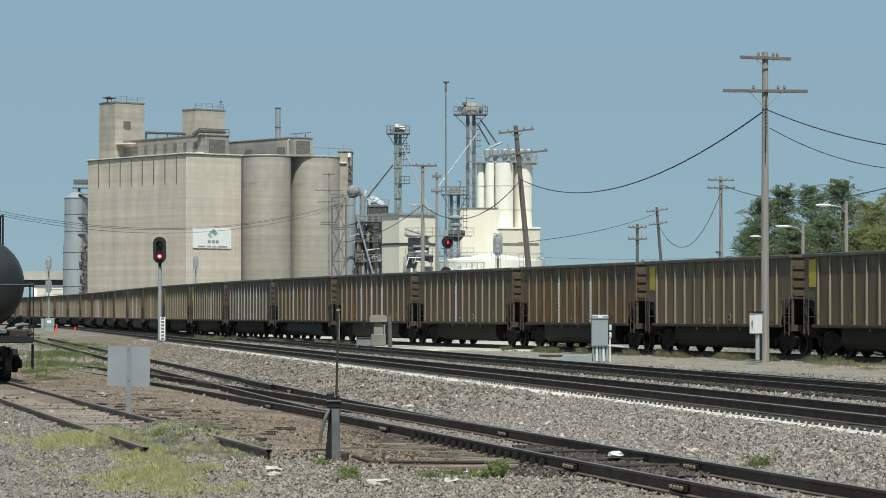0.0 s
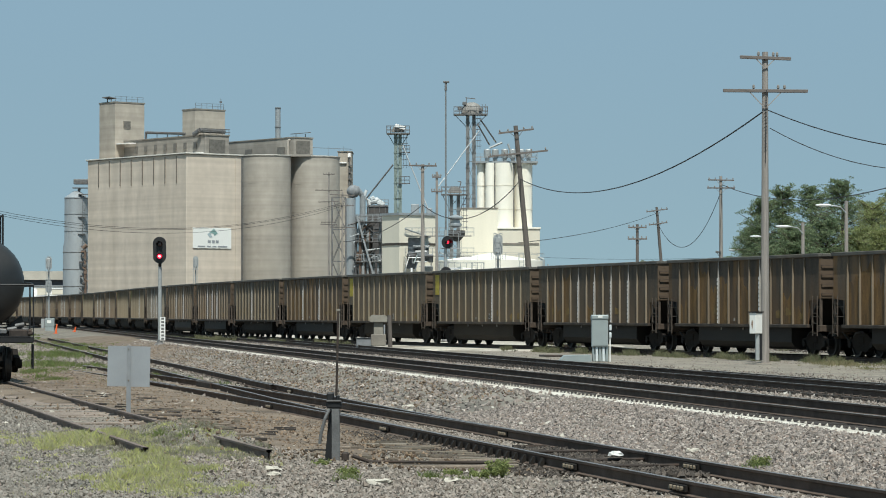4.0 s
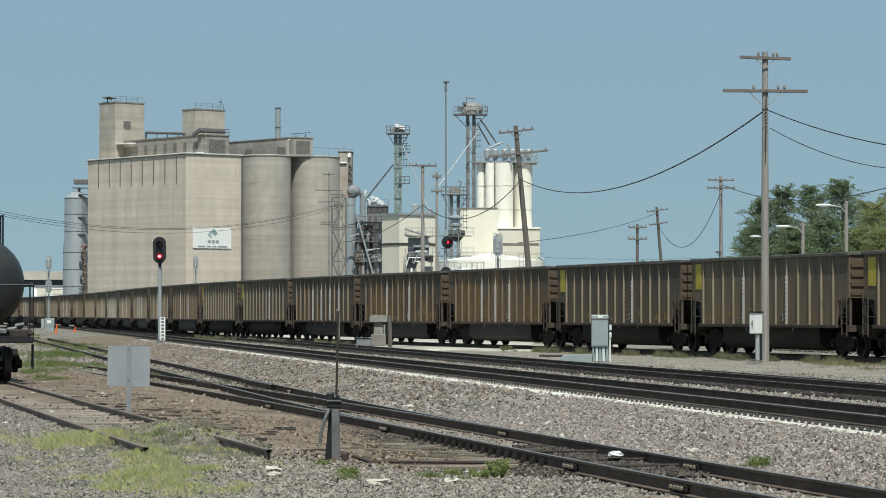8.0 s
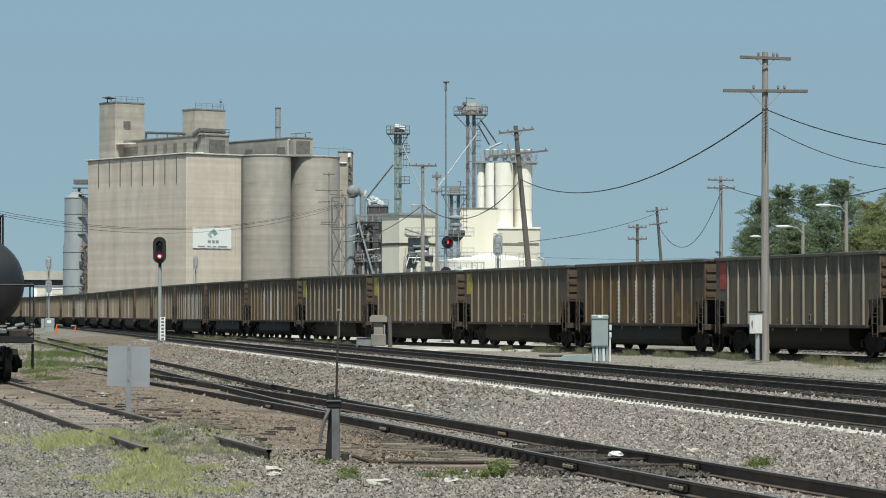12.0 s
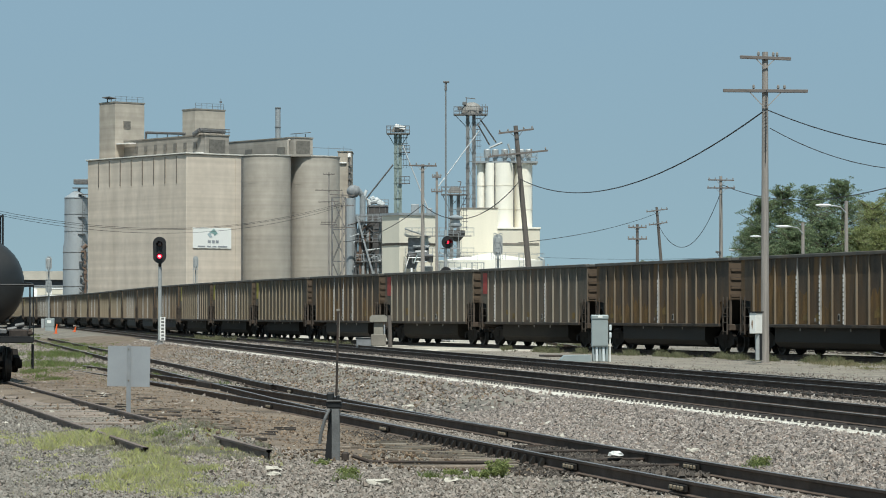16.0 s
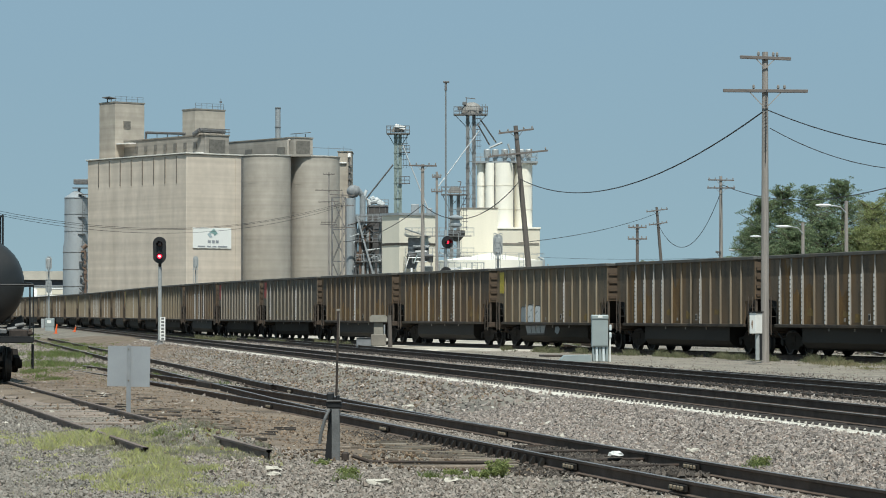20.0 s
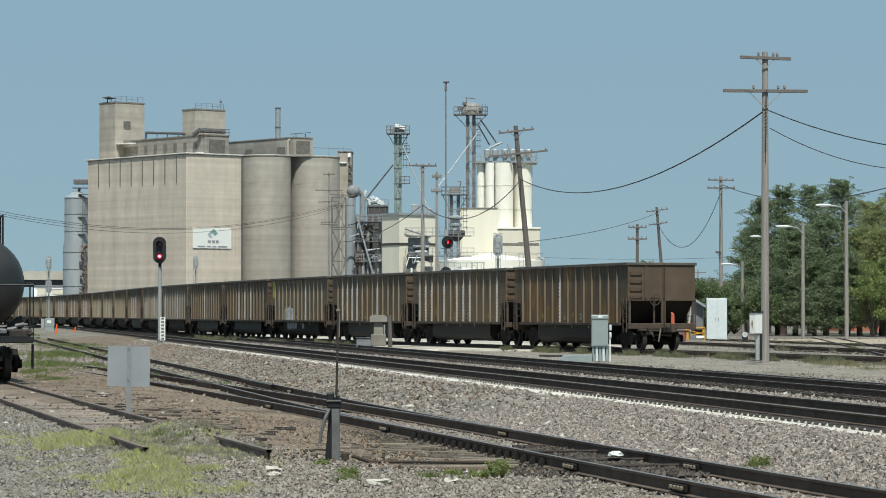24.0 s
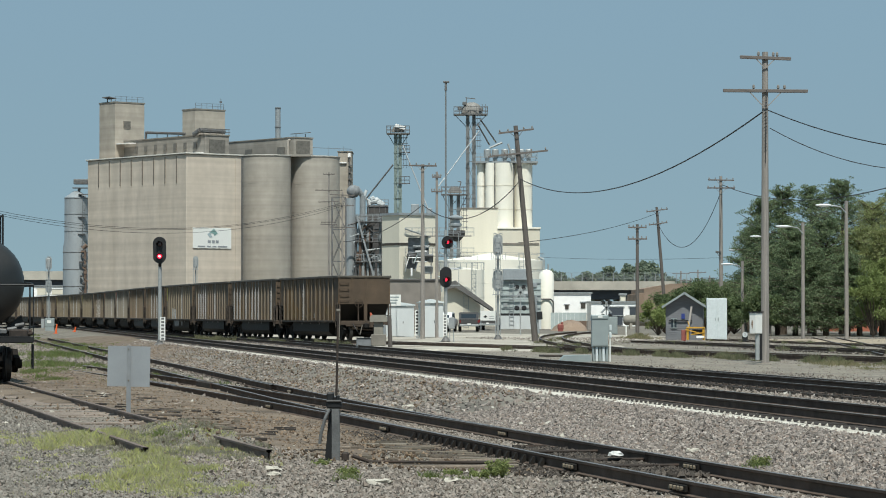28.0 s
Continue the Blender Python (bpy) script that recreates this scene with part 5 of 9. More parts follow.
def steel_bin():
    """The grey steel bin beside the elevator, with ring platforms and a spout."""
    Y = 575.0
    s = thing("steel_bin", pose(-71.27, Y, 0), "grey steel grain bin with ring stiffeners", "bin")
    r, h = 2.306, 24.28
    bm = B()
    lathe(bm, [(r * 1.12, 0), (r * 1.12, 14.39), (r, 16.04), (r, h), (r * 0.3, h + 1.2), (0, h + 1.3)], 40)
    part("shell", bm, "bin", s, smooth=True)
    for z in (24.1, 21.0, 17.7, 13.6, 10.3, 7.0, 3.7):
        bm = B()
        rr = r * (1.12 if z < 14.4 else 1.0)
        lathe(bm, [(rr, z - 0.05), (rr + 0.05, z - 0.05), (rr + 0.05, z + 0.05), (rr, z + 0.05)], 40)
        part("ring", bm, "darkgalv", s)
    bm = B()
    for k, z in ((0, 24.83), (1, 20.43), (2, 17.14)):
        box(bm, (1.5, -1.9, z), (1.8, 1.0, 0.12))
    part("landing", bm, "darkgalv", s)
    bm = B()
    box(bm, (1.2, 0, 27.35), (3.4, 1.6, 1.0), bevel=0.1)
    box(bm, (1.2, 0, 26.14), (3.8, 2.0, 0.15))
    bar(bm, (0.2, 0, h), (0.6, 0, 26.14), 0.5)
    bar(bm, (2.5, 0, h - 2), (2.5, 0, 26.14), 0.3)
    part("conveyor_head", bm, "darkgalv", s)
    bm = B()
    rod(bm, (2.0, -2.7, 13.9), (2.1, -2.7, 3.0), 0.28, seg=10)
    rod(bm, (1.6, -2.7, 14.3), (2.4, -2.7, 15.0), 0.42, seg=10)
    part("spout", bm, "rusty_brown", s)
    srng = random.Random(61)
    for k in range(16):                        # rusted brackets, chutes and scraps of sheet down its side
        bm = B()
        z = 14.4 - k * 0.68
        x = 1.7 + srng.uniform(-0.45, 0.6)
        if k % 3 == 0:
            rod(bm, (x - 0.5, -2.9, z + 0.4), (x + 0.4, -2.9, z - 0.5), srng.uniform(0.1, 0.2), seg=8)
        else:
            box(bm, (x, -2.8, z), (srng.uniform(0.3, 0.8), 0.5, srng.uniform(0.3, 0.8)), ry=srng.uniform(-30, 30), bevel=0.04)
        part("bracket", bm, srng.choice(("rusty_brown", "dark_plant", "darkgalv")), s)
    bm = B()
    for dx in (0.0, 0.45):
        bar(bm, (1.5 + dx, -2.45, 15.0), (1.5 + dx, -2.45, 24.4), 0.07)
    for z in np.arange(15.4, 24.4, 0.9):
        bar(bm, (1.5, -2.45, z), (1.95, -2.45, z), 0.06)
    part("ladder", bm, "darkgalv", s)


steel_bin()


def lattice(bm, x0, x1, y0, y1, z0, z1, n, w):
    """Four corner posts with cross braces."""
    for x in (x0, x1):
        for y in (y0, y1):
            bar(bm, (x, y, z0), (x, y, z1), w)
    for k in range(n):
        a, b = z0 + (z1 - z0) * k / n, z0 + (z1 - z0) * (k + 1) / n
        for y in (y0, y1):
            bar(bm, (x0, y, a), (x1, y, b), w * 0.6)
            bar(bm, (x1, y, a), (x0, y, b), w * 0.6)
            bar(bm, (x0, y, b), (x1, y, b), w * 0.7)
        for x in (x0, x1):
            bar(bm, (x, y0, a), (x, y1, b), w * 0.6)


def railing(bm, x0, x1, y0, y1, z, h=1.05, n=5, w=0.05):
    for zz in (h * 0.5, h):
        for a, b in (((x0, y0), (x1, y0)), ((x1, y0), (x1, y1)), ((x1, y1), (x0, y1)), ((x0, y1), (x0, y0))):
            bar(bm, (*a, z + zz), (*b, z + zz), w)
    for k in range(n + 1):
        x = x0 + (x1 - x0) * k / n
        for y in (y0, y1):
            bar(bm, (x, y, z), (x, y, z + h), w)


M["leg_grey"] = surf("dull_blue_grey_steel", (0.19, 0.20, 0.20), 0.7, 0.1, grain=2, var=0.3, dirt=(0.12, 0.1, 0.09))
M["dull_dome"] = surf("dull_brown_grey_cover", (0.26, 0.25, 0.235), 0.8, grain=1.5, var=0.3, dirt=(0.15, 0.13, 0.11))


def leg_tower(x, Y, zt, half, legs, label, base, mat, dome, plat):
    """A bucket-elevator leg: trunking in a braced frame, a railed platform and a domed head."""
    t = thing("elevator_leg", pose(x, Y, 0), label, "elevator leg", "elevator legs")
    for k in legs:
        bm = B()
        box(bm, (k, 0, (base + zt) / 2), (0.50, 0.7, zt - base))
        part("trunk", bm, mat, t)
        bm = B()
        for z in np.arange(base + 1, zt, 2.2):
            box(bm, (k, 0, z), (0.64, 0.84, 0.12))
        part("flange", bm, mat, t)
    bm = B()
    lattice(bm, -half, half, -0.5, 0.5, base, zt, 9, 0.06)
    part("frame", bm, mat, t)
    bm = B()
    box(bm, (0, 0, zt), (2 * plat, 2.6, 0.16))
    part("platform", bm, "darkgalv", t)
    bm = B()
    railing(bm, -plat, plat, -1.3, 1.3, zt, 1.1, 6, 0.06)
    part("railing", bm, "darkgalv", t)
    for k in (-1, 1):
        bm = B()
        bar(bm, (k * half, 0, zt - 1.8), (k * (plat - 0.2), 0, zt - 0.1), 0.1)
        part("strut", bm, mat, t)
    bm = B()
    prism(bm, [(dome * math.cos(a), dome * 0.95 * math.sin(a) + zt + 0.25) for a in np.linspace(0, math.pi, 14)], -0.6, 0.6, "y")
    part("head_cover", bm, "dull_dome", t)
    bm = B()
    for k in (-0.2, 0.2):
        bar(bm, (half + 0.55 + k, -0.5, zt - 5.0), (half + 0.55 + k, -0.5, zt), 0.05)
    for z in np.arange(zt - 4.6, zt, 0.8):
        lathe(bm, [(0.38, -0.03), (0.43, -0.03), (0.43, 0.03), (0.38, 0.03)], 10, pose(half + 0.55, -0.5, z))
    part("cage_ladder", bm, "darkgalv", t)
    return t


t1 = leg_tower(-6.53, 430.0, 27.88, 0.45, (-0.33, 0.28), "slender grey-green elevator leg with a railed top", -0.1, "greensteel", 0.95, 1.65)
bm = B()
box(bm, (0.3, -0.9, 28.86), (1.5, 0.5, 0.5), ry=15)
part("motor_cover", bm, "white", t1)
t2 = leg_tower(4.02, 430.0, 30.67, 0.6, (-0.42, 0.48), "tall grey steel elevator leg with a railed top", -0.1, "leg_grey", 1.25, 2.45)
bm = B()
lathe(bm, [(1.5, 0.1), (1.5, 0.9), (1.1, 1.5), (0.5, 1.8), (0, 1.85)], 20, pose(0.15, 0.5, 30.67))
part("drive_dome", bm, "dull_dome", t2, smooth=True)
for xx, zz in ((-1.6, 0.9), (1.5, 0.7), (-0.9, 1.6)):
    bm = B()
    box(bm, (xx, -0.5, 30.67 + zz), (0.6, 0.6, 0.5), bevel=0.06)
    part("motor", bm, "darkgalv", t2)
bm = B()
bar(bm, (-0.6, 0, 30.67), (-0.6, 0, 33.22), 0.1)
bar(bm, (-0.8, 0, 33.14), (0.7, 0, 32.97), 0.12)
for k in (1.7, 2.2):
    bar(bm, (k, 0.5, 30.67), (k, 0.5, 32.23), 0.08)
part("hoist_post", bm, "darkgalv", t2)
for z in (25.17, 20.65):
    bm = B()
    box(bm, (0.9, 0, z), (1.6, 1.4, 0.1))
    part("landing", bm, "darkgalv", t1)
    for ya in (-0.7, 0.7):
        bm = B()
        for zz in (0.5, 1.0):
            bar(bm, (0.2, ya, z + zz), (1.7, ya, z + zz), 0.05)
        for xx in (0.2, 0.95, 1.7):
            bar(bm, (xx, ya, z), (xx, ya, z + 1.0), 0.05)
        part("landing_railing", bm, "darkgalv", t1)
t3 = leg_tower(1.68, 420.0, 18.61, 0.9, (-0.5, 0.5), "short elevator leg with a domed head", -0.1, "leg_grey", 1.0, 1.9)
bm = B()
bar(bm, (0.5, 0, 19.01), (0.9, 0, 20.45), 0.14)
bar(bm, (0.9, 0, 20.45), (0.4, 0, 20.53), 0.14)
part("hoist_post", bm, "darkgalv", t3)


def spout(a, b, r, mat, label):
    bm = B()
    rod(bm, a, b, r, seg=10)
    o = part("spout", bm, mat)
    tagged(o, label, "spout", "grain spouts")


spout((-5.83, 429.0, 26.15), (-2.11, 425.0, 16.62), 0.09, "galv", "thin silver grain spout running down from the leg")
spout((-7.23, 429.0, 23.36), (-11.17, 430.0, 18.44), 0.12, "darkgalv", "thin dark grain spout running down from the leg")
spout((5.26, 429.0, 28.29), (-0.65, 425.0, 20.03), 0.08, "galv", "thin silver grain spout running down from the leg")
spout((5.09, 429.0, 29.11), (6.89, 440.0, 26.89), 0.11, "darkgalv", "short steel spout feeding the white silos")
spout((5.42, 429.0, 29.93), (7.90, 440.0, 27.23), 0.11, "darkgalv", "short steel spout feeding the white silos")


def white_silos():
    top, low = 24.54, 14.40
    c = thing("silo_cluster", pose(0, 0, 0), "cluster of cream-white steel silos under a railed deck", "silo cluster")
    for x, r, y in ((5.76, 0.645, 448.5), (7.13, 0.731, 447.6), (9.20, 1.504, 448), (12.16, 1.418, 449), (12.93, 0.816, 455)):
        bm = B()
        lathe(bm, [(r, low - 0.2), (r, top)], 36, pose(x, y, 0))
        s = part("silo", bm, "white_silo", c, smooth=True)
        bm = B()
        for z in (21.10, 17.49):
            lathe(bm, [(r + 0.004, z - 0.05), (r + 0.04, z - 0.05), (r + 0.04, z + 0.05), (r + 0.004, z + 0.05)], 36, pose(x, y, 0))
        part("hoop", bm, "cream", s)
    # dark rods added to stand for the shadow lines between the silos
    for x, y in ((6.40, 447.9), (7.82, 447.2), (10.71, 447.6), (13.45, 448.6)):
        bm = B()
        rod(bm, (x, y, low), (x, y, top), 0.09, seg=8)
        part("downpipe", bm, "darkgalv", c)
    xa, xb = 4.56, 14.35
    bm = B()
    box(bm, ((xa + xb) / 2, 450.6, top + 0.12), (xb - xa, 7.0, 0.24))
    dk = part("deck", bm, "galv", c)
    bm = B()
    railing(bm, xa + 0.1, xb - 0.1, 447.2, 454.0, top + 0.24, 1.1, 9, 0.07)
    part("railing", bm, "galv", dk)
    for xx in (6.70, 7.91, 9.37, 10.57, 11.86, 12.98):
        bm = B()
        lathe(bm, [(0.3, 0.2), (0.34, 0.7), (0.52, 0.95), (0.52, 1.95), (0.44, 2.1), (0.0, 2.15)], 16, pose(xx, 448, top))
        part("filter_unit", bm, "silver", dk)
    bm = B()
    rod(bm, (7.05, 446, top + 2.2), (8.94, 446, top + 3.0), 0.16, seg=8)
    rod(bm, (9.80, 446, top + 2.8), (10.49, 446, top + 0.8), 0.16, seg=8)
    part("inlet_pipe", bm, "silver", dk)


white_silos()


def clad(name, xa, xb, Y, depth, zt, label, mat="cream", low=0.0, edge="conc_edge", cat="building", lip=0.25):
    """A plain clad plant block with a roof edge."""
    b = thing(name, pose(0, 0, 0), label, cat, "plant buildings")
    bm = B()
    box(bm, ((xa + xb) / 2, Y + depth / 2, (low + zt) / 2), (xb - xa, depth, zt - low), bevel=0.03)
    part("wall", bm, mat, b)
    bm = B()
    box(bm, ((xa + xb) / 2, Y + depth / 2, zt + lip / 2 + 0.003), (xb - xa + 0.3, depth + 0.3, lip), bevel=0.02)
    part("roof_edge", bm, edge, b)
    return b


def panel_house():
    """Cream clad building seen at its corner."""
    Y, zt = 402.0, 15.20
    b = thing("plant_building", pose(-5.91, Y, 0, 0, 0, 34), "cream clad plant building with a dark roof edge", "building", "plant buildings")
    w, d = 5.9, 4.4
    bm = B()
    box(bm, (w / 2, d / 2, zt / 2), (w, d, zt), bevel=0.04)
    part("wall", bm, "cream", b)
    bm = B()
    box(bm, (w / 2, d / 2, zt + 0.1), (w + 0.4, d + 0.4, 0.3))
    part("roof_edge", bm, "galv", b)
    z = 11.21
    bm = B()
    box(bm, (w / 2, d / 2, z), (w + 0.16, d + 0.16, 0.3))
    part("belt_course", bm, "slot", b)
    bm = B()
    box(bm, (2.8, -0.1, 9.67), (1.0, 0.2, 0.5))
    part("vent", bm, "galv", b)
    bm = B()
    rod(bm, (0.6, -0.4, 13.28), (4.8, -0.4, 12.13), 0.1, seg=8)
    part("pipe", bm, "silver", b)


panel_house()
blk = clad("plant_building", -20.11, -17.51, 566.0, 9, 32.68, "grey concrete block standing behind the silos", "concrete_old", lip=0.15)
bm = B()
box(bm, (-17.95, 565.7, 32.0), (0.55, 0.5, 0.7), bevel=0.03)
box(bm, (-19.2, 565.8, 30.6), (1.5, 0.3, 0.22))
part("vent_box", bm, "white", blk)
bm = B()
bar(bm, (-17.9, 565.8, 31.5), (-17.9, 565.8, 20.0), 0.35)
for z in np.arange(21.0, 31.0, 1.3):
    box(bm, (-17.75, 565.6, z), (0.7, 0.4, 0.25))
part("service_shaft", bm, "darkgalv", blk)
bm = B()
for x in (-28.0, -25.0, -22.0, -19.0):
    bar(bm, (x, 566.2, 31.0), (x, 566.2, 33.7), 0.07)
bar(bm, (-29.5, 566.2, 33.7), (-17.4, 566.2, 33.2), 0.08)
part("roof_railing", bm, "darkgalv", blk)
wb = thing("plant_building", pose(2.354, 428.0, 0, 0, 0, 3), "tall cream plant block under the white silos", "building", "plant buildings")
bm = B()
box(bm, (2.77, 1.65, 16.89 / 2), (5.54, 3.3, 16.89), bevel=0.03)
part("wall", bm, "cream", wb)
bm = B()
box(bm, (2.77, 1.65, 16.89 + 0.1), (5.74, 3.5, 0.18), bevel=0.02)
part("roof_edge", bm, "conc_edge", wb)
wb2 = clad("plant_building", 7.58, 14.57, 444.8, 9, 14.46, "cream-white plant block with a white base", "cream", edge="white_silo")
bm = B()
box(bm, (11.05, 444.75, 12.22), (6.799, 0.1, 0.25))
part("belt_course", bm, "conc_edge", wb2)


def round_tank(x, Y, r, top, mat, label, cone=0.6):
    t = thing("storage_tank", pose(x, Y, 0), label, "storage tank", "storage tanks")
    bm = B()
    lathe(bm, [(r, 0), (r, top), (0, top + cone)], 48)
    part("shell", bm, mat, t, smooth=True)
    bm = B()
    for z in np.arange(2.0, top, 2.0):
        lathe(bm, [(r + 0.004, z - 0.03), (r + 0.03, z - 0.03), (r + 0.03, z + 0.03), (r + 0.004, z + 0.03)], 48)
    part("weld_ring", bm, mat, t)
    bm = B()
    xs = r * 0.55
    for k in (-0.3, 0.3):
        bar(bm, (xs + k, -r, 0.2), (xs + k, -r, top + 1.0), 0.06)
    for z in np.arange(0.5, top + 1, 0.6):
        bar(bm, (xs - 0.3, -r, z), (xs + 0.3, -r, z), 0.05)
    part("ladder", bm, "galv", t)
    bm = B()
    for k in range(24):
        a, b = 2 * math.pi * k / 24, 2 * math.pi * (k + 1) / 24
        bar(bm, (r * math.cos(a), r * math.sin(a), top), (r * math.cos(a), r * math.sin(a), top + 1.0), 0.05)
        bar(bm, (r * math.cos(a), r * math.sin(a), top + 1.0), (r * math.cos(b), r * math.sin(b), top + 1.0), 0.05)
    part("railing", bm, "galv", t)
    return t


round_tank(6.74, 420.0, 7.620, 9.22, "tank_cream", "wide white storage tank with a low cone roof", 1.1)
round_tank(2.42, 408.0, 3.273, 7.76, "tank_cream", "white storage tank with a ladder and railings", 0.4)


def sheet_house():
    """The grey sheet-steel enclosure with pipes, and the white tank beside it."""
    Y = 330.0
    h = thing("sheet_steel_house", pose(0, 0, 0), "grey sheet-steel plant house with pipes and a ladder", "plant house", "plant buildings")
    xa, xb = 6.49, 10.90
    zt = 5.61
    bm = B()
    box(bm, ((xa + xb) / 2, Y + 3, zt / 2), (xb - xa, 6, zt), bevel=0.03)
    part("wall", bm, "mesh_grey", h)
    n = 10
    for k in range(n + 1):
        bm = B()
        box(bm, (xa + (xb - xa) * k / n, Y - 0.03, zt / 2), (0.06, 0.08, zt))
        part("seam", bm, "mesh_grey", h)
    bm = B()
    box(bm, ((xa + xb) / 2, Y - 0.06, 1.64), (xb - xa + 0.3, 0.2, 0.25))
    part("rail_beam", bm, "black", h)
    bm = B()
    box(bm, ((xa + xb) / 2, Y - 0.12, 1.51 / 2), (xb - xa + 0.1, 0.1, 1.51), bevel=0.01)
    part("base_sheet", bm, "shed_pale", h)
    bm = B()
    box(bm, (8.07, Y + 0.3, 6.11), (2.773, 1.5, 1.261), bevel=0.05)
    part("upper_case", bm, "bin", h)
    for k, z in enumerate((2.35, 3.05, 3.75, 4.45, 5.15)):
        bm = B()
        box(bm, ((xa + xb) / 2, Y - 0.075, z), (xb - xa, 0.07, 0.07))
        part("girt", bm, "mesh_grey" if k % 2 else "galv", h)
    for k, (x, z) in enumerate(((6.95, 2.7), (8.6, 2.5), (9.4, 4.1), (10.4, 3.4), (10.2, 4.9))):
        bm = B()
        box(bm, (x, Y - 0.09, z), (0.5 + 0.1 * (k % 3), 0.06, 0.42), bevel=0.01)
        part("access_panel", bm, ("silver", "bin", "shed_pale")[k % 3], h)
    for k in (0, 1):
        bm = B()
        n = 10
        c = (8.32 + 0.0, 5.36)
        r = 0.55 + 0.35 * k
        pts = [(c[0] + r * math.cos(a), Y - 0.3, c[1] + r * math.sin(a)) for a in np.linspace(0, math.pi, n)]
        tube(bm, pts, 0.09)
        part("pipe_bend", bm, "silver", h)
    bm = B()
    for z in (6.49, 3.34):
        bar(bm, (xa - 0.2, Y - 0.3, z), (xb + 0.2, Y - 0.3, z), 0.08)
    railing(bm, 5.55, 6.68, Y - 1, Y + 1, 4.60, 1.1, 3, 0.05)
    part("railing", bm, "galv", h)
    bm = B()
    for k in (-0.25, 0.25):
        bar(bm, (7.63 + k, Y - 0.2, 0.3), (7.63 + k, Y - 0.2, zt + 0.5), 0.06)
    for z in np.arange(0.5, zt, 0.45):
        bar(bm, (7.63 - 0.25, Y - 0.2, z), (7.63 + 0.25, Y - 0.2, z), 0.05)
    part("ladder", bm, "galv", h)
    w = thing("vessel", pose(11.71, 335.0, 0), "white upright process vessel with pipes on its top", "process vessel")
    r, zt = 0.832, 6.24
    bm = B()
    lathe(bm, [(r, 0), (r, zt), (r * 0.7, zt + 0.35), (0, zt + 0.5)], 32)
    part("shell", bm, "tank_cream", w, smooth=True)
    bm = B()
    rod(bm, (-0.3, 0, zt), (-0.3, 0, 7.84), 0.13, seg=8)
    rod(bm, (-0.3, 0, 7.84), (-0.9, 0, 8.16), 0.13, seg=8)
    rod(bm, (0.2, 0, zt), (0.2, 0, 7.33), 0.09, seg=8)
    part("top_pipe", bm, "silver", w)
    bm = B()
    pts = [(-0.9, -r, 3.36), (0.5, -r - 0.1, 3.36), (0.75, -r, 3.04), (0.75, -r, 0.48)]
    for a, b in zip(pts, pts[1:]):
        rod(bm, a, b, 0.09, seg=8)
    part("side_pipe", bm, "darkgalv", w)


sheet_house()


M["drum_grey"] = surf("matt_grey_drum", (0.23, 0.24, 0.25), 0.8, grain=2.0, var=0.3, dirt=(0.13, 0.13, 0.13))


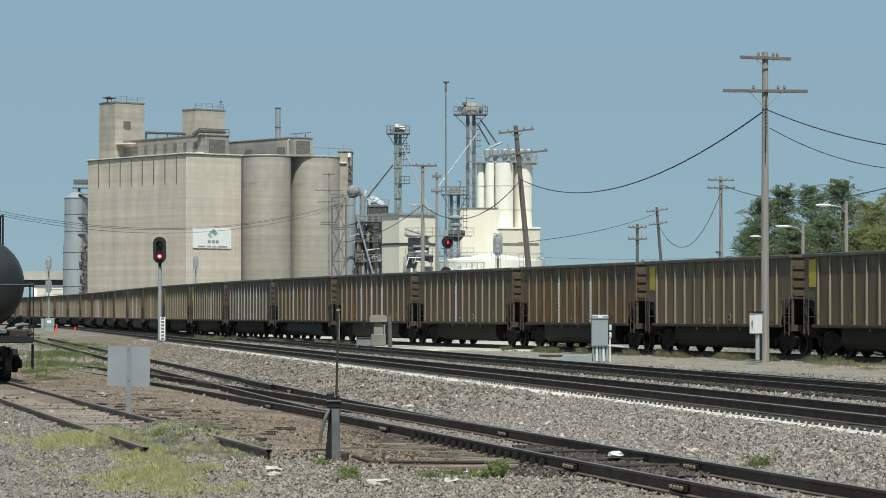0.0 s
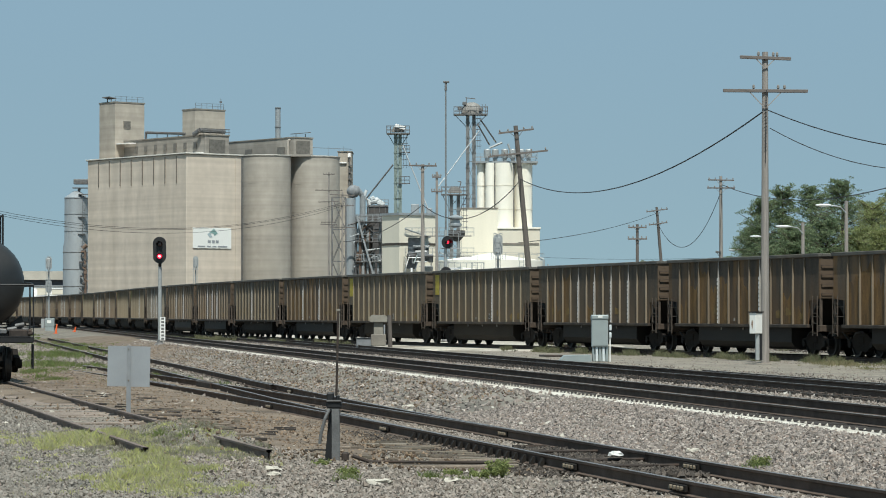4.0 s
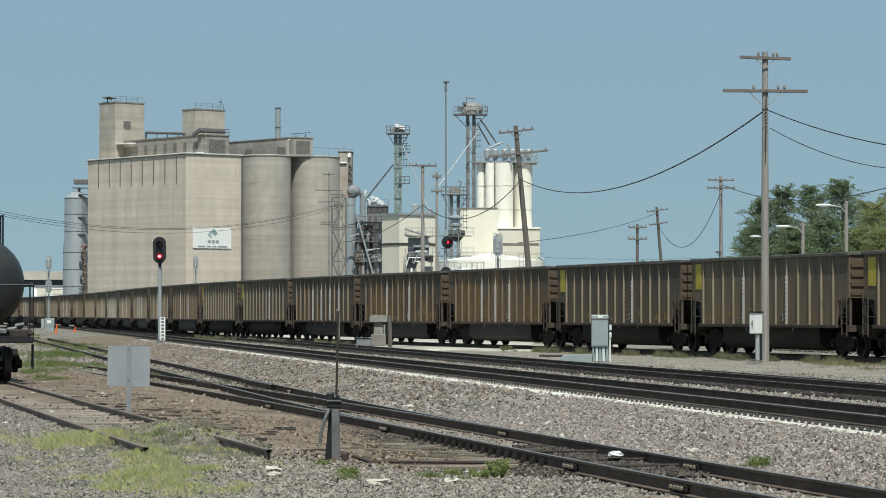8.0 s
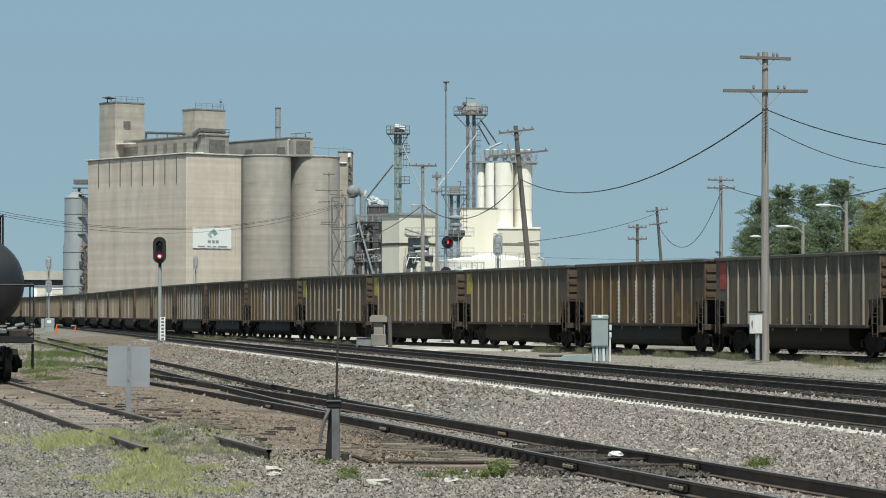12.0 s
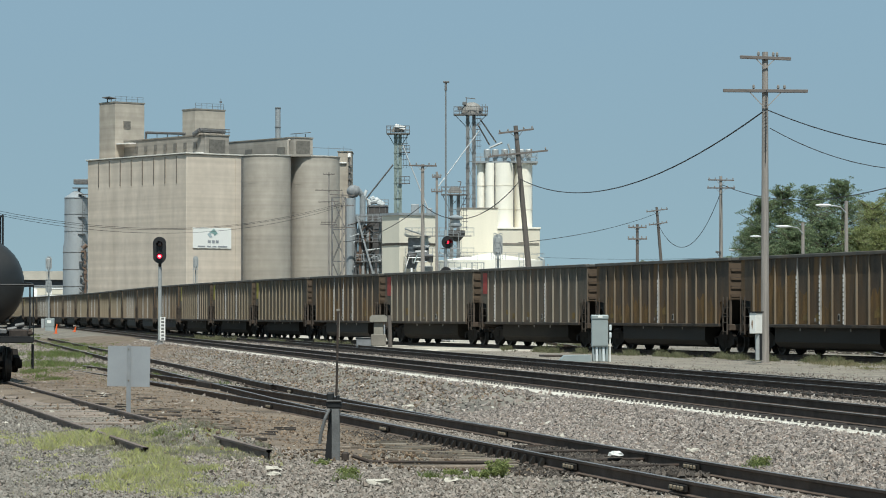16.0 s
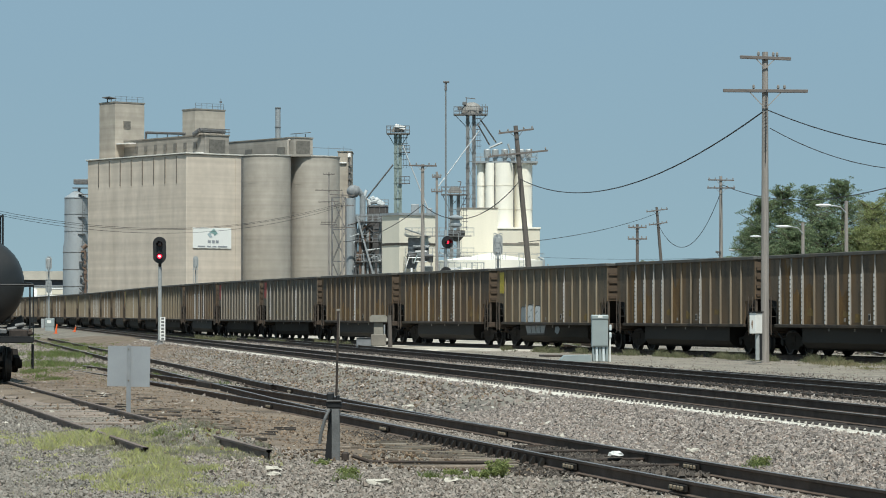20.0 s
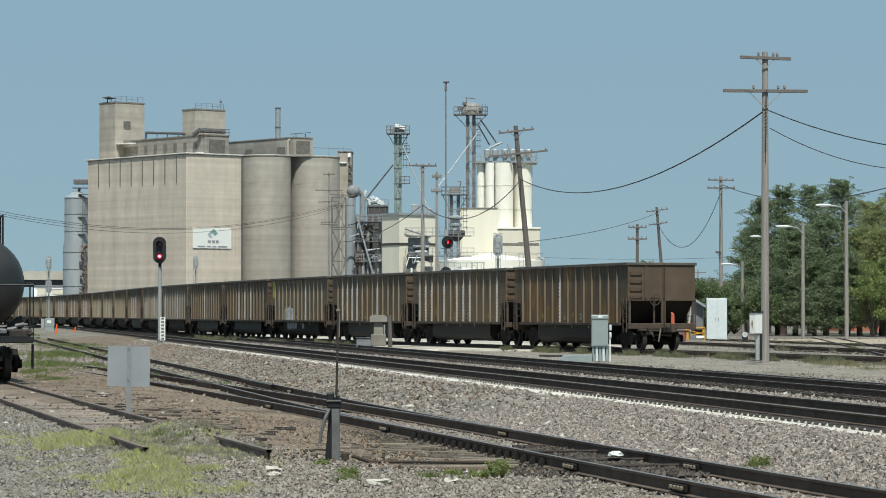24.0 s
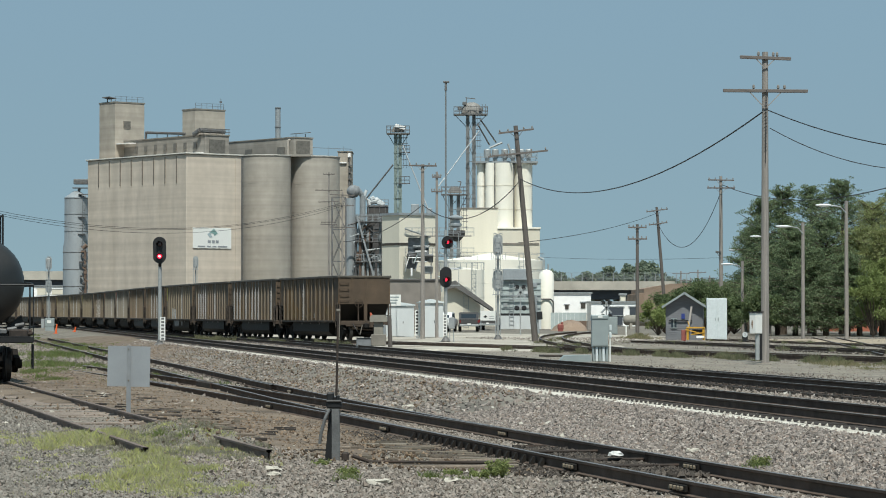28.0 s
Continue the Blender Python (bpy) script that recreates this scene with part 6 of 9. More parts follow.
def process_area():
    """Dark silo, ducts, frames and pipes between the concrete silos and the cream building."""
    Y = 440.0
    p = thing("process_frame", pose(0, 0, 0), "crowded steel process frame with ducts, pipes and stairs", "process frame", "plant buildings")
    bm = B()
    box(bm, (-9.83, 445, 17.98 / 2), (3.193, 3.0, 17.98), bevel=0.06)
    d = part("dark_tower", bm, "dark_plant", p, "dark brown clad steel tower")
    bm = B()
    for z in (17.81, 16.64, 15.63, 14.54):
        box(bm, (-9.83, 443.45, z), (3.277, 0.12, 0.16))
    for k in range(4):
        bar(bm, (-11.18 + k * 0.840, 443.44, 13.95), (-11.18 + k * 0.840, 443.44, 17.90), 0.10)
    part("tower_frame", bm, "darkgalv", d)
    bm = B()
    rod(bm, (-11.43, 444, 18.40), (-9.75, 444, 18.74), 0.42, 0.5, seg=12)
    rod(bm, (-10.08, 444, 18.91), (-8.82, 444.3, 18.15), 0.36, 0.22, seg=12)
    rod(bm, (-11.01, 443.6, 17.98), (-11.18, 443.6, 18.82), 0.2, seg=10)
    box(bm, (-9.41, 444, 18.23), (1.1, 1.0, 0.5), ry=18, bevel=0.1)
    rod(bm, (-11.9, 443.8, 18.9), (-11.5, 443.8, 20.3), 0.30, 0.2, seg=12)
    rod(bm, (-11.9, 443.4, 19.2), (-11.0, 443.6, 18.6), 0.16, seg=10)
    box(bm, (-10.55, 443.8, 19.05), (0.7, 0.6, 0.55), ry=-25, bevel=0.08)
    part("top_filter", bm, "shed_pale", d, "white ducts and hoods on the tower top")
    bm = B()
    railing(bm, -11.34, -8.24, 443.6, 446.2, 17.98, 0.9, 6, 0.05)
    part("top_railing", bm, "galv", d)
    bm = B()
    lathe(bm, [(0.0, -0.95)] + [(0.98 * math.cos(a), 0.98 * math.sin(a)) for a in np.linspace(-1.3, 1.3, 12)] + [(0.0, 0.95)], 24, pose(-13.28, 438, 19.83))
    part("cyclone_ball", bm, "drum_grey", p, "grey riveted cyclone drum", smooth=True)
    bm = B()
    rod(bm, (-13.70, 438, 2), (-13.70, 438, 18.82), 0.75, seg=18)
    part("duct", bm, "bin", p)
    bm = B()
    rod(bm, (-11.93, 439, 3), (-11.93, 439, 19.24), 0.45, seg=14)
    rod(bm, (-11.93, 439, 19.24), (-12.86, 438.5, 20.42), 0.4, seg=14)
    part("duct", bm, "galv", p)
    rng = random.Random(11)
    for k in range(9):
        x = rng.uniform(-12.77, -8.91)
        zt = rng.uniform(8.91, 16.05)
        bm = B()
        box(bm, (x, 436 + rng.uniform(-1, 1), zt - 1.2), (rng.uniform(0.7, 1.8), 1.5, rng.uniform(1.4, 2.6)), bevel=0.08)
        part("machine_case", bm, rng.choice(("dark_plant", "rusty_brown", "darkgalv", "galv", "slot")), p)
    for k in range(34):
        xx = rng.uniform(-13.11, -8.74)
        bm = B()
        z = rng.uniform(8.07, 16.05)
        yy = 434.5 + rng.uniform(-0.6, 0.6)
        if k % 2:
            rod(bm, (xx, yy, 2), (xx, yy, z), rng.uniform(0.08, 0.2), seg=8)
        else:
            rod(bm, (xx - rng.uniform(0.5, 1.8), yy, z - rng.uniform(0, 1.5)), (xx + rng.uniform(0.4, 1.2), yy, z), rng.uniform(0.07, 0.14), seg=8)
        part("pipe", bm, rng.choice(("silver", "galv", "darkgalv", "rusty_brown")), p)
    bm = B()
    lattice(bm, -12.77, -8.74, 434, 438, 1, 16.05, 4, 0.14)
    part("frame", bm, "darkgalv", p)
    for z in (15.21, 12.27, 9.33):
        bm = B()
        box(bm, (-10.76, 435.5, z), (4.202, 4.0, 0.12))
        part("floor_grating", bm, "darkgalv", p)
        bm = B()
        railing(bm, -12.77, -8.74, 433.6, 437.4, z, 1.05, 5, 0.05)
        part("railing", bm, "galv", p)
    bm = B()
    bar(bm, (-12.61, 433.4, 16.05), (-9.92, 433.4, 6.39), 0.25)
    part("belt_lift", bm, "galv", p)
    # braced trestle in front of the silos
    tr = thing("trestle", pose(0, 0, 0), "braced steel trestle in front of the silos", "trestle")
    bm = B()
    lattice(bm, -16.10, -14.13, 428, 431, 0, 18.60, 4, 0.14)
    part("frame", bm, "darkgalv", tr)
    # cluttered roofs in front of the white tanks: pipes, rails and a domed machine
    q = thing("pipe_rack", pose(0, 0, 0), "railed pipe rack with white machines beside the tank", "pipe rack", "plant buildings")
    for z in (12.21, 9.50):
        bm = B()
        box(bm, (-0.6, 399.5, z), (8.9, 1.6, 0.10))
        part("walkway", bm, "darkgalv", q)
        bm = B()
        railing(bm, -5.11, 4.18, 398.8, 400.2, z, 1.1, 10, 0.055)
        part("railing", bm, "galv", q)
    for k in range(8):
        bm = B()
        xx = rng.uniform(-4.76, -0.69)
        box(bm, (xx, 400.5, rng.uniform(6.75, 11.36)), (rng.uniform(0.7, 1.7), 1.2, rng.uniform(0.8, 2.2)), bevel=0.1)
        part("machine_case", bm, rng.choice(("galv", "mesh_grey", "drum_grey", "darkgalv")), q)
    bm = B()
    lathe(bm, [(0.6, 0), (0.85, 0.25), (0.85, 0.5), (0.6, 0.6), (0.6, 1.0), (1.05, 1.3), (1.05, 1.45), (0.0, 1.8)], 24, pose(1.72, 405, 13.51))
    part("vent_hood", bm, "bin", q, smooth=True)
    bm = B()
    lathe(bm, [(0.4, -0.9), (1.15, 0.0), (1.15, 0.6), (0, 0.6)], 24, pose(1.88, 404, 12.49))
    part("hopper", bm, "dark_plant", q, smooth=True)
    for k in range(26):
        bm = B()
        xx, zz = rng.uniform(-5.22, 0.46), rng.uniform(5.99, 11.74)
        yy = 398.6 + rng.uniform(-0.5, 0.5)
        if k % 3:
            rod(bm, (xx, yy, zz - rng.uniform(0.8, 2.6)), (xx + rng.choice((0, 0, 0.6)), yy, zz), rng.uniform(0.05, 0.13), seg=8)
        else:
            rod(bm, (xx, yy, zz), (xx + rng.uniform(0.8, 2.4), yy, zz - rng.choice((0, 0, 0.5))), rng.uniform(0.05, 0.12), seg=8)
        part("pipe", bm, rng.choice(("silver", "galv", "darkgalv", "mesh_grey", "white")), q)
    # roof machines
    for x, zt, w in ((-3.84, 16.41, 1.1), (-1.88, 15.86, 0.8)):
        bm = B()
        box(bm, (x, 406, zt - 0.4), (w, 1.5, 1.5), bevel=0.08)
        part("roof_machine", bm, "galv", q)


process_area()
# ---- poles, masts and wires ----
M["lamp_head"] = surf("pale_lamp_head", (0.7, 0.72, 0.73), 0.4, var=0.05, bump=0)
M["insulator"] = surf("grey_insulator", (0.24, 0.22, 0.2), 0.3, var=0.1, bump=0)


M["dark_pole"] = surf("dark_creosoted_pole", (0.118, 0.104, 0.094), 0.9, grain=6, fine=40, var=0.3, streak=(4, 4, 0.15), bump=0.3)


M["arm_wood"] = surf("grey_brown_arm_wood", (0.15, 0.132, 0.122), 0.9, grain=6, fine=40, var=0.3, streak=(0.3, 4, 4), bump=0.2)


def pole(x, y, top, label, arms=(), r=0.17, lean=0.0, base=-0.1, braces=True, wood="pole", pins=(-0.92, -0.45, 0.45, 0.92)):
    """A timber utility pole with its crossarms (height below top, half length, tilt in degrees)."""
    p = thing("utility_pole", pose(x, y, base, 0, lean, 0), label, "utility pole", "utility poles")
    h = top - base
    bm = B()
    rod(bm, (0, 0, 0), (0, 0, h), r, r * 0.66, seg=14)
    part("shaft", bm, wood, p)
    for d, half, tilt in arms:
        bm = B()
        box(bm, (0, -r * 0.8, 0), (2 * half, 0.10, 0.115), bevel=0.01)
        a = part("crossarm", bm, "arm_wood", p, m=pose(0, 0, h - d, 0, tilt, 0))
        for k in pins:
            bm = B()
            lathe(bm, [(0.02, 0.06), (0.05, 0.1), (0.045, 0.19), (0.02, 0.22), (0.0, 0.22)], 8)
            part("insulator", bm, "insulator", a, m=pose(k * half, -r * 0.8, 0))
        if braces:
            for k in (-1, 1):
                bm = B()
                bar(bm, (0, -r * 0.9, -half * 0.42), (k * half * 0.4, -r * 0.9, 0), 0.03)
                part("brace", bm, wood, a)
    return p


P1 = pole(11.31, 104.0, 10.965, "tall weathered timber pole with two crossarms beside the track", ((0.22, 0.90, 2), (1.38, 1.49, 0.3)), 0.155, 0.15, pins=(-0.28, 0.3, 0.45))
for z in np.arange(7.6, 9.2, 0.12):
    bm = B()
    rod(bm, (-0.06, -0.14, z), (0.06, -0.14, z + 0.06), 0.008, seg=5)
    part("climbing_rung", bm, "galv", P1)
P2 = pole(5.75, 184.0, 13.50, "leaning timber pole with two tilted crossarms", ((0.35, 1.10, -1.8), (1.75, 1.87, -0.8)), 0.21, -5.2, wood="dark_pole")
bm = B()
rod(bm, (0.24, -0.2, 0.6), (0.25, -0.2, 3.0), 0.07, seg=8)
part("riser_pipe", bm, "galv", P2)
bm = B()
box(bm, (0.4, -0.25, 1.7), (0.35, 0.25, 0.5), bevel=0.03)
part("meter_box", bm, "black", P2)
pole(-1.41, 205.0, 12.10, "timber pole with a crossarm near the signal sheds", ((0.1, 0.98, 1),), 0.17)
pole(-0.45, 215.0, 12.07, "slim timber pole with short arms", ((0.4, 0.32, 0), (1.45, 0.4, 0)), 0.13, braces=False)
pole(15.11, 230.0, 8.70, "timber pole with two crossarms in the yard", ((0.25, 0.72, 0), (1.15, 0.75, 0)), 0.16, wood="dark_pole")
pole(22.69, 300.0, 12.59, "leaning timber pole with crossarms", ((0.35, 1.1, -3), (1.7, 0.95, -3)), 0.2, -4.6, wood="dark_pole")
P4 = pole(24.62, 262.0, 13.92, "tall timber pole with two crossarms beyond the yard", ((0.35, 1.15, 1), (1.05, 1.25, 0)), 0.2)
bm = B()
box(bm, (-0.25, -0.2, 7.3), (0.5, 0.16, 0.16), bevel=0.03)
bar(bm, (-0.05, -0.2, 6.8), (-0.45, -0.2, 7.3), 0.06)
part("side_bracket", bm, "darkgalv", P4)
pole(-15.05, 390.0, 20.39, "grey pole with many arms in front of the silos", ((0.3, 0.75, 0), (2.4, 1.8, 1), (3.9, 1.4, -2), (6.6, 1.0, 0), (6.9, 1.1, 2)), 0.16, braces=False)
pole(-13.09, 385.0, 17.57, "weathered pole with line arms in front of the silos", ((0.4, 1.6, 2), (1.8, 1.5, 0), (4.6, 1.6, 1)), 0.16, braces=False)
for x, y, t in ((43.50, 520, 8.02), (43.42, 540, 9.50), (48.24, 560, 10.00), (52.28, 580, 9.19)):
    pole(x, y, t, "far thin utility pole with a crossarm", ((0.5, 1.6, 0),), 0.2, braces=False)

mast = thing("radio_mast", pose(0.34, 360.0, 0), "very tall thin grey radio mast", "mast")
bm = B()
rod(bm, (0, 0, 0), (0, 0, 28.92), 0.13, 0.09, seg=10)
part("tube", bm, "leg_grey", mast)
bm = B()
rod(bm, (0, 0, 28.92), (0, 0, 29.95), 0.17, 0.13, seg=10)
box(bm, (0.05, 0, 29.95), (0.75, 0.4, 0.22), bevel=0.05)
part("beacon", bm, "darkgalv", mast)


def street_lamp(x, y, top, arm, label, tall_r=0.14):
    """A timber lamp post with a curved arm and a long pale lamp head."""
    s = thing("street_lamp", pose(x, y, -0.1), label, "street lamp", "street lamps")
    bm = B()
    rod(bm, (0, 0, 0), (0, 0, top + 0.1), tall_r, tall_r * 0.8, seg=12)
    part("post", bm, "pole", s)
    bm = B()
    pts = [(0, -0.1, top - 0.7), (-arm * 0.4, -0.1, top - 0.28), (-arm, -0.1, top - 0.2)]
    for a, b in zip(pts, pts[1:]):
        rod(bm, a, b, 0.035, seg=8)
    part("arm", bm, "galv", s)
    bm = B()
    lathe(bm, [(0.0, -0.55), (0.09, -0.5), (0.17, -0.2), (0.16, 0.2), (0.08, 0.45), (0.0, 0.5)], 14, pose(-arm - 0.45, -0.1, top - 0.18, 0, 90, 0) @ Matrix.Diagonal((0.55, 1, 1, 1)))
    part("lamp_head", bm, "lamp_head", s, "long pale lamp head", smooth=True)
    return s


street_lamp(25.91, 190.0, 8.99, 1.0, "timber street lamp with a long pale head before the pines")
street_lamp(24.94, 205.0, 8.07, 0.9, "timber street lamp with a long pale head before the pines")
street_lamp(24.29, 240.0, 6.03, 0.8, "short slim lamp post with a pale head")
street_lamp(27.60, 250.0, 8.54, 0.7, "timber street lamp half hidden by the pole")
street_lamp(28.15, 275.0, 7.91, 0.6, "timber street lamp beside the pines")


def wire(a, b, sag, r, label, n=24, mat="cable"):
    """A hanging wire from a to b."""
    a, b = Vector(a), Vector(b)
    cu = bpy.data.curves.new("wire", "CURVE")
    cu.dimensions, cu.bevel_depth, cu.bevel_resolution = "3D", r, 1
    sp = cu.splines.new("POLY")
    sp.points.add(n)
    for k in range(n + 1):
        u = k / n
        p = a.lerp(b, u)
        sp.points[k].co = (p.x, p.y, p.z - sag * 4 * u * (1 - u), 1)
    cu.materials.append(M[mat])
    tagged(new("wire", cu), label, "wire", "overhead wires")


thick = "thick black cable slung between two timber poles"
wire((11.20, 103.8, 8.82), (4.84, 183.8, 10.09), 1.68, 0.026, thick)
wire((4.84, 183.8, 10.09), (-1.41, 204.8, 9.28), 1.65, 0.028, thick)
wire((-1.41, 204.8, 9.28), (-8.74, 260, 8.07), 0.6, 0.025, "thin dark cable running down from a pole")
wire((11.44, 103.8, 8.89), (18.33, 86, 6.58), 0.66, 0.019, thick)
wire((11.48, 103.8, 8.27), (22.17, 103, 8.5), 1.60, 0.016, "thinner black cable leaving the timber pole")
wire((11.36, 103.8, 9.61), (11.32, 103.8, 7.03), 0.0, 0.014, "slack wire on the timber pole", 6)
wire((24.72, 262, 13.17), (26.2, 150, 9.35), 1.6, 0.03, "thin cable between far timber poles")
wire((24.62, 262, 12.52), (21.89, 300, 10.64), 3.4, 0.03, "thin slack cable between far timber poles")
wire((21.66, 300, 11.91), (4.71, 184, 6.16), 0.4, 0.022, "thin cable between far timber poles")
for k, (za, zc) in enumerate(((12.59, 15.96), (12.88, 16.18), (12.48, 15.73))):
    wire((-48.36, 300, za), (-13.09, 385, zc), 2.8 + 0.12 * k, 0.022, "long thin line wire before the elevator", 30)
for za, zc in ((11.31, 10.27),):
    wire((15.37, 500, za), (51.02, 420, zc), 0.6, 0.025, "far thin line wire against the sky", 12)


# ---- things beside the tracks ----
M["cab_grey"] = surf("grey_green_cabinet_paint", (0.30, 0.34, 0.34), 0.5, 0.2, grain=3, var=0.08, bump=0.02)
M["cab_pale"] = surf("pale_cabinet_top", (0.66, 0.71, 0.72), 0.45, 0.2, var=0.08, bump=0.02)
M["conc_pale"] = surf("pale_cast_concrete", (0.25, 0.235, 0.20), 0.9, grain=4, var=0.15)
M["dull_wall"] = surf("dull_grey_brown_wall", (0.24, 0.215, 0.19), 0.9, grain=0.6, var=0.2)
M["orange"] = surf("orange_marker", (0.75, 0.13, 0.03), 0.6, var=0.1, bump=0)
M["shed_blue"] = surf("slate_grey_boards", (0.185, 0.19, 0.205), 0.8, grain=5, var=0.15, streak=(0.3, 0.3, 6))
M["shingle"] = surf("grey_roof_shingle", (0.14, 0.135, 0.13), 0.9, grain=6, var=0.25)
M["machine_yellow"] = surf("machine_yellow", (0.55, 0.30, 0.03), 0.55, var=0.12)
M["red_paint"] = surf("red_paint", (0.26, 0.08, 0.065), 0.6, var=0.15)
M["car_white"] = surf("white_car_paint", (0.78, 0.78, 0.77), 0.25, var=0.03, bump=0)
M["car_grey"] = surf("dark_grey_car_paint", (0.085, 0.083, 0.082), 0.3, 0.2, var=0.05, bump=0)
M["tyre"] = surf("tyre_rubber", (0.02, 0.02, 0.02), 0.9, var=0.1)
M["tail_red"] = surf("tail_lamp_red", (0.22, 0.02, 0.02), 0.2, var=0, bump=0)


def relay_cabinet():
    Y = 103.0
    c = thing("equipment_cabinet", pose(5.45, Y, 0.09), "grey-green trackside equipment cabinet on a steel frame", "equipment cabinet")
    w = 0.570
    bm = B()
    box(bm, (0, 0, 1.0), (w, 0.45, 0.96), bevel=0.012)
    part("case", bm, "cab_grey", c)
    bm = B()
    box(bm, (0.0, -0.01, 1.545), (w + 0.03, 0.5, 0.16), bevel=0.03)
    part("hood", bm, "cab_grey", c)
    bm = B()
    box(bm, (0.01, -0.265, 1.56), (0.16, 0.01, 0.07))
    part("label_plate", bm, "plate_white", c)
    bm = B()
    box(bm, (0.02, -0.232, 1.0), (w - 0.06, 0.012, 0.88))
    part("door", bm, "cab_grey", c)
    bm = B()
    box(bm, (0.03, 0.08, 0.26), (w - 0.02, 0.3, 0.52), bevel=0.01)
    part("base_box", bm, "cab_grey", c)
    for k in range(5):
        bm = B()
        box(bm, (-w / 2 + 0.06 + k * (w - 0.1) / 4, 0.0, 0.26), (0.06 if k in (0, 4) else 0.085, 0.34, 0.50), bevel=0.01)
        part("leg", bm, "cab_pale" if k in (1, 3) else "cab_grey", c)
    bm = B()
    rod(bm, (w / 2 + 0.07, -0.1, 0.0), (w / 2 + 0.07, -0.1, 0.85), 0.03, seg=8)
    part("conduit", bm, "plate_white", c)
    for z in (0.92, 1.18):
        bm = B()
        box(bm, (w / 2 + 0.08, -0.1, z), (0.09, 0.12, 0.2), bevel=0.02)
        part("junction_box", bm, "cab_pale", c)
    bm = B()
    prism(bm, [(-1.42, 0.0), (-0.3, 0.0), (-0.3, 0.23), (-1.24, 0.21)], -0.4, 0.9, "y")
    part("pad", bm, "cab_grey", c, "flat grey-green cover plate")
    b = thing("cover_plate", pose(3.94, 108.0, 0.18), "dark flat cover with pale edge lying on ballast", "cover plate")
    bm = B()
    box(bm, (0, 0, 0.04), (0.7, 1.0, 0.07), rz=10, bevel=0.02)
    part("lid", bm, "rust", b)


relay_cabinet()


def meter_post():
    Y = 101.5
    c = thing("meter_box", pose(10.78, Y, 0.17), "small white metal box with rust on a steel post", "meter box")
    bm = B()
    box(bm, (0.0, 0.0, 0.45), (0.13, 0.16, 0.92), bevel=0.01)
    part("post", bm, "silver", c)
    bm = B()
    box(bm, (0.13, 0.03, 0.45), (0.08, 0.1, 0.9), bevel=0.01)
    part("post_back", bm, "black", c)
    bm = B()
    box(bm, (-0.05, 0, 1.26), (0.30, 0.34, 0.72), rz=-48, bevel=0.015)
    part("case", bm, "plate_white", c)
    bm = B()
    box(bm, (-0.05, 0, 1.64), (0.36, 0.4, 0.04), rz=-48)
    part("lid", bm, "black", c)
    bm = B()
    prism(bm, [(-0.05, 1.34), (-0.015, 1.36), (0.005, 1.24), (-0.012, 1.10), (-0.03, 1.02), (-0.04, 1.12), (-0.062, 1.22)], -0.012, 0.0, "y")
    part("rust_stain", bm, surf("rust_wash", (0.25, 0.18, 0.125), 0.9, var=0.4), c, "brown rust stain", m=pose(-0.165, -0.120, 0, 0, 0, -48))


meter_post()


def concrete_battery_box():
    Y = 146.0
    c = thing("concrete_pedestal", pose(-3.18, Y, 0.17), "weathered cast concrete pedestal with a wide cap", "pedestal")
    bm = B()
    box(bm, (0, 0, 0.28), (0.74, 0.66, 0.56), bevel=0.03)
    part("foot", bm, "conc_edge", c)
    bm = B()
    box(bm, (0, 0, 0.85), (0.46, 0.5, 0.7), bevel=0.02)
    part("shaft", bm, "conc_pale", c)
    bm = B()
    prism(bm, [(-0.43, 1.18), (0.43, 1.18), (0.43, 1.42), (0.3, 1.52), (-0.3, 1.52), (-0.43, 1.42)], -0.4, 0.4, "y")
    part("cap", bm, "conc_pale", c)
    k = thing("low_box", pose(-3.87, 146.3, 0.10), "low dull grey box beside the concrete pedestal", "box")
    bm = B()
    box(bm, (0, 0, 0.22), (0.82, 0.5, 0.44), bevel=0.04)
    part("case", bm, "drum_grey", k)
    bm = B()
    box(bm, (0, -0.01, 0.455), (0.88, 0.56, 0.03), bevel=0.01)
    part("lid", bm, "darkgalv", k)
    p = thing("timber_post", pose(-2.65, 149.0, -0.05), "short dark timber post beside a white stake", "post")
    bm = B()
    rod(bm, (0, 0, 0), (-0.05, 0, 1.72), 0.11, 0.10, seg=12)
    part("shaft", bm, "dark_pole", p)
    bm = B()
    box(bm, (-0.3, 0.1, 0.8), (0.07, 0.04, 0.9))
    part("stake", bm, "galv", p)


concrete_battery_box()


def far_left_boxes():
    Y = 300.0
    c = thing("equipment_cabinet", pose(-39.99, Y, 0), "small pale trackside box with an orange marker", "equipment cabinet")
    bm = B()
    box(bm, (0.15, 0, 0.85), (0.95, 0.5, 0.8), bevel=0.03)
    part("case", bm, "cab_grey", c)
    bm = B()
    box(bm, (0.1, -0.26, 0.92), (0.4, 0.03, 0.3))
    part("front_plate", bm, "plate_white", c)
    bm = B()
    box(bm, (0.15, 0, 0.22), (0.9, 0.5, 0.44))
    part("stand", bm, "cab_grey", c)
    bm = B()
    box(bm, (-0.55, 0, 0.75), (0.35, 0.4, 0.95), bevel=0.03)
    part("side_case", bm, "silver", c)
    for x, Y, h in ((-34.28, 262.0, 0.85), (-35.49, 285.0, 0.5)):
        m = thing("marker", pose(x, Y, -0.02), "orange plastic trackside marker leaning on ballast", "marker", "orange markers")
        bm = B()
        rod(bm, (0.0, 0, 0), (0.12, 0, h), 0.10, 0.05, seg=10)
        part("cone", bm, "orange", m)
        bm = B()
        box(bm, (0, 0, 0.02), (0.35, 0.35, 0.04))
        part("foot", bm, "orange", m)


far_left_boxes()


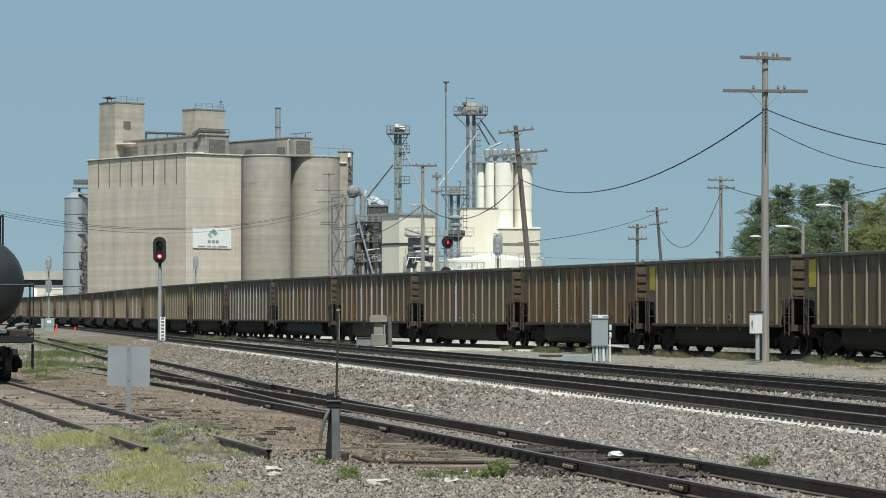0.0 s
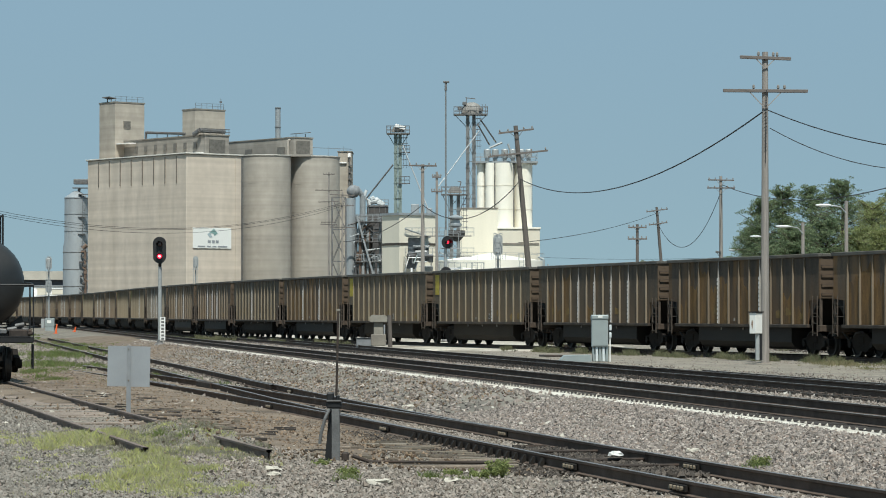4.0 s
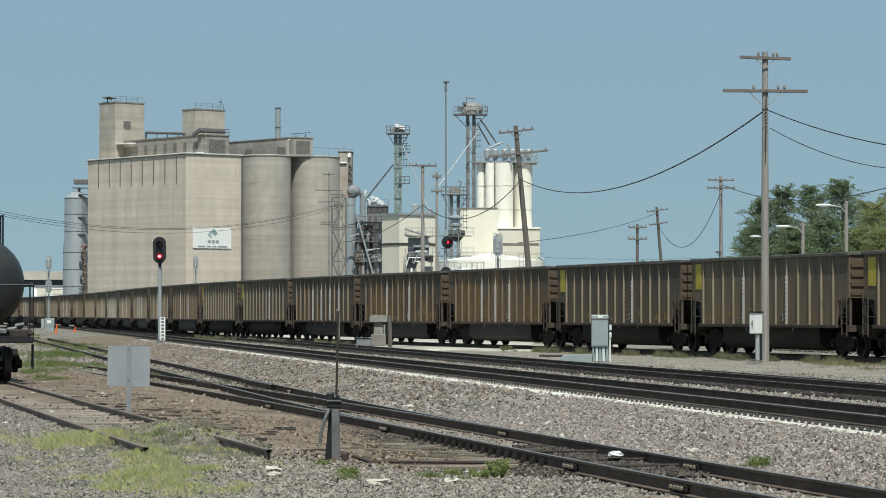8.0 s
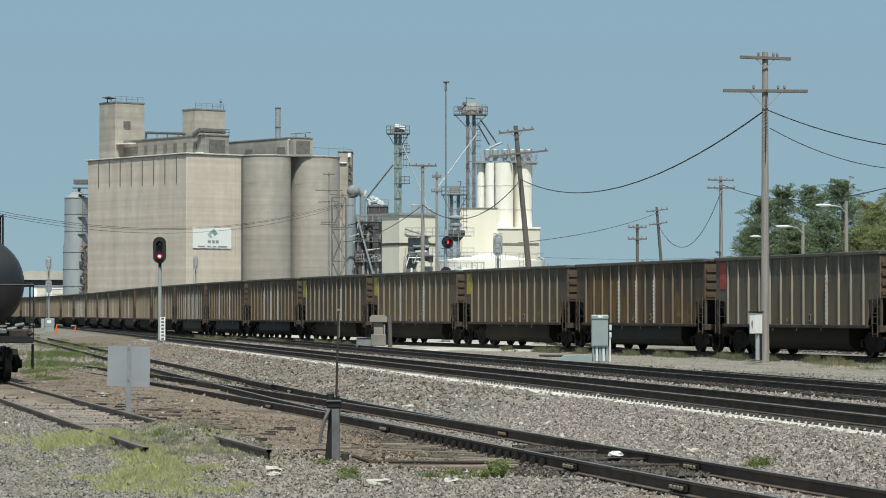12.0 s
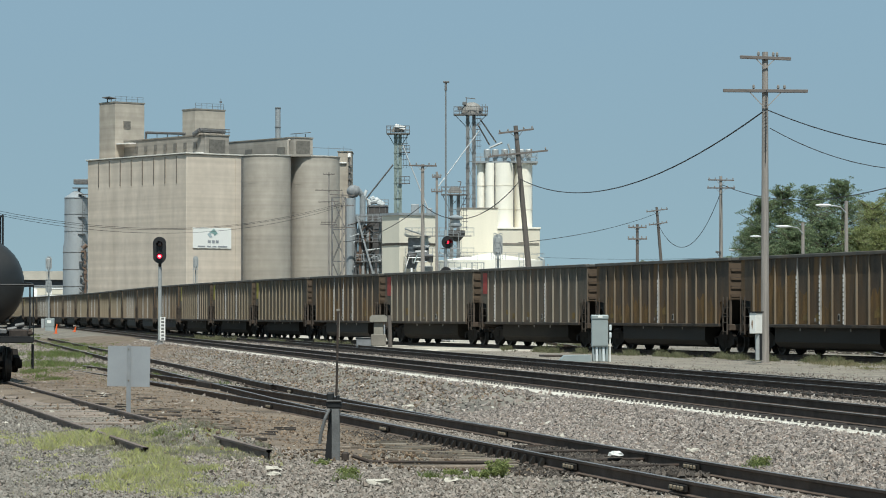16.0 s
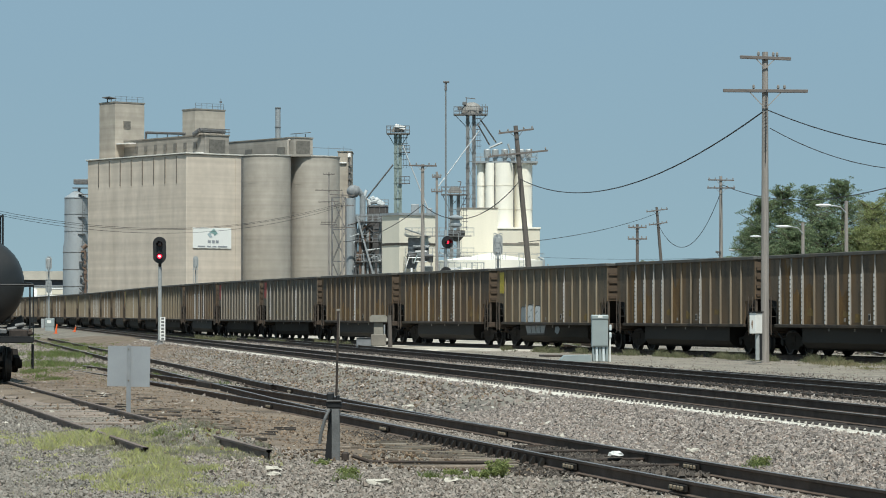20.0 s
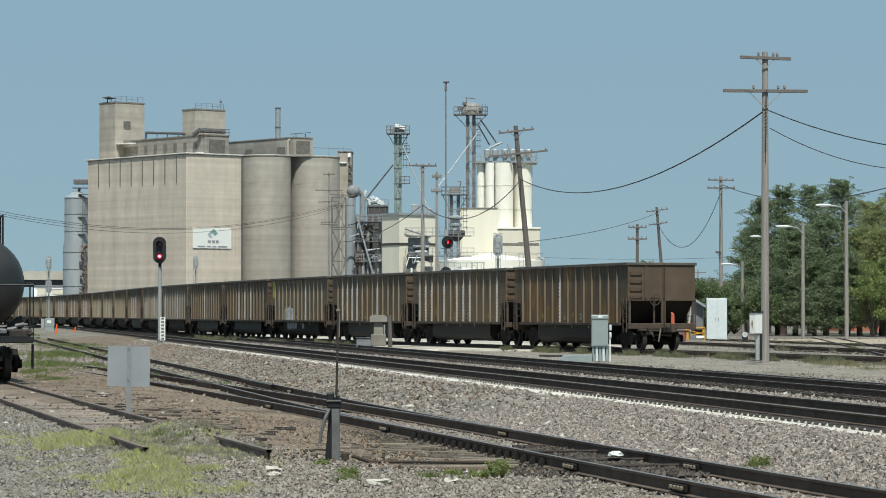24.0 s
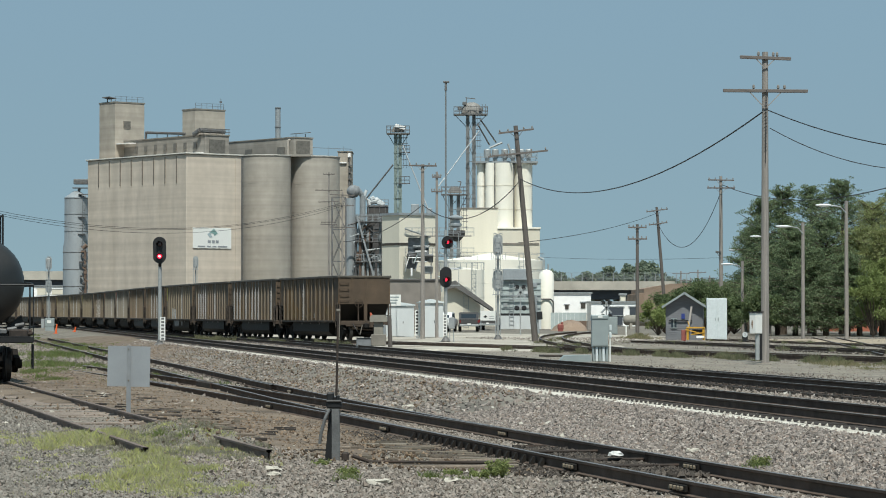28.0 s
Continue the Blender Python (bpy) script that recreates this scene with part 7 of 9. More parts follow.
def signal_shed(x, Y, w, h, label):
    """A small pale metal equipment shed with a low gable and a door."""
    s = thing("signal_shed", pose(x, Y, 0, 0, 0, 8), label, "shed", "signal sheds")
    bm = B()
    box(bm, (0, 1.1, h * 0.46), (w, 2.2, h * 0.92), bevel=0.02)
    part("wall", bm, "shed_pale", s)
    bm = B()
    prism(bm, [(-w / 2 - 0.1, h * 0.90), (w / 2 + 0.1, h * 0.90), (w / 2 + 0.1, h * 0.93), (0, h), (-w / 2 - 0.1, h * 0.93)], -0.12, 2.3, "y")
    part("roof", bm, "cab_pale", s)
    bm = B()
    box(bm, (-0.2, -0.02, h * 0.42), (w * 0.5, 0.03, h * 0.8))
    d = part("door", bm, "shed_pale", s)
    bm = B()
    box(bm, (-0.2 + w * 0.2, -0.05, h * 0.42), (0.05, 0.04, 0.16))
    part("handle", bm, "black", d)
    bm = B()
    box(bm, (0.1, -0.03, h * 0.88), (w * 0.35, 0.05, 0.12))
    part("vent", bm, "cab_grey", s)
    return s


signal_shed(-0.74, 215.0, 1.560, 2.79, "pale metal signal shed with a low gable roof")
sh = signal_shed(-3.22, 222.0, 2.120, 2.61, "pale metal signal shed with a small sign on its roof")
bm = B()
box(bm, (-0.6, -0.1, 2.75), (1.3, 0.05, 0.85))
sgn = part("roof_sign", bm, "plate_white", sh, "white sign with lines of small characters")
for z, w in ((2.98, 1.0), (2.75, 0.8), (2.55, 0.6)):
    bm = B()
    box(bm, (-0.6, -0.135, z), (w, 0.01, 0.10))
    part("letter_bar", bm, "cab_grey", sgn)
yp = thing("sign_post", pose(-1.83, 208.0, 0), "narrow white upright sign on a post", "sign")
bm = B()
box(bm, (0, 0, 1.1), (0.26, 0.03, 1.8))
pl = part("panel", bm, "plate_white", yp)
for k in range(7):
    bm = B()
    box(bm, (0, -0.022, 1.85 - k * 0.24), (0.14, 0.01, 0.13))
    part("character_bar", bm, "ink", pl)
bm = B()
bar(bm, (0, 0.05, 0), (0, 0.05, 2.05), 0.07)
part("post", bm, "galv", yp)


def barn():
    """Low shed with a grey roof and a tan gable end behind the pickups."""
    Y = 318.0
    s = thing("gabled_shed", pose(0, 0, 0), "low shed with a grey roof and tan gable end", "shed", "plant buildings")
    ridge, eave = 5.29, 2.31
    xl, xr, xe = 0.12, 1.34, 5.41
    bm = B()
    prism(bm, [(xl, ridge - 0.35), (xr, ridge), (xe, eave), (xe, eave - 0.35), (xr, ridge - 0.75), (xl, ridge - 1.0)], Y - 0.9, Y + 12, "y")
    part("roof", bm, "shingle", s)
    bm = B()
    prism(bm, [(xl, 0), (xe - 1.4, 0), (xe - 1.4, eave + 0.35), (xr, ridge - 0.6), (xl, ridge - 0.9)], Y, Y + 0.2, "y")
    part("end_wall", bm, "cream", s)
    bm = B()
    for k in (-0.25, 0.25):
        bar(bm, (2.49 + k, Y - 0.1, 0.2), (2.49 + k, Y - 0.1, 3.89), 0.05)
    for z in np.arange(0.4, 3.8, 0.45):
        bar(bm, (2.49 - 0.25, Y - 0.1, z), (2.49 + 0.25, Y - 0.1, z), 0.04)
    part("ladder", bm, "galv", s)


barn()
clad("plant_building", -6.65, -0.26, 345.0, 8, 5.59, "long low grey-brown plant shed", "dull_wall", edge="shingle", lip=0.2)


def pickup(x, Y, yaw, paint, label):
    """A pickup truck seen from behind or in front."""
    v = thing("pickup_truck", pose(x, Y, 0.0, 0, 0, yaw), label, "pickup truck", "parked vehicles")
    bm = B()
    prism(bm, [(-2.7, 0.5), (2.7, 0.5), (2.75, 0.95), (2.55, 1.12), (1.2, 1.2), (0.55, 1.85), (-0.85, 1.88), (-1.0, 1.22), (-2.7, 1.2)], -0.95, 0.95, "y")
    bmesh.ops.bevel(bm, geom=bm.edges[:], offset=0.05, segments=2, affect="EDGES")
    part("body", bm, paint, v, smooth=True)
    bm = B()
    prism(bm, [(0.62, 1.3), (0.5, 1.76), (-0.75, 1.78), (-0.85, 1.3)], -0.965, 0.965, "y")
    part("side_window", bm, "glass", v)
    for xx, zz in ((1.0, 1.45), (-0.98, 1.5)):
        bm = B()
        box(bm, (xx - (0.08 if xx > 0 else -0.05), 0, zz), (0.06, 1.45, 0.40), ry=-42 if xx > 0 else 6)
        part("windscreen" if xx > 0 else "rear_window", bm, "glass", v)
    for xx in (-1.65, 1.75):
        for sy in (-1, 1):
            bm = B()
            rod(bm, (xx, sy * 0.72, 0.39), (xx, sy * 0.97, 0.39), 0.39, seg=20)
            w = part("wheel", bm, "tyre", v)
            bm = B()
            rod(bm, (xx, sy * 0.95, 0.39), (xx, sy * 0.985, 0.39), 0.22, seg=16)
            part("rim", bm, "silver", w)
    for xx in (-2.74, 2.74):
        bm = B()
        box(bm, (xx, 0, 0.6), (0.12, 1.86, 0.2), bevel=0.03)
        part("bumper", bm, "silver", v)
        for sy in (-0.82, 0.82):
            bm = B()
            box(bm, (xx * 0.995, sy * 1.06, 0.98), (0.06, 0.10, 0.26))
            part("tail_lamp" if xx < 0 else "headlight", bm, "tail_red" if xx < 0 else "plate_white", v)
    bm = B()
    box(bm, (-2.83, 0, 0.72), (0.015, 0.32, 0.16))
    part("plate_bar", bm, "plate_white", v)
    return v


pickup(2.50, 289.0, 90.5, "car_grey", "dark grey pickup truck parked on pale gravel")
pickup(0.05, 286.0, -100, "car_white", "white pickup truck parked beside a grey one")
pickup(4.95, 312.0, 84, "car_grey", "dark vehicle parked behind a white banner")
bn = thing("banner", pose(4.63, 303.0, 0), "white banner board with a dark mark on two posts", "banner")
bm = B()
box(bm, (0, 0, 1.53), (1.620, 0.05, 0.984))
bp = part("board", bm, "plate_white", bn)
bm = B()
prism(bm, [(-0.5, 1.42), (-0.3, 1.59), (-0.1, 1.47), (-0.3, 1.30)], -0.045, -0.03, "y")
part("leaf_mark", bm, "ink", bp)
for z in (1.47, 1.24):
    bm = B()
    box(bm, (0.35, -0.035, z), (0.5, 0.01, 0.06))
    part("letter_bar", bm, "plate_grey", bp)
for k in (-0.75, 0.75):
    bm = B()
    bar(bm, (k, 0.06, -0.05), (k, 0.06, 1.94), 0.08)
    part("post", bm, "galv", bn)


def flasher(x, Y, h, label):
    """A level-crossing flasher: mast, crossed boards, two pairs of round lamps."""
    f = thing("crossing_flasher", pose(x, Y, 0), label, "crossing signal", "crossing signals")
    bm = B()
    rod(bm, (0, 0, 0), (0, 0, h), 0.06, seg=10)
    part("mast", bm, "silver", f)
    for a in (45, -45):
        bm = B()
        box(bm, (0, -0.1, h - 0.5), (1.3, 0.03, 0.16), ry=a)
        part("crossed_board", bm, "galv", f)
    for z in (h * 0.55, h * 0.98):
        for k in (-0.3, 0.3):
            bm = B()
            rod(bm, (k, -0.05, z), (k, -0.1, z), 0.21, seg=20)
            l = part("lamp_disc", bm, "signal_hood", f)
            bm = B()
            rod(bm, (k, -0.1, z), (k, -0.35, z), 0.11, seg=14)
            part("lamp_hood", bm, "signal_hood", l)
        bm = B()
        bar(bm, (-0.45, 0, z), (0.45, 0, z), 0.05)
        part("arm", bm, "silver", f)
    return f


flasher(6.41, 245.0, 4.01, "level-crossing flasher seen with its dark round lamps")
flasher(14.35, 260.0, 2.76, "far level-crossing flasher beside a cabinet")


# ---- yard shed and what stands round it ----
def yard_shed():
    Y = 192.0
    s = thing("yard_shed", pose(15.66, Y, 0, 0, 0, -6), "small slate-grey wooden shed with a gable roof", "shed")
    w, h, e = 2.420, 3.01, 2.24
    bm = B()
    prism(bm, [(-w / 2, -0.05), (w / 2, -0.05), (w / 2, e), (0, h - 0.05), (-w / 2, e)], 0, 3.0, "y")
    part("wall", bm, "shed_blue", s)
    for k in (-1, 1):
        bm = B()
        a = math.degrees(math.atan2(h - e, w / 2))
        L = math.hypot(w / 2, h - e) + 0.3
        box(bm, (k * (w / 4 + 0.1), 1.4, (h + e) / 2 + 0.02), (L, 3.7, 0.10), ry=k * a)
        part("roof_slope", bm, "shingle", s)
        bm = B()
        box(bm, (k * (w / 4 + 0.1), -0.46, (h + e) / 2 - 0.0), (L, 0.03, 0.13), ry=k * a)
        part("fascia", bm, "cab_grey", s)
    for i in range(16):
        bm = B()
        box(bm, (0, -0.012, 0.05 + i * 0.135), (w - 0.04, 0.02, 0.118))
        part("board", bm, "shed_blue", s)
    bm = B()
    box(bm, (-0.68, -0.04, 1.12), (0.34, 0.05, 0.55))
    wi = part("window", bm, "glass", s)
    bm = B()
    for a, b in (((-0.88, -0.06, 0.82), (-0.48, -0.06, 0.82)), ((-0.88, -0.06, 1.42), (-0.48, -0.06, 1.42)), ((-0.68, -0.06, 0.82), (-0.68, -0.06, 1.42))):
        bar(bm, a, b, 0.05)
    part("window_frame", bm, "cab_grey", wi)
    bm = B()
    box(bm, (-0.08, -0.05, 1.58), (0.22, 0.04, 0.34))
    part("blue_notice", bm, surf("blue_notice", (0.03, 0.05, 0.22), 0.5, var=0.05, bump=0), s, "small blue notice")
    bm = B()
    bar(bm, (-1.0, -0.1, 1.28), (0.5, -0.1, 1.3), 0.06)
    part("shelf_rail", bm, "black", s)
    ld = thing("plank", pose(15.89, 190.0, 0), "pale timber plank leaning against the shed", "plank")
    bm = B()
    bar(bm, (-0.25, 0, 0), (0.2, 1.6, 2.2), 0.12, 0.05)
    part("board", bm, "pole", ld)
    c = thing("locker", pose(17.67, 191.0, 0.05, 0, 0, -4), "tall white metal storage locker beside the shed", "locker")
    w, h = 1.313, 2.699
    bm = B()
    box(bm, (0, 0.6, h / 2), (w, 1.2, h), bevel=0.02)
    part("case", bm, "cab_pale", c)
    for k in (-1, 1):
        bm = B()
        box(bm, (k * w / 4, -0.015, h / 2), (w / 2 - 0.03, 0.03, h - 0.12), bevel=0.008)
        d = part("door", bm, "cab_pale", c)
        bm = B()
        box(bm, (k * 0.1, -0.05, h / 2), (0.04, 0.05, 0.2))
        part("handle", bm, "cab_grey", d)
    m = thing("rail_machine", pose(15.96, 187.0, -0.02, 0, 0, -6), "small yellow railway work machine with a red jack", "work machine")
    bm = B()
    box(bm, (0, 0, 0.88), (1.15, 0.8, 0.10), bevel=0.02)
    box(bm, (-0.2, -0.38, 0.66), (0.9, 0.06, 0.07), ry=14)
    box(bm, (0.15, -0.38, 0.52), (0.9, 0.06, 0.06), ry=-9)
    rod(bm, (-0.35, -0.36, 0.9), (-0.5, -0.36, 1.3), 0.03, seg=8)
    part("frame", bm, "machine_yellow", m)
    for k in (-0.5, 0.5):
        bm = B()
        box(bm, (k, 0, 0.5), (0.14, 0.7, 0.8), bevel=0.02)
        part("leg", bm, "machine_yellow", m)
    bm = B()
    box(bm, (0.1, 0, 0.6), (0.7, 0.5, 0.35), bevel=0.05)
    part("engine", bm, "black", m)
    bm = B()
    box(bm, (-0.75, 0, 0.4), (0.3, 0.5, 0.7), bevel=0.03)
    part("jack", bm, "red_paint", m)
    bm = B()
    box(bm, (0.3, -0.42, 0.3), (0.5, 0.05, 0.14))
    part("tool", bm, "white", m)
    r = thing("round_sign", pose(18.36, 180.0, -0.02), "small round white sign on a dark stub", "sign")
    bm = B()
    box(bm, (0, 0.06, 0.2), (0.36, 0.2, 0.5), bevel=0.03)
    part("stub", bm, "black", r)
    bm = B()
    rod(bm, (0, -0.06, 0.50), (0, -0.03, 0.50), 0.16, seg=20)
    pd = part("disc", bm, "shed_pale", r)
    bm = B()
    box(bm, (0, -0.065, 0.50), (0.035, 0.01, 0.16))
    part("character_bar", bm, "ink", pd)


yard_shed()
# ---- beyond the yard: overbridge, white buildings, earth bank, trees ----
M["bridge"] = surf("pale_bridge_concrete", (0.46, 0.43, 0.37), 0.9, grain=0.4, var=0.15, dirt=(0.2, 0.185, 0.16))
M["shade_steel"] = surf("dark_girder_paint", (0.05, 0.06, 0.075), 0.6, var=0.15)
M["bank"] = surf("brown_earth_bank", (0.27, 0.20, 0.15), 0.95, grain=0.25, var=0.25, dirt=(0.19, 0.14, 0.095))
M["bark"] = surf("grey_brown_bark", (0.10, 0.075, 0.055), 0.95, grain=4, var=0.4, streak=(3, 3, 0.4), bump=0.5)


def overbridge(x0, x1, Y, ztop, zlow, label, fence=0.0):
    b = thing("road_bridge", pose(0, 0, 0), label, "bridge", "road bridges")
    bm = B()
    box(bm, ((x0 + x1) / 2, Y, (ztop + zlow) / 2), (x1 - x0, 9, ztop - zlow), bevel=0.05)
    part("deck", bm, "bridge", b)
    bm = B()
    box(bm, ((x0 + x1) / 2, Y - 4.64, (ztop + zlow) / 2 + 0.2), (x1 - x0, 0.25, ztop - zlow + 0.4))
    part("parapet", bm, "bridge", b)
    bm = B()
    box(bm, ((x0 + x1) / 2, Y, zlow - 0.75), (x1 - x0, 7.5, 1.5))
    part("girder", bm, "shade_steel", b)
    n = max(3, int((x1 - x0) / 7))
    for k in range(n + 1):
        x = x0 + (x1 - x0) * k / n
        if k % 3 == 1:
            bm = B()
            box(bm, (x, Y, (zlow - 1.5) / 2), (1.0, 6, zlow - 1.5))
            part("pier", bm, "bridge", b)
    if fence:
        for x in np.arange(x0 + 0.6, fence, 1.68):
            bm = B()
            bar(bm, (x, Y - 4.4, ztop - 0.3), (x, Y - 4.4, ztop + 1.75), 0.11)
            part("fence_post", bm, "galv", b)
        for k in range(9):                     # wire mesh, strand by strand
            bm = B()
            bar(bm, (x0, Y - 4.4, ztop + 0.3 + k * 0.18), (fence, Y - 4.4, ztop + 0.3 + k * 0.18), 0.055 if k == 8 else 0.03)
            part("fence_wire", bm, "galv", b)
    return b


overbridge(13.38, 37.22, 480.0, 6.53, 5.52, "long pale concrete road bridge with a wire fence", 41.5)
overbridge(-100.72, -80.92, 640.0, 10.44, 8.98, "far pale concrete road bridge behind the tank car")


def white_hall(x0, x1, Y, top, label, openings):
    h = thing("white_hall", pose(0, 0, 0), label, "building", "white halls")
    bm = B()
    box(bm, ((x0 + x1) / 2, Y + 6, top / 2), (x1 - x0, 12, top), bevel=0.03)
    part("wall", bm, "white", h)
    bm = B()
    box(bm, ((x0 + x1) / 2, Y + 6, top + 0.1), (x1 - x0 + 0.4, 12.4, 0.2))
    part("roof_edge", bm, "galv", h)
    for x, z, w, hh, m in openings:
        bm = B()
        box(bm, (x, Y - 0.03, z), (w, 0.12, hh))
        o = part("opening", bm, m, h)
        bm = B()
        box(bm, (x, Y - 0.06, z + hh / 2 + 0.08), (w + 0.3, 0.14, 0.14))
        part("lintel", bm, "galv", o)
    return h


white_hall(15.08, 21.02, 420.0, 4.57, "long white hall with small openings below the bridge", ((17.57, 2.65, 0.5, 0.6, "slot"), (19.89, 2.89, 0.65, 0.8, "slot"), (20.13, 0.88, 2.0, 1.6, "roof_lip")))
white_hall(20.02, 26.28, 400.0, 3.22, "low white hall with dark loading doors", ((23.38, 1.92, 2.0, 1.3, "shade_steel"), (25.82, 1.99, 1.2, 1.2, "shade_steel"), (23.68, 0.77, 1.2, 1.2, "shade_steel")))
clad("white_block", 24.05, 24.74, 401.0, 2, 4.21, "small tan roof block on the white hall", "cream", low=3.1, edge="galv")
white_hall(-82.96, -75.86, 600.0, 7.26, "far white building with a pale roof behind the train", ((-81.25, 6.23, 2.0, 1.4, "cream"), (-77.81, 6.12, 3.0, 1.0, "cream")))


def lying_tank():
    t = thing("horizontal_tank", pose(21.81, 330.0, 0, 0, 0, 4), "pale horizontal storage tank on saddles", "storage tank", "storage tanks")
    r, h = 0.567, 3.025
    bm = B()
    lathe(bm, [(0, -h / 2 - 0.25), (r * 0.7, -h / 2 - 0.15), (r, -h / 2 + 0.1), (r, h / 2 - 0.1), (r * 0.7, h / 2 + 0.15), (0, h / 2 + 0.25)], 28, pose(0, 0, 1.01, 0, 90, 0))
    part("shell", bm, "conc_pale", t, smooth=True)
    for k in (-1, 1):
        bm = B()
        box(bm, (k * h * 0.3, 0, 1.01 / 2), (0.3, 0.9, 1.01))
        part("saddle", bm, "concrete_grey", t)


lying_tank()


def clutter_yard():
    """Grey fence sheets, a heap and bits of plant in front of the white halls."""
    rng = random.Random(21)
    f = thing("sheet_fence", pose(0, 0, 0), "low grey corrugated fence before the white hall", "fence")
    for k in range(9):
        bm = B()
        box(bm, (11.67 + k * 0.42, 315.0 + 0.05 * (k % 2), 0.9), (0.40, 0.05, 1.9))
        part("sheet", bm, "mesh_grey", f)
    hp = thing("gravel_heap", pose(12.83, 300.0, 0), "low heap of grey-brown gravel", "heap")
    bm = B()
    lathe(bm, [(2.0, -0.05), (1.5, 0.4), (0.9, 0.85), (0.3, 1.05), (0.0, 1.1)], 18)
    for v in bm.verts:
        v.co += Vector((rng.uniform(-0.15, 0.15), rng.uniform(-0.15, 0.15), rng.uniform(-0.08, 0.08) if v.co.z > 0 else 0))
    part("mound", bm, "bank", hp)
    rb = thing("red_machine", pose(11.52, 290.0, 0), "small faded red machine on the yard", "machine")
    bm = B()
    box(bm, (0, 0, 0.45), (0.6, 0.5, 0.5), bevel=0.08)
    box(bm, (0.15, 0, 0.8), (0.2, 0.3, 0.25), bevel=0.05)
    box(bm, (0, 0, 0.1), (0.5, 0.5, 0.2))
    part("body", bm, "red_paint", rb)
    cn = thing("crate_stack", pose(15.45, 310.0, 0), "stack of dull brown crates before the white hall", "crates")
    for k in range(5):
        bm = B()
        box(bm, (-1.6 + k * 0.8, 0, 0.5), (0.74, 0.9, 1.0), bevel=0.03)
        part("crate", bm, "rusty_brown" if k % 2 else "pole", cn)
    gc = thing("equipment_cabinet", pose(14.32, 250.0, 0), "grey-green equipment cabinet far in the yard", "equipment cabinet")
    bm = B()
    box(bm, (0, 0, 1.48 / 2), (0.812, 0.6, 1.48), bevel=0.03)
    part("case", bm, "cab_grey", gc)
    bm = B()
    box(bm, (0, -0.31, 1.29 / 2), (0.621, 0.03, 1.05))
    part("door", bm, "cab_grey", gc)
    st = thing("marker_post", pose(14.23, 230.0, 0), "thin white marker post in dry grass", "post")
    bm = B()
    bar(bm, (0, 0, 0), (0, 0, 0.75), 0.08)
    part("stake", bm, "plate_white", st)


clutter_yard()

# earth bank behind the shed
bm = B()
xa, xb = 27.39, 40.00
prism(bm, [(-2.8, -0.1), (24, -0.1), (24, 6.3), (10, 6.3), (2, 6.0), (-2.2, 5.2)], 0, 30, "y")
bmesh.ops.bevel(bm, geom=bm.edges[:], offset=0.6, segments=2, affect="EDGES")
bank = part("earth_bank", bm, "bank", None, m=pose(30.52, 425.0, 0.0))
tagged(bank, "brown bare earth bank leading up to the bridge", "earth bank", kind="structure")


# ---- trees ----
LEAF = {
    "pine": leaf_mat("pine_needles", ((0.145, 0.195, 0.11), (0.17, 0.222, 0.12), (0.205, 0.255, 0.135), (0.155, 0.208, 0.115), (0.18, 0.20, 0.12)), 0.42),
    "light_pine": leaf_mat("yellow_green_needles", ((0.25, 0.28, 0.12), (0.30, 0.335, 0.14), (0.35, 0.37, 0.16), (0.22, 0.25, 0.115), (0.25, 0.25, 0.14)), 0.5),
    "bright": leaf_mat("fresh_leaves", ((0.20, 0.245, 0.085), (0.245, 0.29, 0.105), (0.165, 0.205, 0.075)), 0.4),
    "mid": leaf_mat("summer_leaves", ((0.10, 0.135, 0.065), (0.13, 0.17, 0.08), (0.165, 0.20, 0.095)), 0.4),
    # distance haze is put into this paler, greyer green
    "far": leaf_mat("hazy_far_leaves", ((0.21, 0.255, 0.19), (0.25, 0.295, 0.21), (0.17, 0.215, 0.17)), 0.4),
    "grass": leaf_mat("yellow_green_grass", ((0.47, 0.47, 0.17), (0.56, 0.55, 0.22), (0.33, 0.355, 0.13), (0.50, 0.475, 0.28), (0.42, 0.40, 0.24), (0.38, 0.345, 0.24), (0.27, 0.29, 0.11))),
    "scrub": leaf_mat("grey_dry_scrub", ((0.27, 0.245, 0.19), (0.20, 0.185, 0.145), (0.31, 0.285, 0.225), (0.22, 0.23, 0.13), (0.16, 0.145, 0.115)), 0.2),
    "weed": leaf_mat("green_weeds", ((0.125, 0.165, 0.055), (0.16, 0.20, 0.07), (0.215, 0.225, 0.105))),
    "olive": leaf_mat("olive_weeds", ((0.115, 0.125, 0.065), (0.155, 0.16, 0.09), (0.20, 0.185, 0.12), (0.10, 0.12, 0.06)), 0.3),
    "dry": leaf_mat("dry_grass", ((0.27, 0.23, 0.14), (0.21, 0.19, 0.11), (0.14, 0.155, 0.07)), 0.2),
}


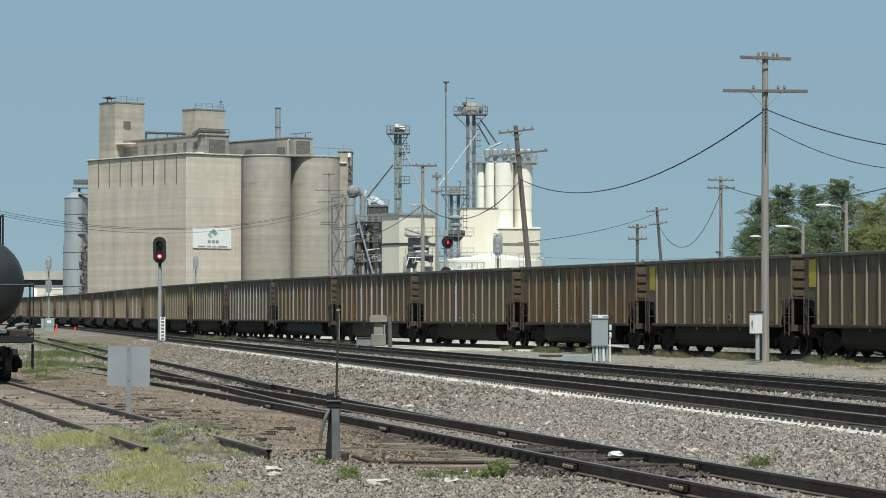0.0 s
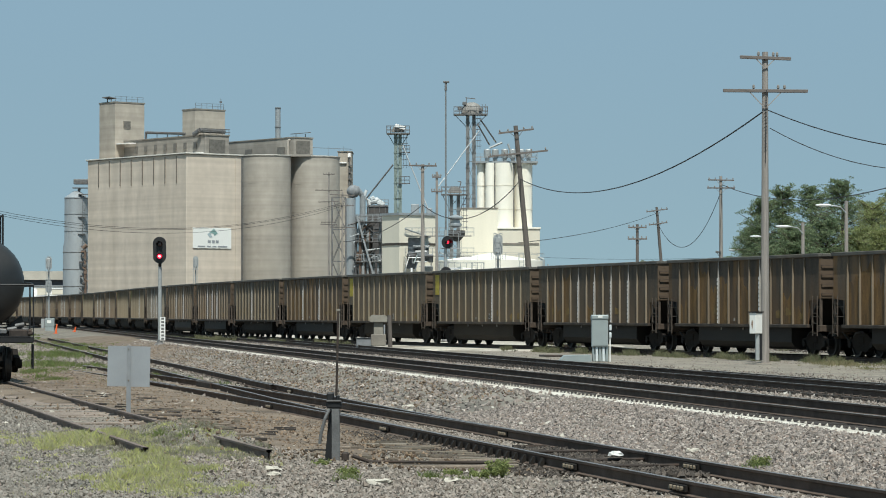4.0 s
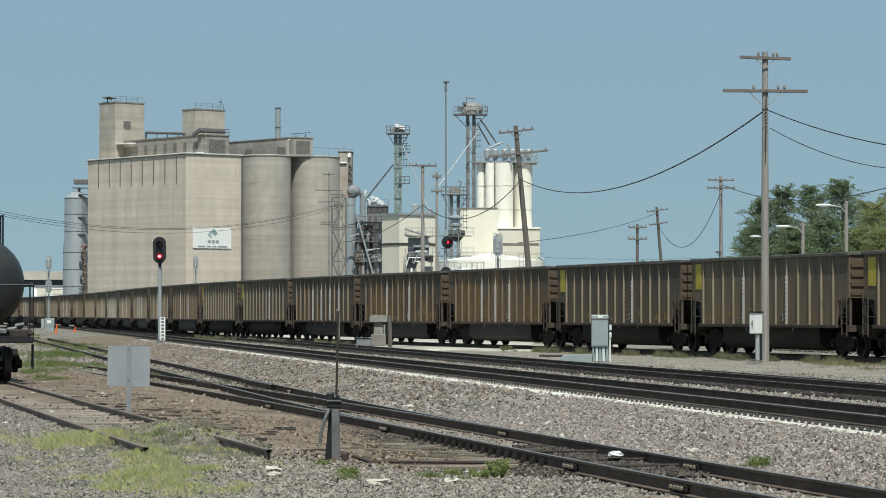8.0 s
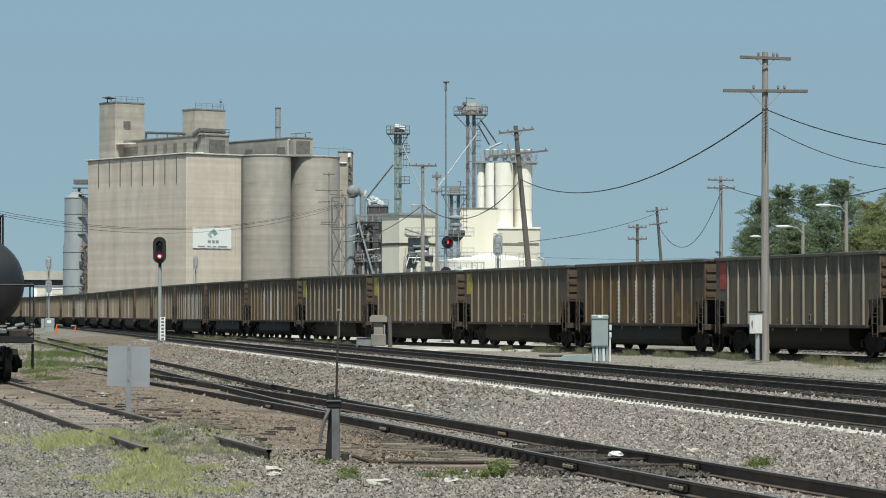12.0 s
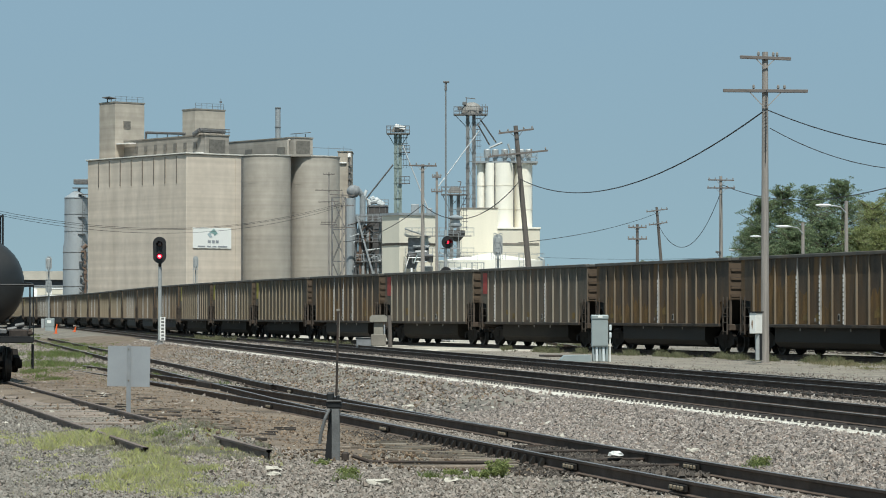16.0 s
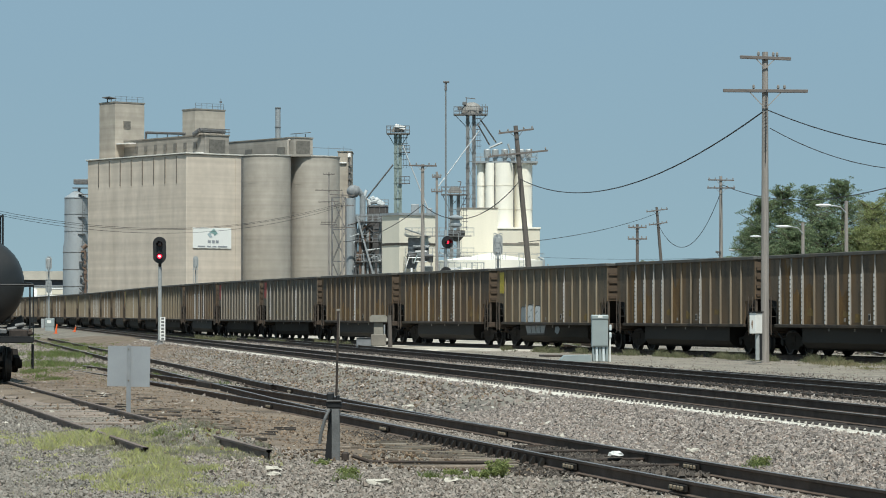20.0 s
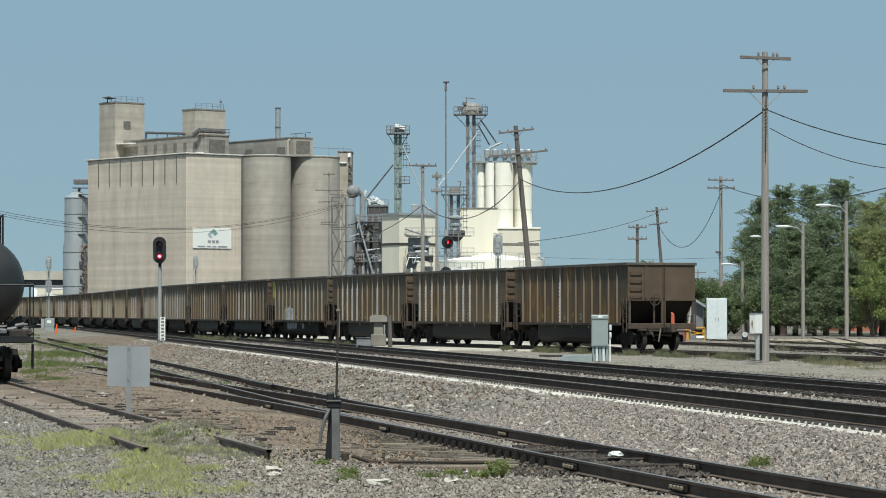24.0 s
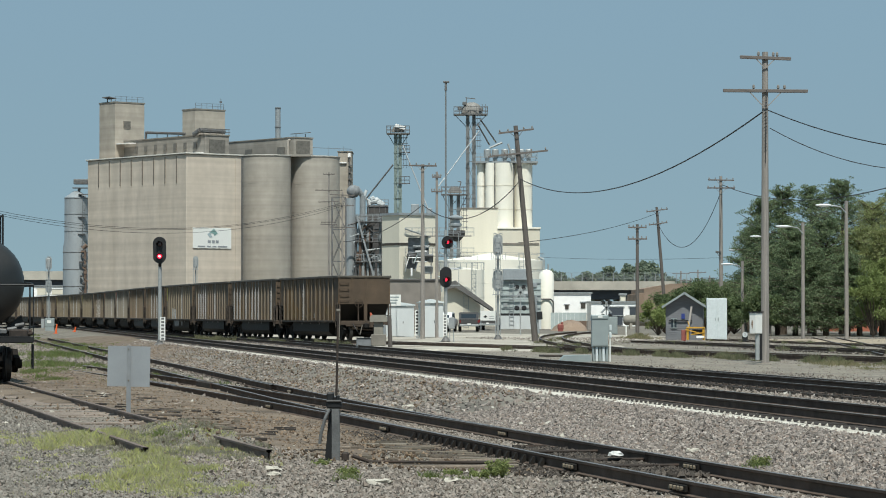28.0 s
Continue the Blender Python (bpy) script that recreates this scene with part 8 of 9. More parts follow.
def leaves(name, centres, normals_up, size, per, mat, parent, seed, flat=0.6, aspect=2.2):
    """Many small leaves scattered in clumps round the given centres (n, 4: x, y, z, clump radius)."""
    rng = np.random.default_rng(seed)
    c = np.repeat(np.asarray(centres, float), per, axis=0)
    n = len(c)
    d = rng.normal(size=(n, 3))
    d /= np.linalg.norm(d, axis=1)[:, None]
    rr = rng.random(n) ** 0.45
    p = c[:, :3] + d * rr[:, None] * c[:, 3:4] * np.array([1, 1, flat])
    u = rng.normal(size=(n, 3)) + d * 0.8
    u[:, 2] += normals_up
    u /= np.linalg.norm(u, axis=1)[:, None]
    w = np.cross(u, rng.normal(size=(n, 3)))
    w /= np.linalg.norm(w, axis=1)[:, None]
    s = size * rng.uniform(0.6, 1.3, (n, 1))
    v = np.stack([p - w * s / aspect, p + u * s, p + w * s / aspect, p - u * s * 0.7], 1).reshape(-1, 3)
    f = np.arange(4 * n).reshape(-1, 4)
    return place(name, mesh_np(name, v, f, LEAF[mat]), parent)


def pine(x, y, h, r, seed, label, mat="pine"):
    """A pine: tapering trunk, drooping limbs in uneven tiers, needle clumps along each limb."""
    rng = random.Random(seed)
    t = thing("pine_tree", pose(x, y, -0.1), label, "tree", "pine trees")
    bm = B()
    rod(bm, (0, 0, 0), (0, 0, h * 0.97), 0.028 * h, 0.03, seg=10)
    part("trunk", bm, "bark", t)
    cen = []
    bm = B()
    z = h * 0.13
    while z < h * 0.955:
        f = (z / h)
        reach = r * 1.30 * (1 - f) ** 0.60 * rng.uniform(0.58, 1.10)
        for k in range(rng.randint(7, 9)):
            a = rng.uniform(0, 2 * math.pi)
            L = max(0.18, reach * rng.uniform(0.6, 1.15))
            rise = L * (rng.uniform(-0.12, 0.34) + 0.55 * max(0.0, f - 0.55) / 0.45)
            e = (L * math.cos(a), L * math.sin(a), z + rise)
            rod(bm, (0, 0, z), e, 0.05, 0.015, seg=5, caps=False)
            for u in np.arange(0.35, 1.05, 0.16):
                cen.append((e[0] * u + rng.uniform(-0.2, 0.2), e[1] * u + rng.uniform(-0.2, 0.2), z + rise * u + rng.uniform(-0.25, 0.3), (0.42 + 0.09 * L) * (1.15 - 0.4 * u) * (0.68 + 0.32 * min(1.0, (1 - f) / 0.45))))
        z += h * 0.034 * rng.uniform(0.7, 1.3)
    part("branchwork", bm, "bark", t)
    leaves("crown", cen, 0.2, 0.118, 23, mat, t, seed, 0.44, 3.6)
    return t


def broad(x, y, h, r, seed, label, mat="mid", trunk=True, per=60, size=0.22, name="tree"):
    """A broad-leaved tree or bush: forked limbs and an uneven crown of leaf clumps."""
    rng = random.Random(seed)
    t = thing(name, pose(x, y, -0.1), label, "tree" if trunk else "bush", "trees and bushes")
    bm = B()
    if trunk:
        rod(bm, (0, 0, 0), (0, 0, h * 0.45), 0.03 * h, 0.02 * h, seg=10)
    cen = []
    for k in range(34 if trunk else 20):
        a, b = rng.uniform(0, 2 * math.pi), rng.uniform(-0.3 if trunk else 0.0, 1.0)
        rr = r * rng.uniform(0.35, 1.0) * math.cos(b * 0.9)
        z = h * (0.58 if trunk else 0.3) + h * (0.40 if trunk else 0.58) * math.sin(b * 1.4) * rng.uniform(0.7, 1.0)
        e = (rr * math.cos(a), rr * math.sin(a), z)
        rod(bm, (0, 0, h * (0.35 if trunk else 0.02)), e, 0.012 * h, 0.01, seg=5, caps=False)
        cen.append((*e, r * rng.uniform(0.22, 0.42)))
    part("branchwork", bm, "bark", t)
    leaves("crown", cen, 0.3, size, per, mat, t, seed, 0.75, 1.8)
    return t


big = "large dark green pine with uneven drooping limbs"
for i, (x, y, h, r) in enumerate(((28.5, 248.0, 12.8, 3.9), (32.6, 262.0, 13.5, 4.6), (34.3, 254.0, 13.3, 4.8), (29.0, 268.0, 12.5, 3.8), (35.8, 246.0, 11.3, 4.6), (28.1, 236.0, 8.8, 3.4), (40.0, 260.0, 12.9, 5.0), (30.8, 238.0, 9.5, 3.8), (33.5, 238.0, 8.8, 3.6), (28.7, 275.0, 9.9, 3.4), (27.1, 240.0, 7.5, 3.0), (29.1, 232.0, 6.9, 2.8), (31.5, 230.0, 6.4, 2.8), (34.4, 232.0, 8.6, 3.6))):
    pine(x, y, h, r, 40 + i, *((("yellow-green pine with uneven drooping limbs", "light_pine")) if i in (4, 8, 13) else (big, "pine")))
for i, (x, y, h, r, mat) in enumerate(((24.6, 232.0, 4.2, 2.0, "mid"), (32.7, 225.0, 5.6, 1.9, "bright"), (34.0, 228.0, 7.4, 2.2, "bright"), (25.1, 255.0, 5.0, 2.6, "mid"), (24.6, 270.0, 5.2, 2.8, "mid"), (24.3, 285.0, 4.6, 2.4, "mid"), (29.4, 285.0, 6.5, 2.8, "mid"), (23.0, 240.0, 3.2, 1.8, "mid"), (35.5, 262.0, 3.2, 2.0, "mid"))):
    broad(x, y, h, r, 70 + i, "leafy green bush at the foot of the pines", mat, False, 260, 0.11, "bush")
broad(17.46, 240.0, 3.00, 1.6, 90, "round leafy bush beside the yard shed", "bright", False, 220, 0.10, "bush")
broad(20.26, 260.0, 3.50, 1.9, 93, "round leafy bush behind the yard shed", "mid", False, 220, 0.10, "bush")
broad(19.3, 256.0, 3.9, 1.9, 94, "leafy bush rising behind the yard shed", "mid", False, 240, 0.10, "bush")
broad(21.4, 264.0, 5.0, 2.2, 95, "tall leafy bush rising behind the yard shed", "mid", False, 260, 0.11, "bush")
broad(23.4, 262.0, 5.5, 2.2, 96, "tall leafy bush rising behind the locker", "mid", False, 260, 0.11, "bush")
# tree row behind the bridge, its haze carried by the leaf colour
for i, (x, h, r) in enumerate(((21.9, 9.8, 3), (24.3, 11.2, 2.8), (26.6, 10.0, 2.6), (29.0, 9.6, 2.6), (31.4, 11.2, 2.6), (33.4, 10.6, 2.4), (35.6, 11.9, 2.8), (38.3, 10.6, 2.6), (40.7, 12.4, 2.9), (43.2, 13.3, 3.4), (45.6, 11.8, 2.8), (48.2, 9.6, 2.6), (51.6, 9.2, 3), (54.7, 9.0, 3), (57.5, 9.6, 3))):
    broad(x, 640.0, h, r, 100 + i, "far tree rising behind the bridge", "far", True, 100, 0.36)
# orange-red shed wall glimpsed under the trees
gl = thing("red_shed", pose(41.88, 292.0, 0), "low red-brown shed glimpsed behind the pines", "shed")
bm = B()
box(bm, (0, 3, 1.2), (8, 5, 2.6), bevel=0.02)
part("wall", bm, surf("red_boards", (0.36, 0.12, 0.07), 0.8, var=0.2), gl)
bm = B()
box(bm, (0, 3, 2.65), (8.6, 5.6, 0.3))
part("roof", bm, "shingle", gl)


# ---- yard tracks behind the train ----
def yard_x(y):
    return 39.3 - 0.1544 * y


def yard2_x(y):
    return 47.0 - 0.154 * y - 0.00006 * (y - 150) ** 2


for nm, fx, y0, y1, z in (("yard_track_near", yard_x, 60, 178, 0.15), ("yard_track_far", yard2_x, 70, 190, 0.12)):
    t = thing(nm, pose(0, 0, 0), "dark rusty yard track behind the coal train", "railway track", kind="structure")
    for off in (-R, R):
        rail("rail", curve_pts(fx, y0, y1, off, 3.0), z, t, "railtop_dull")
me = bpy.data.objects["tie"].data
for nm, fx, y0, y1, z in (("yard_track_near", yard_x, 96, 178, 0.15), ("yard_track_far", yard2_x, 110, 190, 0.12)):
    for p, h in along(fx, y0, y1, 0.62):
        place("tie", me, bpy.data.objects[nm], m=pose(p[0], p[1], z - 0.19, 0, 0, math.degrees(h)))
t = thing("yard_track_crossing", pose(0, 0, 0), "rusty yard track running off towards the pines", "railway track", kind="structure")
for off in (-R, R):
    rail("rail", curve_pts(lambda y: 19.6 + 0.092 * (y - 131), 120, 205, off, 4.0), 0.12, t, "railtop_dull")
# curved yard leads past the leaning pole
cur = thing("curved_yard_track", pose(0, 0, 0), "curved yard track bending away behind the poles", "railway track", kind="structure")


def lead_x(y):
    return 6.75 + 0.00072 * (y - 172) ** 2


for off in (-R, R):
    rail("rail", curve_pts(lead_x, 134, 262, off, 4.0), 0.18, cur, "railtop_dull")
# ---- sheets of pale gravel and brown soil on the ground ----
M["pale_gravel"] = surf("pale_dusty_gravel", (0.47, 0.43, 0.365), 0.95, grain=0.3, fine=5, var=0.45, bump=0.3, dirt=(0.17, 0.14, 0.105), dirt_amount=0.85, dirt_scale=2.0)
M["grey_gravel"] = surf("grey_dusty_gravel", (0.215, 0.19, 0.155), 0.95, grain=0.8, fine=10, var=0.4, bump=0.4, dirt=(0.2, 0.18, 0.13), dirt_amount=0.5)
M["soil"] = surf("brown_soil", (0.150, 0.112, 0.079), 0.97, grain=0.9, fine=16, var=0.5, bump=0.6, dirt=(0.215, 0.17, 0.125), dirt_amount=0.6)


def sheet(name, cx, cy, rx, ry, rot, lift, mat, label, seed):
    """An uneven-edged sheet that follows the ground."""
    rng = random.Random(seed)
    ph = [rng.uniform(0, 6.3) for _ in range(4)]
    rings, seg = 14, 64
    v, f = [], []
    ca, sa = math.cos(radians(rot)), math.sin(radians(rot))
    for i in range(rings + 1):
        for k in range(seg):
            a = 2 * math.pi * k / seg
            w = 1 + 0.12 * math.sin(3 * a + ph[0]) + 0.08 * math.sin(7 * a + ph[1]) + 0.05 * math.sin(13 * a + ph[2])
            u = i / rings * w
            x, y = rx * u * math.cos(a), ry * u * math.sin(a)
            X, Y = cx + x * ca - y * sa, cy + x * sa + y * ca
            v.append((X, Y, float(ground_z(np.array(X), Y)) + lift * (1 if i < rings else -1.5) + 0.013 * (Y < 140)))
    for i in range(rings):
        for k in range(seg):
            f.append((i * seg + k, i * seg + (k + 1) % seg, (i + 1) * seg + (k + 1) % seg, (i + 1) * seg + k))
    ob = new(name, mesh_np(name, v, f, M[mat], True))
    tagged(ob, label, "ground cover", kind="structure")


sheet("gravel_apron", 0.66, 215.0, 16.0, 62.0, 4, 0.03, "pale_gravel", "pale dusty gravel apron round the sheds", 1)
sheet("gravel_crossing", 0.6, 150.0, 4.6, 13.0, 12, 0.09, "pale_gravel", "pale gravel crossing between the tracks", 2)
sheet("brown_verge", 10.68, 118.0, 9.0, 34.0, 14, 0.026, "grey_gravel", "grey-brown gravelly verge behind the mains", 11)
sheet("soil_patch", -21.19, 195.0, 6.0, 55.0, 12, 0.020, "soil", "bare brown soil where the old tracks run out", 12)
sheet("gravel_strip", 10.22, 100.0, 3.5, 36.0, 12, 0.035, "grey_gravel", "pale gravel strip beside the tracks", 3)
sheet("far_apron", 20.67, 172.0, 14.0, 30.0, 0, 0.046, "grey_gravel", "brown dusty ground before the pines", 6)
M["sand"] = surf("dry_sandy_ground", (0.36, 0.295, 0.215), 0.97, grain=0.6, fine=8, var=0.3, bump=0.3, dirt=(0.24, 0.2, 0.14), dirt_amount=0.5)
sheet("sand_verge", 26.6, 186.0, 6.5, 15.0, -4, 0.075, "sand", "pale sandy ground at the foot of the pines", 15)
sheet("soil_patch", -5.6, 63.0, 2.5, 21.0, 12.5, 0.03, "soil", "bare brown soil between old tracks", 4)
sheet("soil_patch", -10.45, 84.0, 4.2, 26.0, 13, 0.040, "soil", "bare brown soil beside the siding", 5)


M["fines_strip"] = surf("pale_stone_dust", (0.56, 0.525, 0.46), 0.95, grain=1.5, fine=18, var=0.28, bump=0.3, dirt=(0.34, 0.29, 0.22), dirt_amount=0.65)


def dust_strip():
    """A narrow bank of pale stone dust along the tie ends of the near main."""
    v, f = [], []
    ys = np.arange(30, 200, 0.5)
    for i, y in enumerate(ys):
        x = main_x(y, 0)
        wob = 0.04 * math.sin(y * 0.9) + 0.03 * math.sin(y * 2.3 + 1) + 0.02 * math.sin(y * 5.1)
        for d, z in ((0.56, -0.04), (0.60, 0.015), (0.80 + 0.6 * wob, 0.010), (1.0 + wob, -0.07)):
            v.append((x - d, y, z))
    for i in range(len(ys) - 1):
        for k in range(3):
            f.append((i * 4 + k, i * 4 + k + 1, i * 4 + k + 5, i * 4 + k + 4))
    tagged(new("stone_dust_strip", mesh_np("stone_dust_strip", v, f, M["fines_strip"], True)), "pale bank of stone dust along the main track", "ground cover", kind="structure")


dust_strip()
M["blackish"] = surf("near_black_ballast", (0.036, 0.030, 0.026), 0.95, grain=3, fine=30, var=0.4, bump=0.6)


def stained_bed():
    """Dark bed close along each rail of the mains."""
    for off in (0.0, 1.5, 4.75, 6.25):
        v, f = [], []
        ys = np.arange(30, 210, 1.0)
        for y in ys:
            for d in (-0.56, -0.15, 0.15, 0.40):
                v.append((main_x(y, off) + d, y, 0.006 + 0.005 * (abs(d) < 0.2)))
        for i in range(len(ys) - 1):
            for k in range(3):
                f.append((i * 4 + k, i * 4 + k + 1, i * 4 + k + 5, i * 4 + k + 4))
        tagged(new("stained_bed", mesh_np("stained_bed", v, f, M["blackish"], True)), "dark track bed along a rail", "ground cover", kind="structure")


stained_bed()


# ---- ballast and loose stones ----
ST = {
    "ballast": island_mat("grey_ballast", ((0.058, 0.053, 0.049), (0.256, 0.228, 0.207), (0.139, 0.119, 0.107), (0.401, 0.357, 0.319), (0.206, 0.161, 0.134), (0.307, 0.269, 0.241), (0.095, 0.083, 0.077)), 0.9),
    "fines": island_mat("pale_fine_stone", ((0.5, 0.46, 0.40), (0.60, 0.56, 0.49), (0.42, 0.38, 0.32)), 0.95),
    "yard": island_mat("yard_stones", ((0.131, 0.113, 0.099), (0.278, 0.248, 0.218), (0.207, 0.171, 0.143), (0.332, 0.295, 0.260), (0.169, 0.142, 0.124)), 0.95),
    "blackish": island_mat("oily_stones", ((0.03, 0.027, 0.025), (0.07, 0.06, 0.052), (0.12, 0.10, 0.085), (0.045, 0.04, 0.036)), 0.85),
    "pale": island_mat("pale_broken_stone", ((0.50, 0.465, 0.40), (0.40, 0.37, 0.32), (0.57, 0.55, 0.5)), 0.9),
}
ST["clod"] = island_mat("soil_clods", ((0.075, 0.052, 0.036), (0.17, 0.118, 0.078), (0.27, 0.20, 0.14), (0.06, 0.045, 0.035), (0.29, 0.24, 0.19), (0.11, 0.08, 0.055)), 0.98)
OCTA = 1.35 * np.array([(1, 0, 0), (-1, 0, 0), (0, 1, 0), (0, -1, 0), (0, 0, 1), (0, 0, -1)], float)
OFACE = np.array([(0, 2, 4), (2, 1, 4), (1, 3, 4), (3, 0, 4), (2, 0, 5), (1, 2, 5), (3, 1, 5), (0, 3, 5)])


def stones(name, pts, size, mat, label, seed, squash=0.7, sink=0.25):
    """Broken stones: jittered eight-sided lumps turned at random, one mesh."""
    rng = np.random.default_rng(seed)
    n = len(pts)
    s = size * rng.uniform(0.55, 1.45, (n, 1, 1)) * np.array([1, 1, squash])
    v = OCTA[None] * (1 + rng.uniform(-0.35, 0.30, (n, 6, 1))) + rng.uniform(-0.5, 0.5, (n, 6, 3))
    v *= s * 0.5
    q = rng.normal(size=(n, 4))
    q /= np.linalg.norm(q, axis=1)[:, None]
    w, x, y, z = q.T
    Rm = np.stack([1 - 2 * (y * y + z * z), 2 * (x * y - w * z), 2 * (x * z + w * y), 2 * (x * y + w * z), 1 - 2 * (x * x + z * z), 2 * (y * z - w * x), 2 * (x * z - w * y), 2 * (y * z + w * x), 1 - 2 * (x * x + y * y)], 1).reshape(n, 3, 3)
    v = np.einsum("nij,nkj->nki", Rm, v) + pts[:, None, :] + np.array([0, 0, size * (0.5 - sink) * squash])
    f = (np.arange(n)[:, None, None] * 6 + OFACE[None]).reshape(-1, 3)
    ob = new(name, mesh_np(name, v.reshape(-1, 3), f, ST[mat]))
    tagged(ob, label, "stones", kind="stuff")


def scatter(n, y0, y1, keep, seed, spread=0.162):
    """n random ground points in the yard between two distances, thinned by keep(x, y) from 0 to 1."""
    rng = np.random.default_rng(seed)
    y = np.sqrt(rng.uniform(y0 * y0, y1 * y1, n))
    x = rng.uniform(-1, 1, n) * (y * spread + 0.6)
    k = rng.random(n) < keep(x, y)
    x, y = x[k], y[k]
    return np.stack([x, y, ground_z(x, y)], 1)


def dmain(x, y):
    return (14.354 - 0.17015 * y) - x


def in_ballast(x, y):
    d = dmain(x, y)
    out = smooth(5.2, 3.6, d) * smooth(-8.8, -8.0, d)
    for r0 in (0.0, -1.5, -4.75, -6.3):                      # swept clear beside each rail of the mains
        out = out * (1 - 0.85 * smooth(0.42, 0.2, np.abs(d - r0)))
    out = out * (1 - 0.72 * smooth(66, 95, y) * (d > 1.35))    # the far shoulder is mostly soil
    return out * (1 - 0.95 * ((d > 0.5) & (d < 0.72)))


def in_yard(x, y):
    d = dmain(x, y)
    soil = np.exp(-(((x + 0.233 * y - 9.6) / 2.2) ** 2)) * smooth(36, 44, y) * smooth(100, 80, y) * (x < 8.6 - 0.17 * y - 0.00044 * y * y)
    bed = np.exp(-((d - 6.4) / 1.0) ** 2) * (y < 62)            # between the rails of the turnout
    old = smooth(0.95, 0.7, np.abs(x + 0.2345 * y - 6.13)) * smooth(45, 50, y)      # the old siding's ties lie bare
    return np.clip(smooth(3.4, 5.0, d) * 0.85 * (1 - 0.88 * soil) * (1 - 0.25 * bed) * (1 - 0.85 * old), 0, 1)


def worn(x, y):
    """Where the yard is trodden down to finer, dirtier gravel."""
    return smooth(-0.055, -0.085, x / y + 0.018 * np.sin(0.7 * y + 2 * x)) * (y < 62)


stones("ballast_stones", scatter(180000, 24, 62, in_ballast, 1), 0.050, "ballast", "angular grey ballast stones between the tracks", 1)
stones("ballast_stones_far", scatter(105000, 62, 190, in_ballast, 2), 0.075, "ballast", "angular grey ballast stones farther along the mains", 2)
stones("mid_ballast", scatter(70000, 40, 120, lambda x, y: ((dmain(x, y) < -1.85) & (dmain(x, y) > -4.35)) * 0.8, 17) + np.array([0, 0, 0.03]), 0.045, "yard", "grey stones heaped between the two mains", 17, 0.6)
ST["fine"] = island_mat("fine_dirty_gravel", ((0.20, 0.182, 0.158), (0.25, 0.232, 0.205), (0.22, 0.192, 0.163), (0.29, 0.268, 0.238), (0.21, 0.19, 0.168)), 0.95)
stones("fine_gravel", scatter(125000, 24, 62, lambda x, y: np.minimum(1.0, 1.15 * in_yard(x, y)) * worn(x, y), 33) + np.array([0, 0, 0.010]), 0.027, "fine", "fine dirty grey gravel trodden into the yard", 33, 0.45)
stones("yard_stones", scatter(100000, 24, 62, lambda x, y: in_yard(x, y) * (1 - 0.92 * worn(x, y)), 3) + np.array([0, 0, 0.012]), 0.038, "yard", "small grey and brown stones on the yard", 3, 0.6)
stones("yard_stones_far", scatter(60000, 62, 190, in_yard, 4, 0.17) + np.array([0, 0, 0.01]), 0.085, "yard", "small grey stones farther along the yard", 4, 0.6)
stones("verge_stones", scatter(80000, 62, 150, lambda x, y: smooth(-8.4, -9.2, dmain(x, y)) * smooth(-22, -19, dmain(x, y)) * 0.6 * (1 - 0.9 * ((y > 132) & (x > -2.5) & (x < 3.0))), 9, 0.17) + np.array([0, 0, 0.03]), 0.042, "yard", "grey stones on the verge beyond the mains", 9, 0.6)
stones("edge_fines", scatter(260000, 38, 140, lambda x, y: ((dmain(x, y) > 0.72) & (dmain(x, y) < 1.1)) * 0.4, 5, 0.17), 0.024, "fines", "pale fine stone along the ties of the main", 5)
stones("pale_stones", scatter(170, 26, 70, lambda x, y: np.ones_like(x), 6), 0.09, "pale", "scattered pale broken stones", 6, 0.5)


stones("track_rubble", scatter(60000, 37.5, 45, lambda x, y: (np.abs(x - (11.994 - 0.27419 * y + 0.00073 * y * y)) < 0.62) * 1.0, 12) + np.array([0, 0, 0.05]), 0.06, "blackish", "dark oily rubble between the rails of the turnout", 12, 0.6)
stones("rail_foot_litter", scatter(60000, 38, 52, lambda x, y: smooth(0.62, 0.2, np.abs(x - (12.0 - 0.27419 * y + 0.00073 * y * y - 1.18))) * 0.8, 14) + np.array([0, 0, 0.03]), 0.04, "blackish", "dark oily litter along the foot of the near rail", 14, 0.5)
stones("soil_clods", scatter(80000, 30, 100, lambda x, y: np.exp(-(((x + 0.233 * y - 9.6) / 2.4) ** 2)) * 0.9 * smooth(37, 42, y) * (1 - 0.4 * smooth(0.95, 0.7, np.abs(x + 0.2345 * y - 6.13))) * (x < 8.6 - 0.17 * y - 0.00044 * y * y), 7) + np.array([0, 0, 0.035]), 0.04, "clod", "brown clods and small stones on bare soil", 7, 0.6)
stones("shoulder_soil", scatter(70000, 66, 175, lambda x, y: (dmain(x, y) > 1.3) * smooth(5.6, 4.2, dmain(x, y)) * 0.8, 13, 0.17) + np.array([0, 0, 0.01]), 0.05, "clod", "brown soil and small stones on the far shoulder of the mains", 13, 0.6)
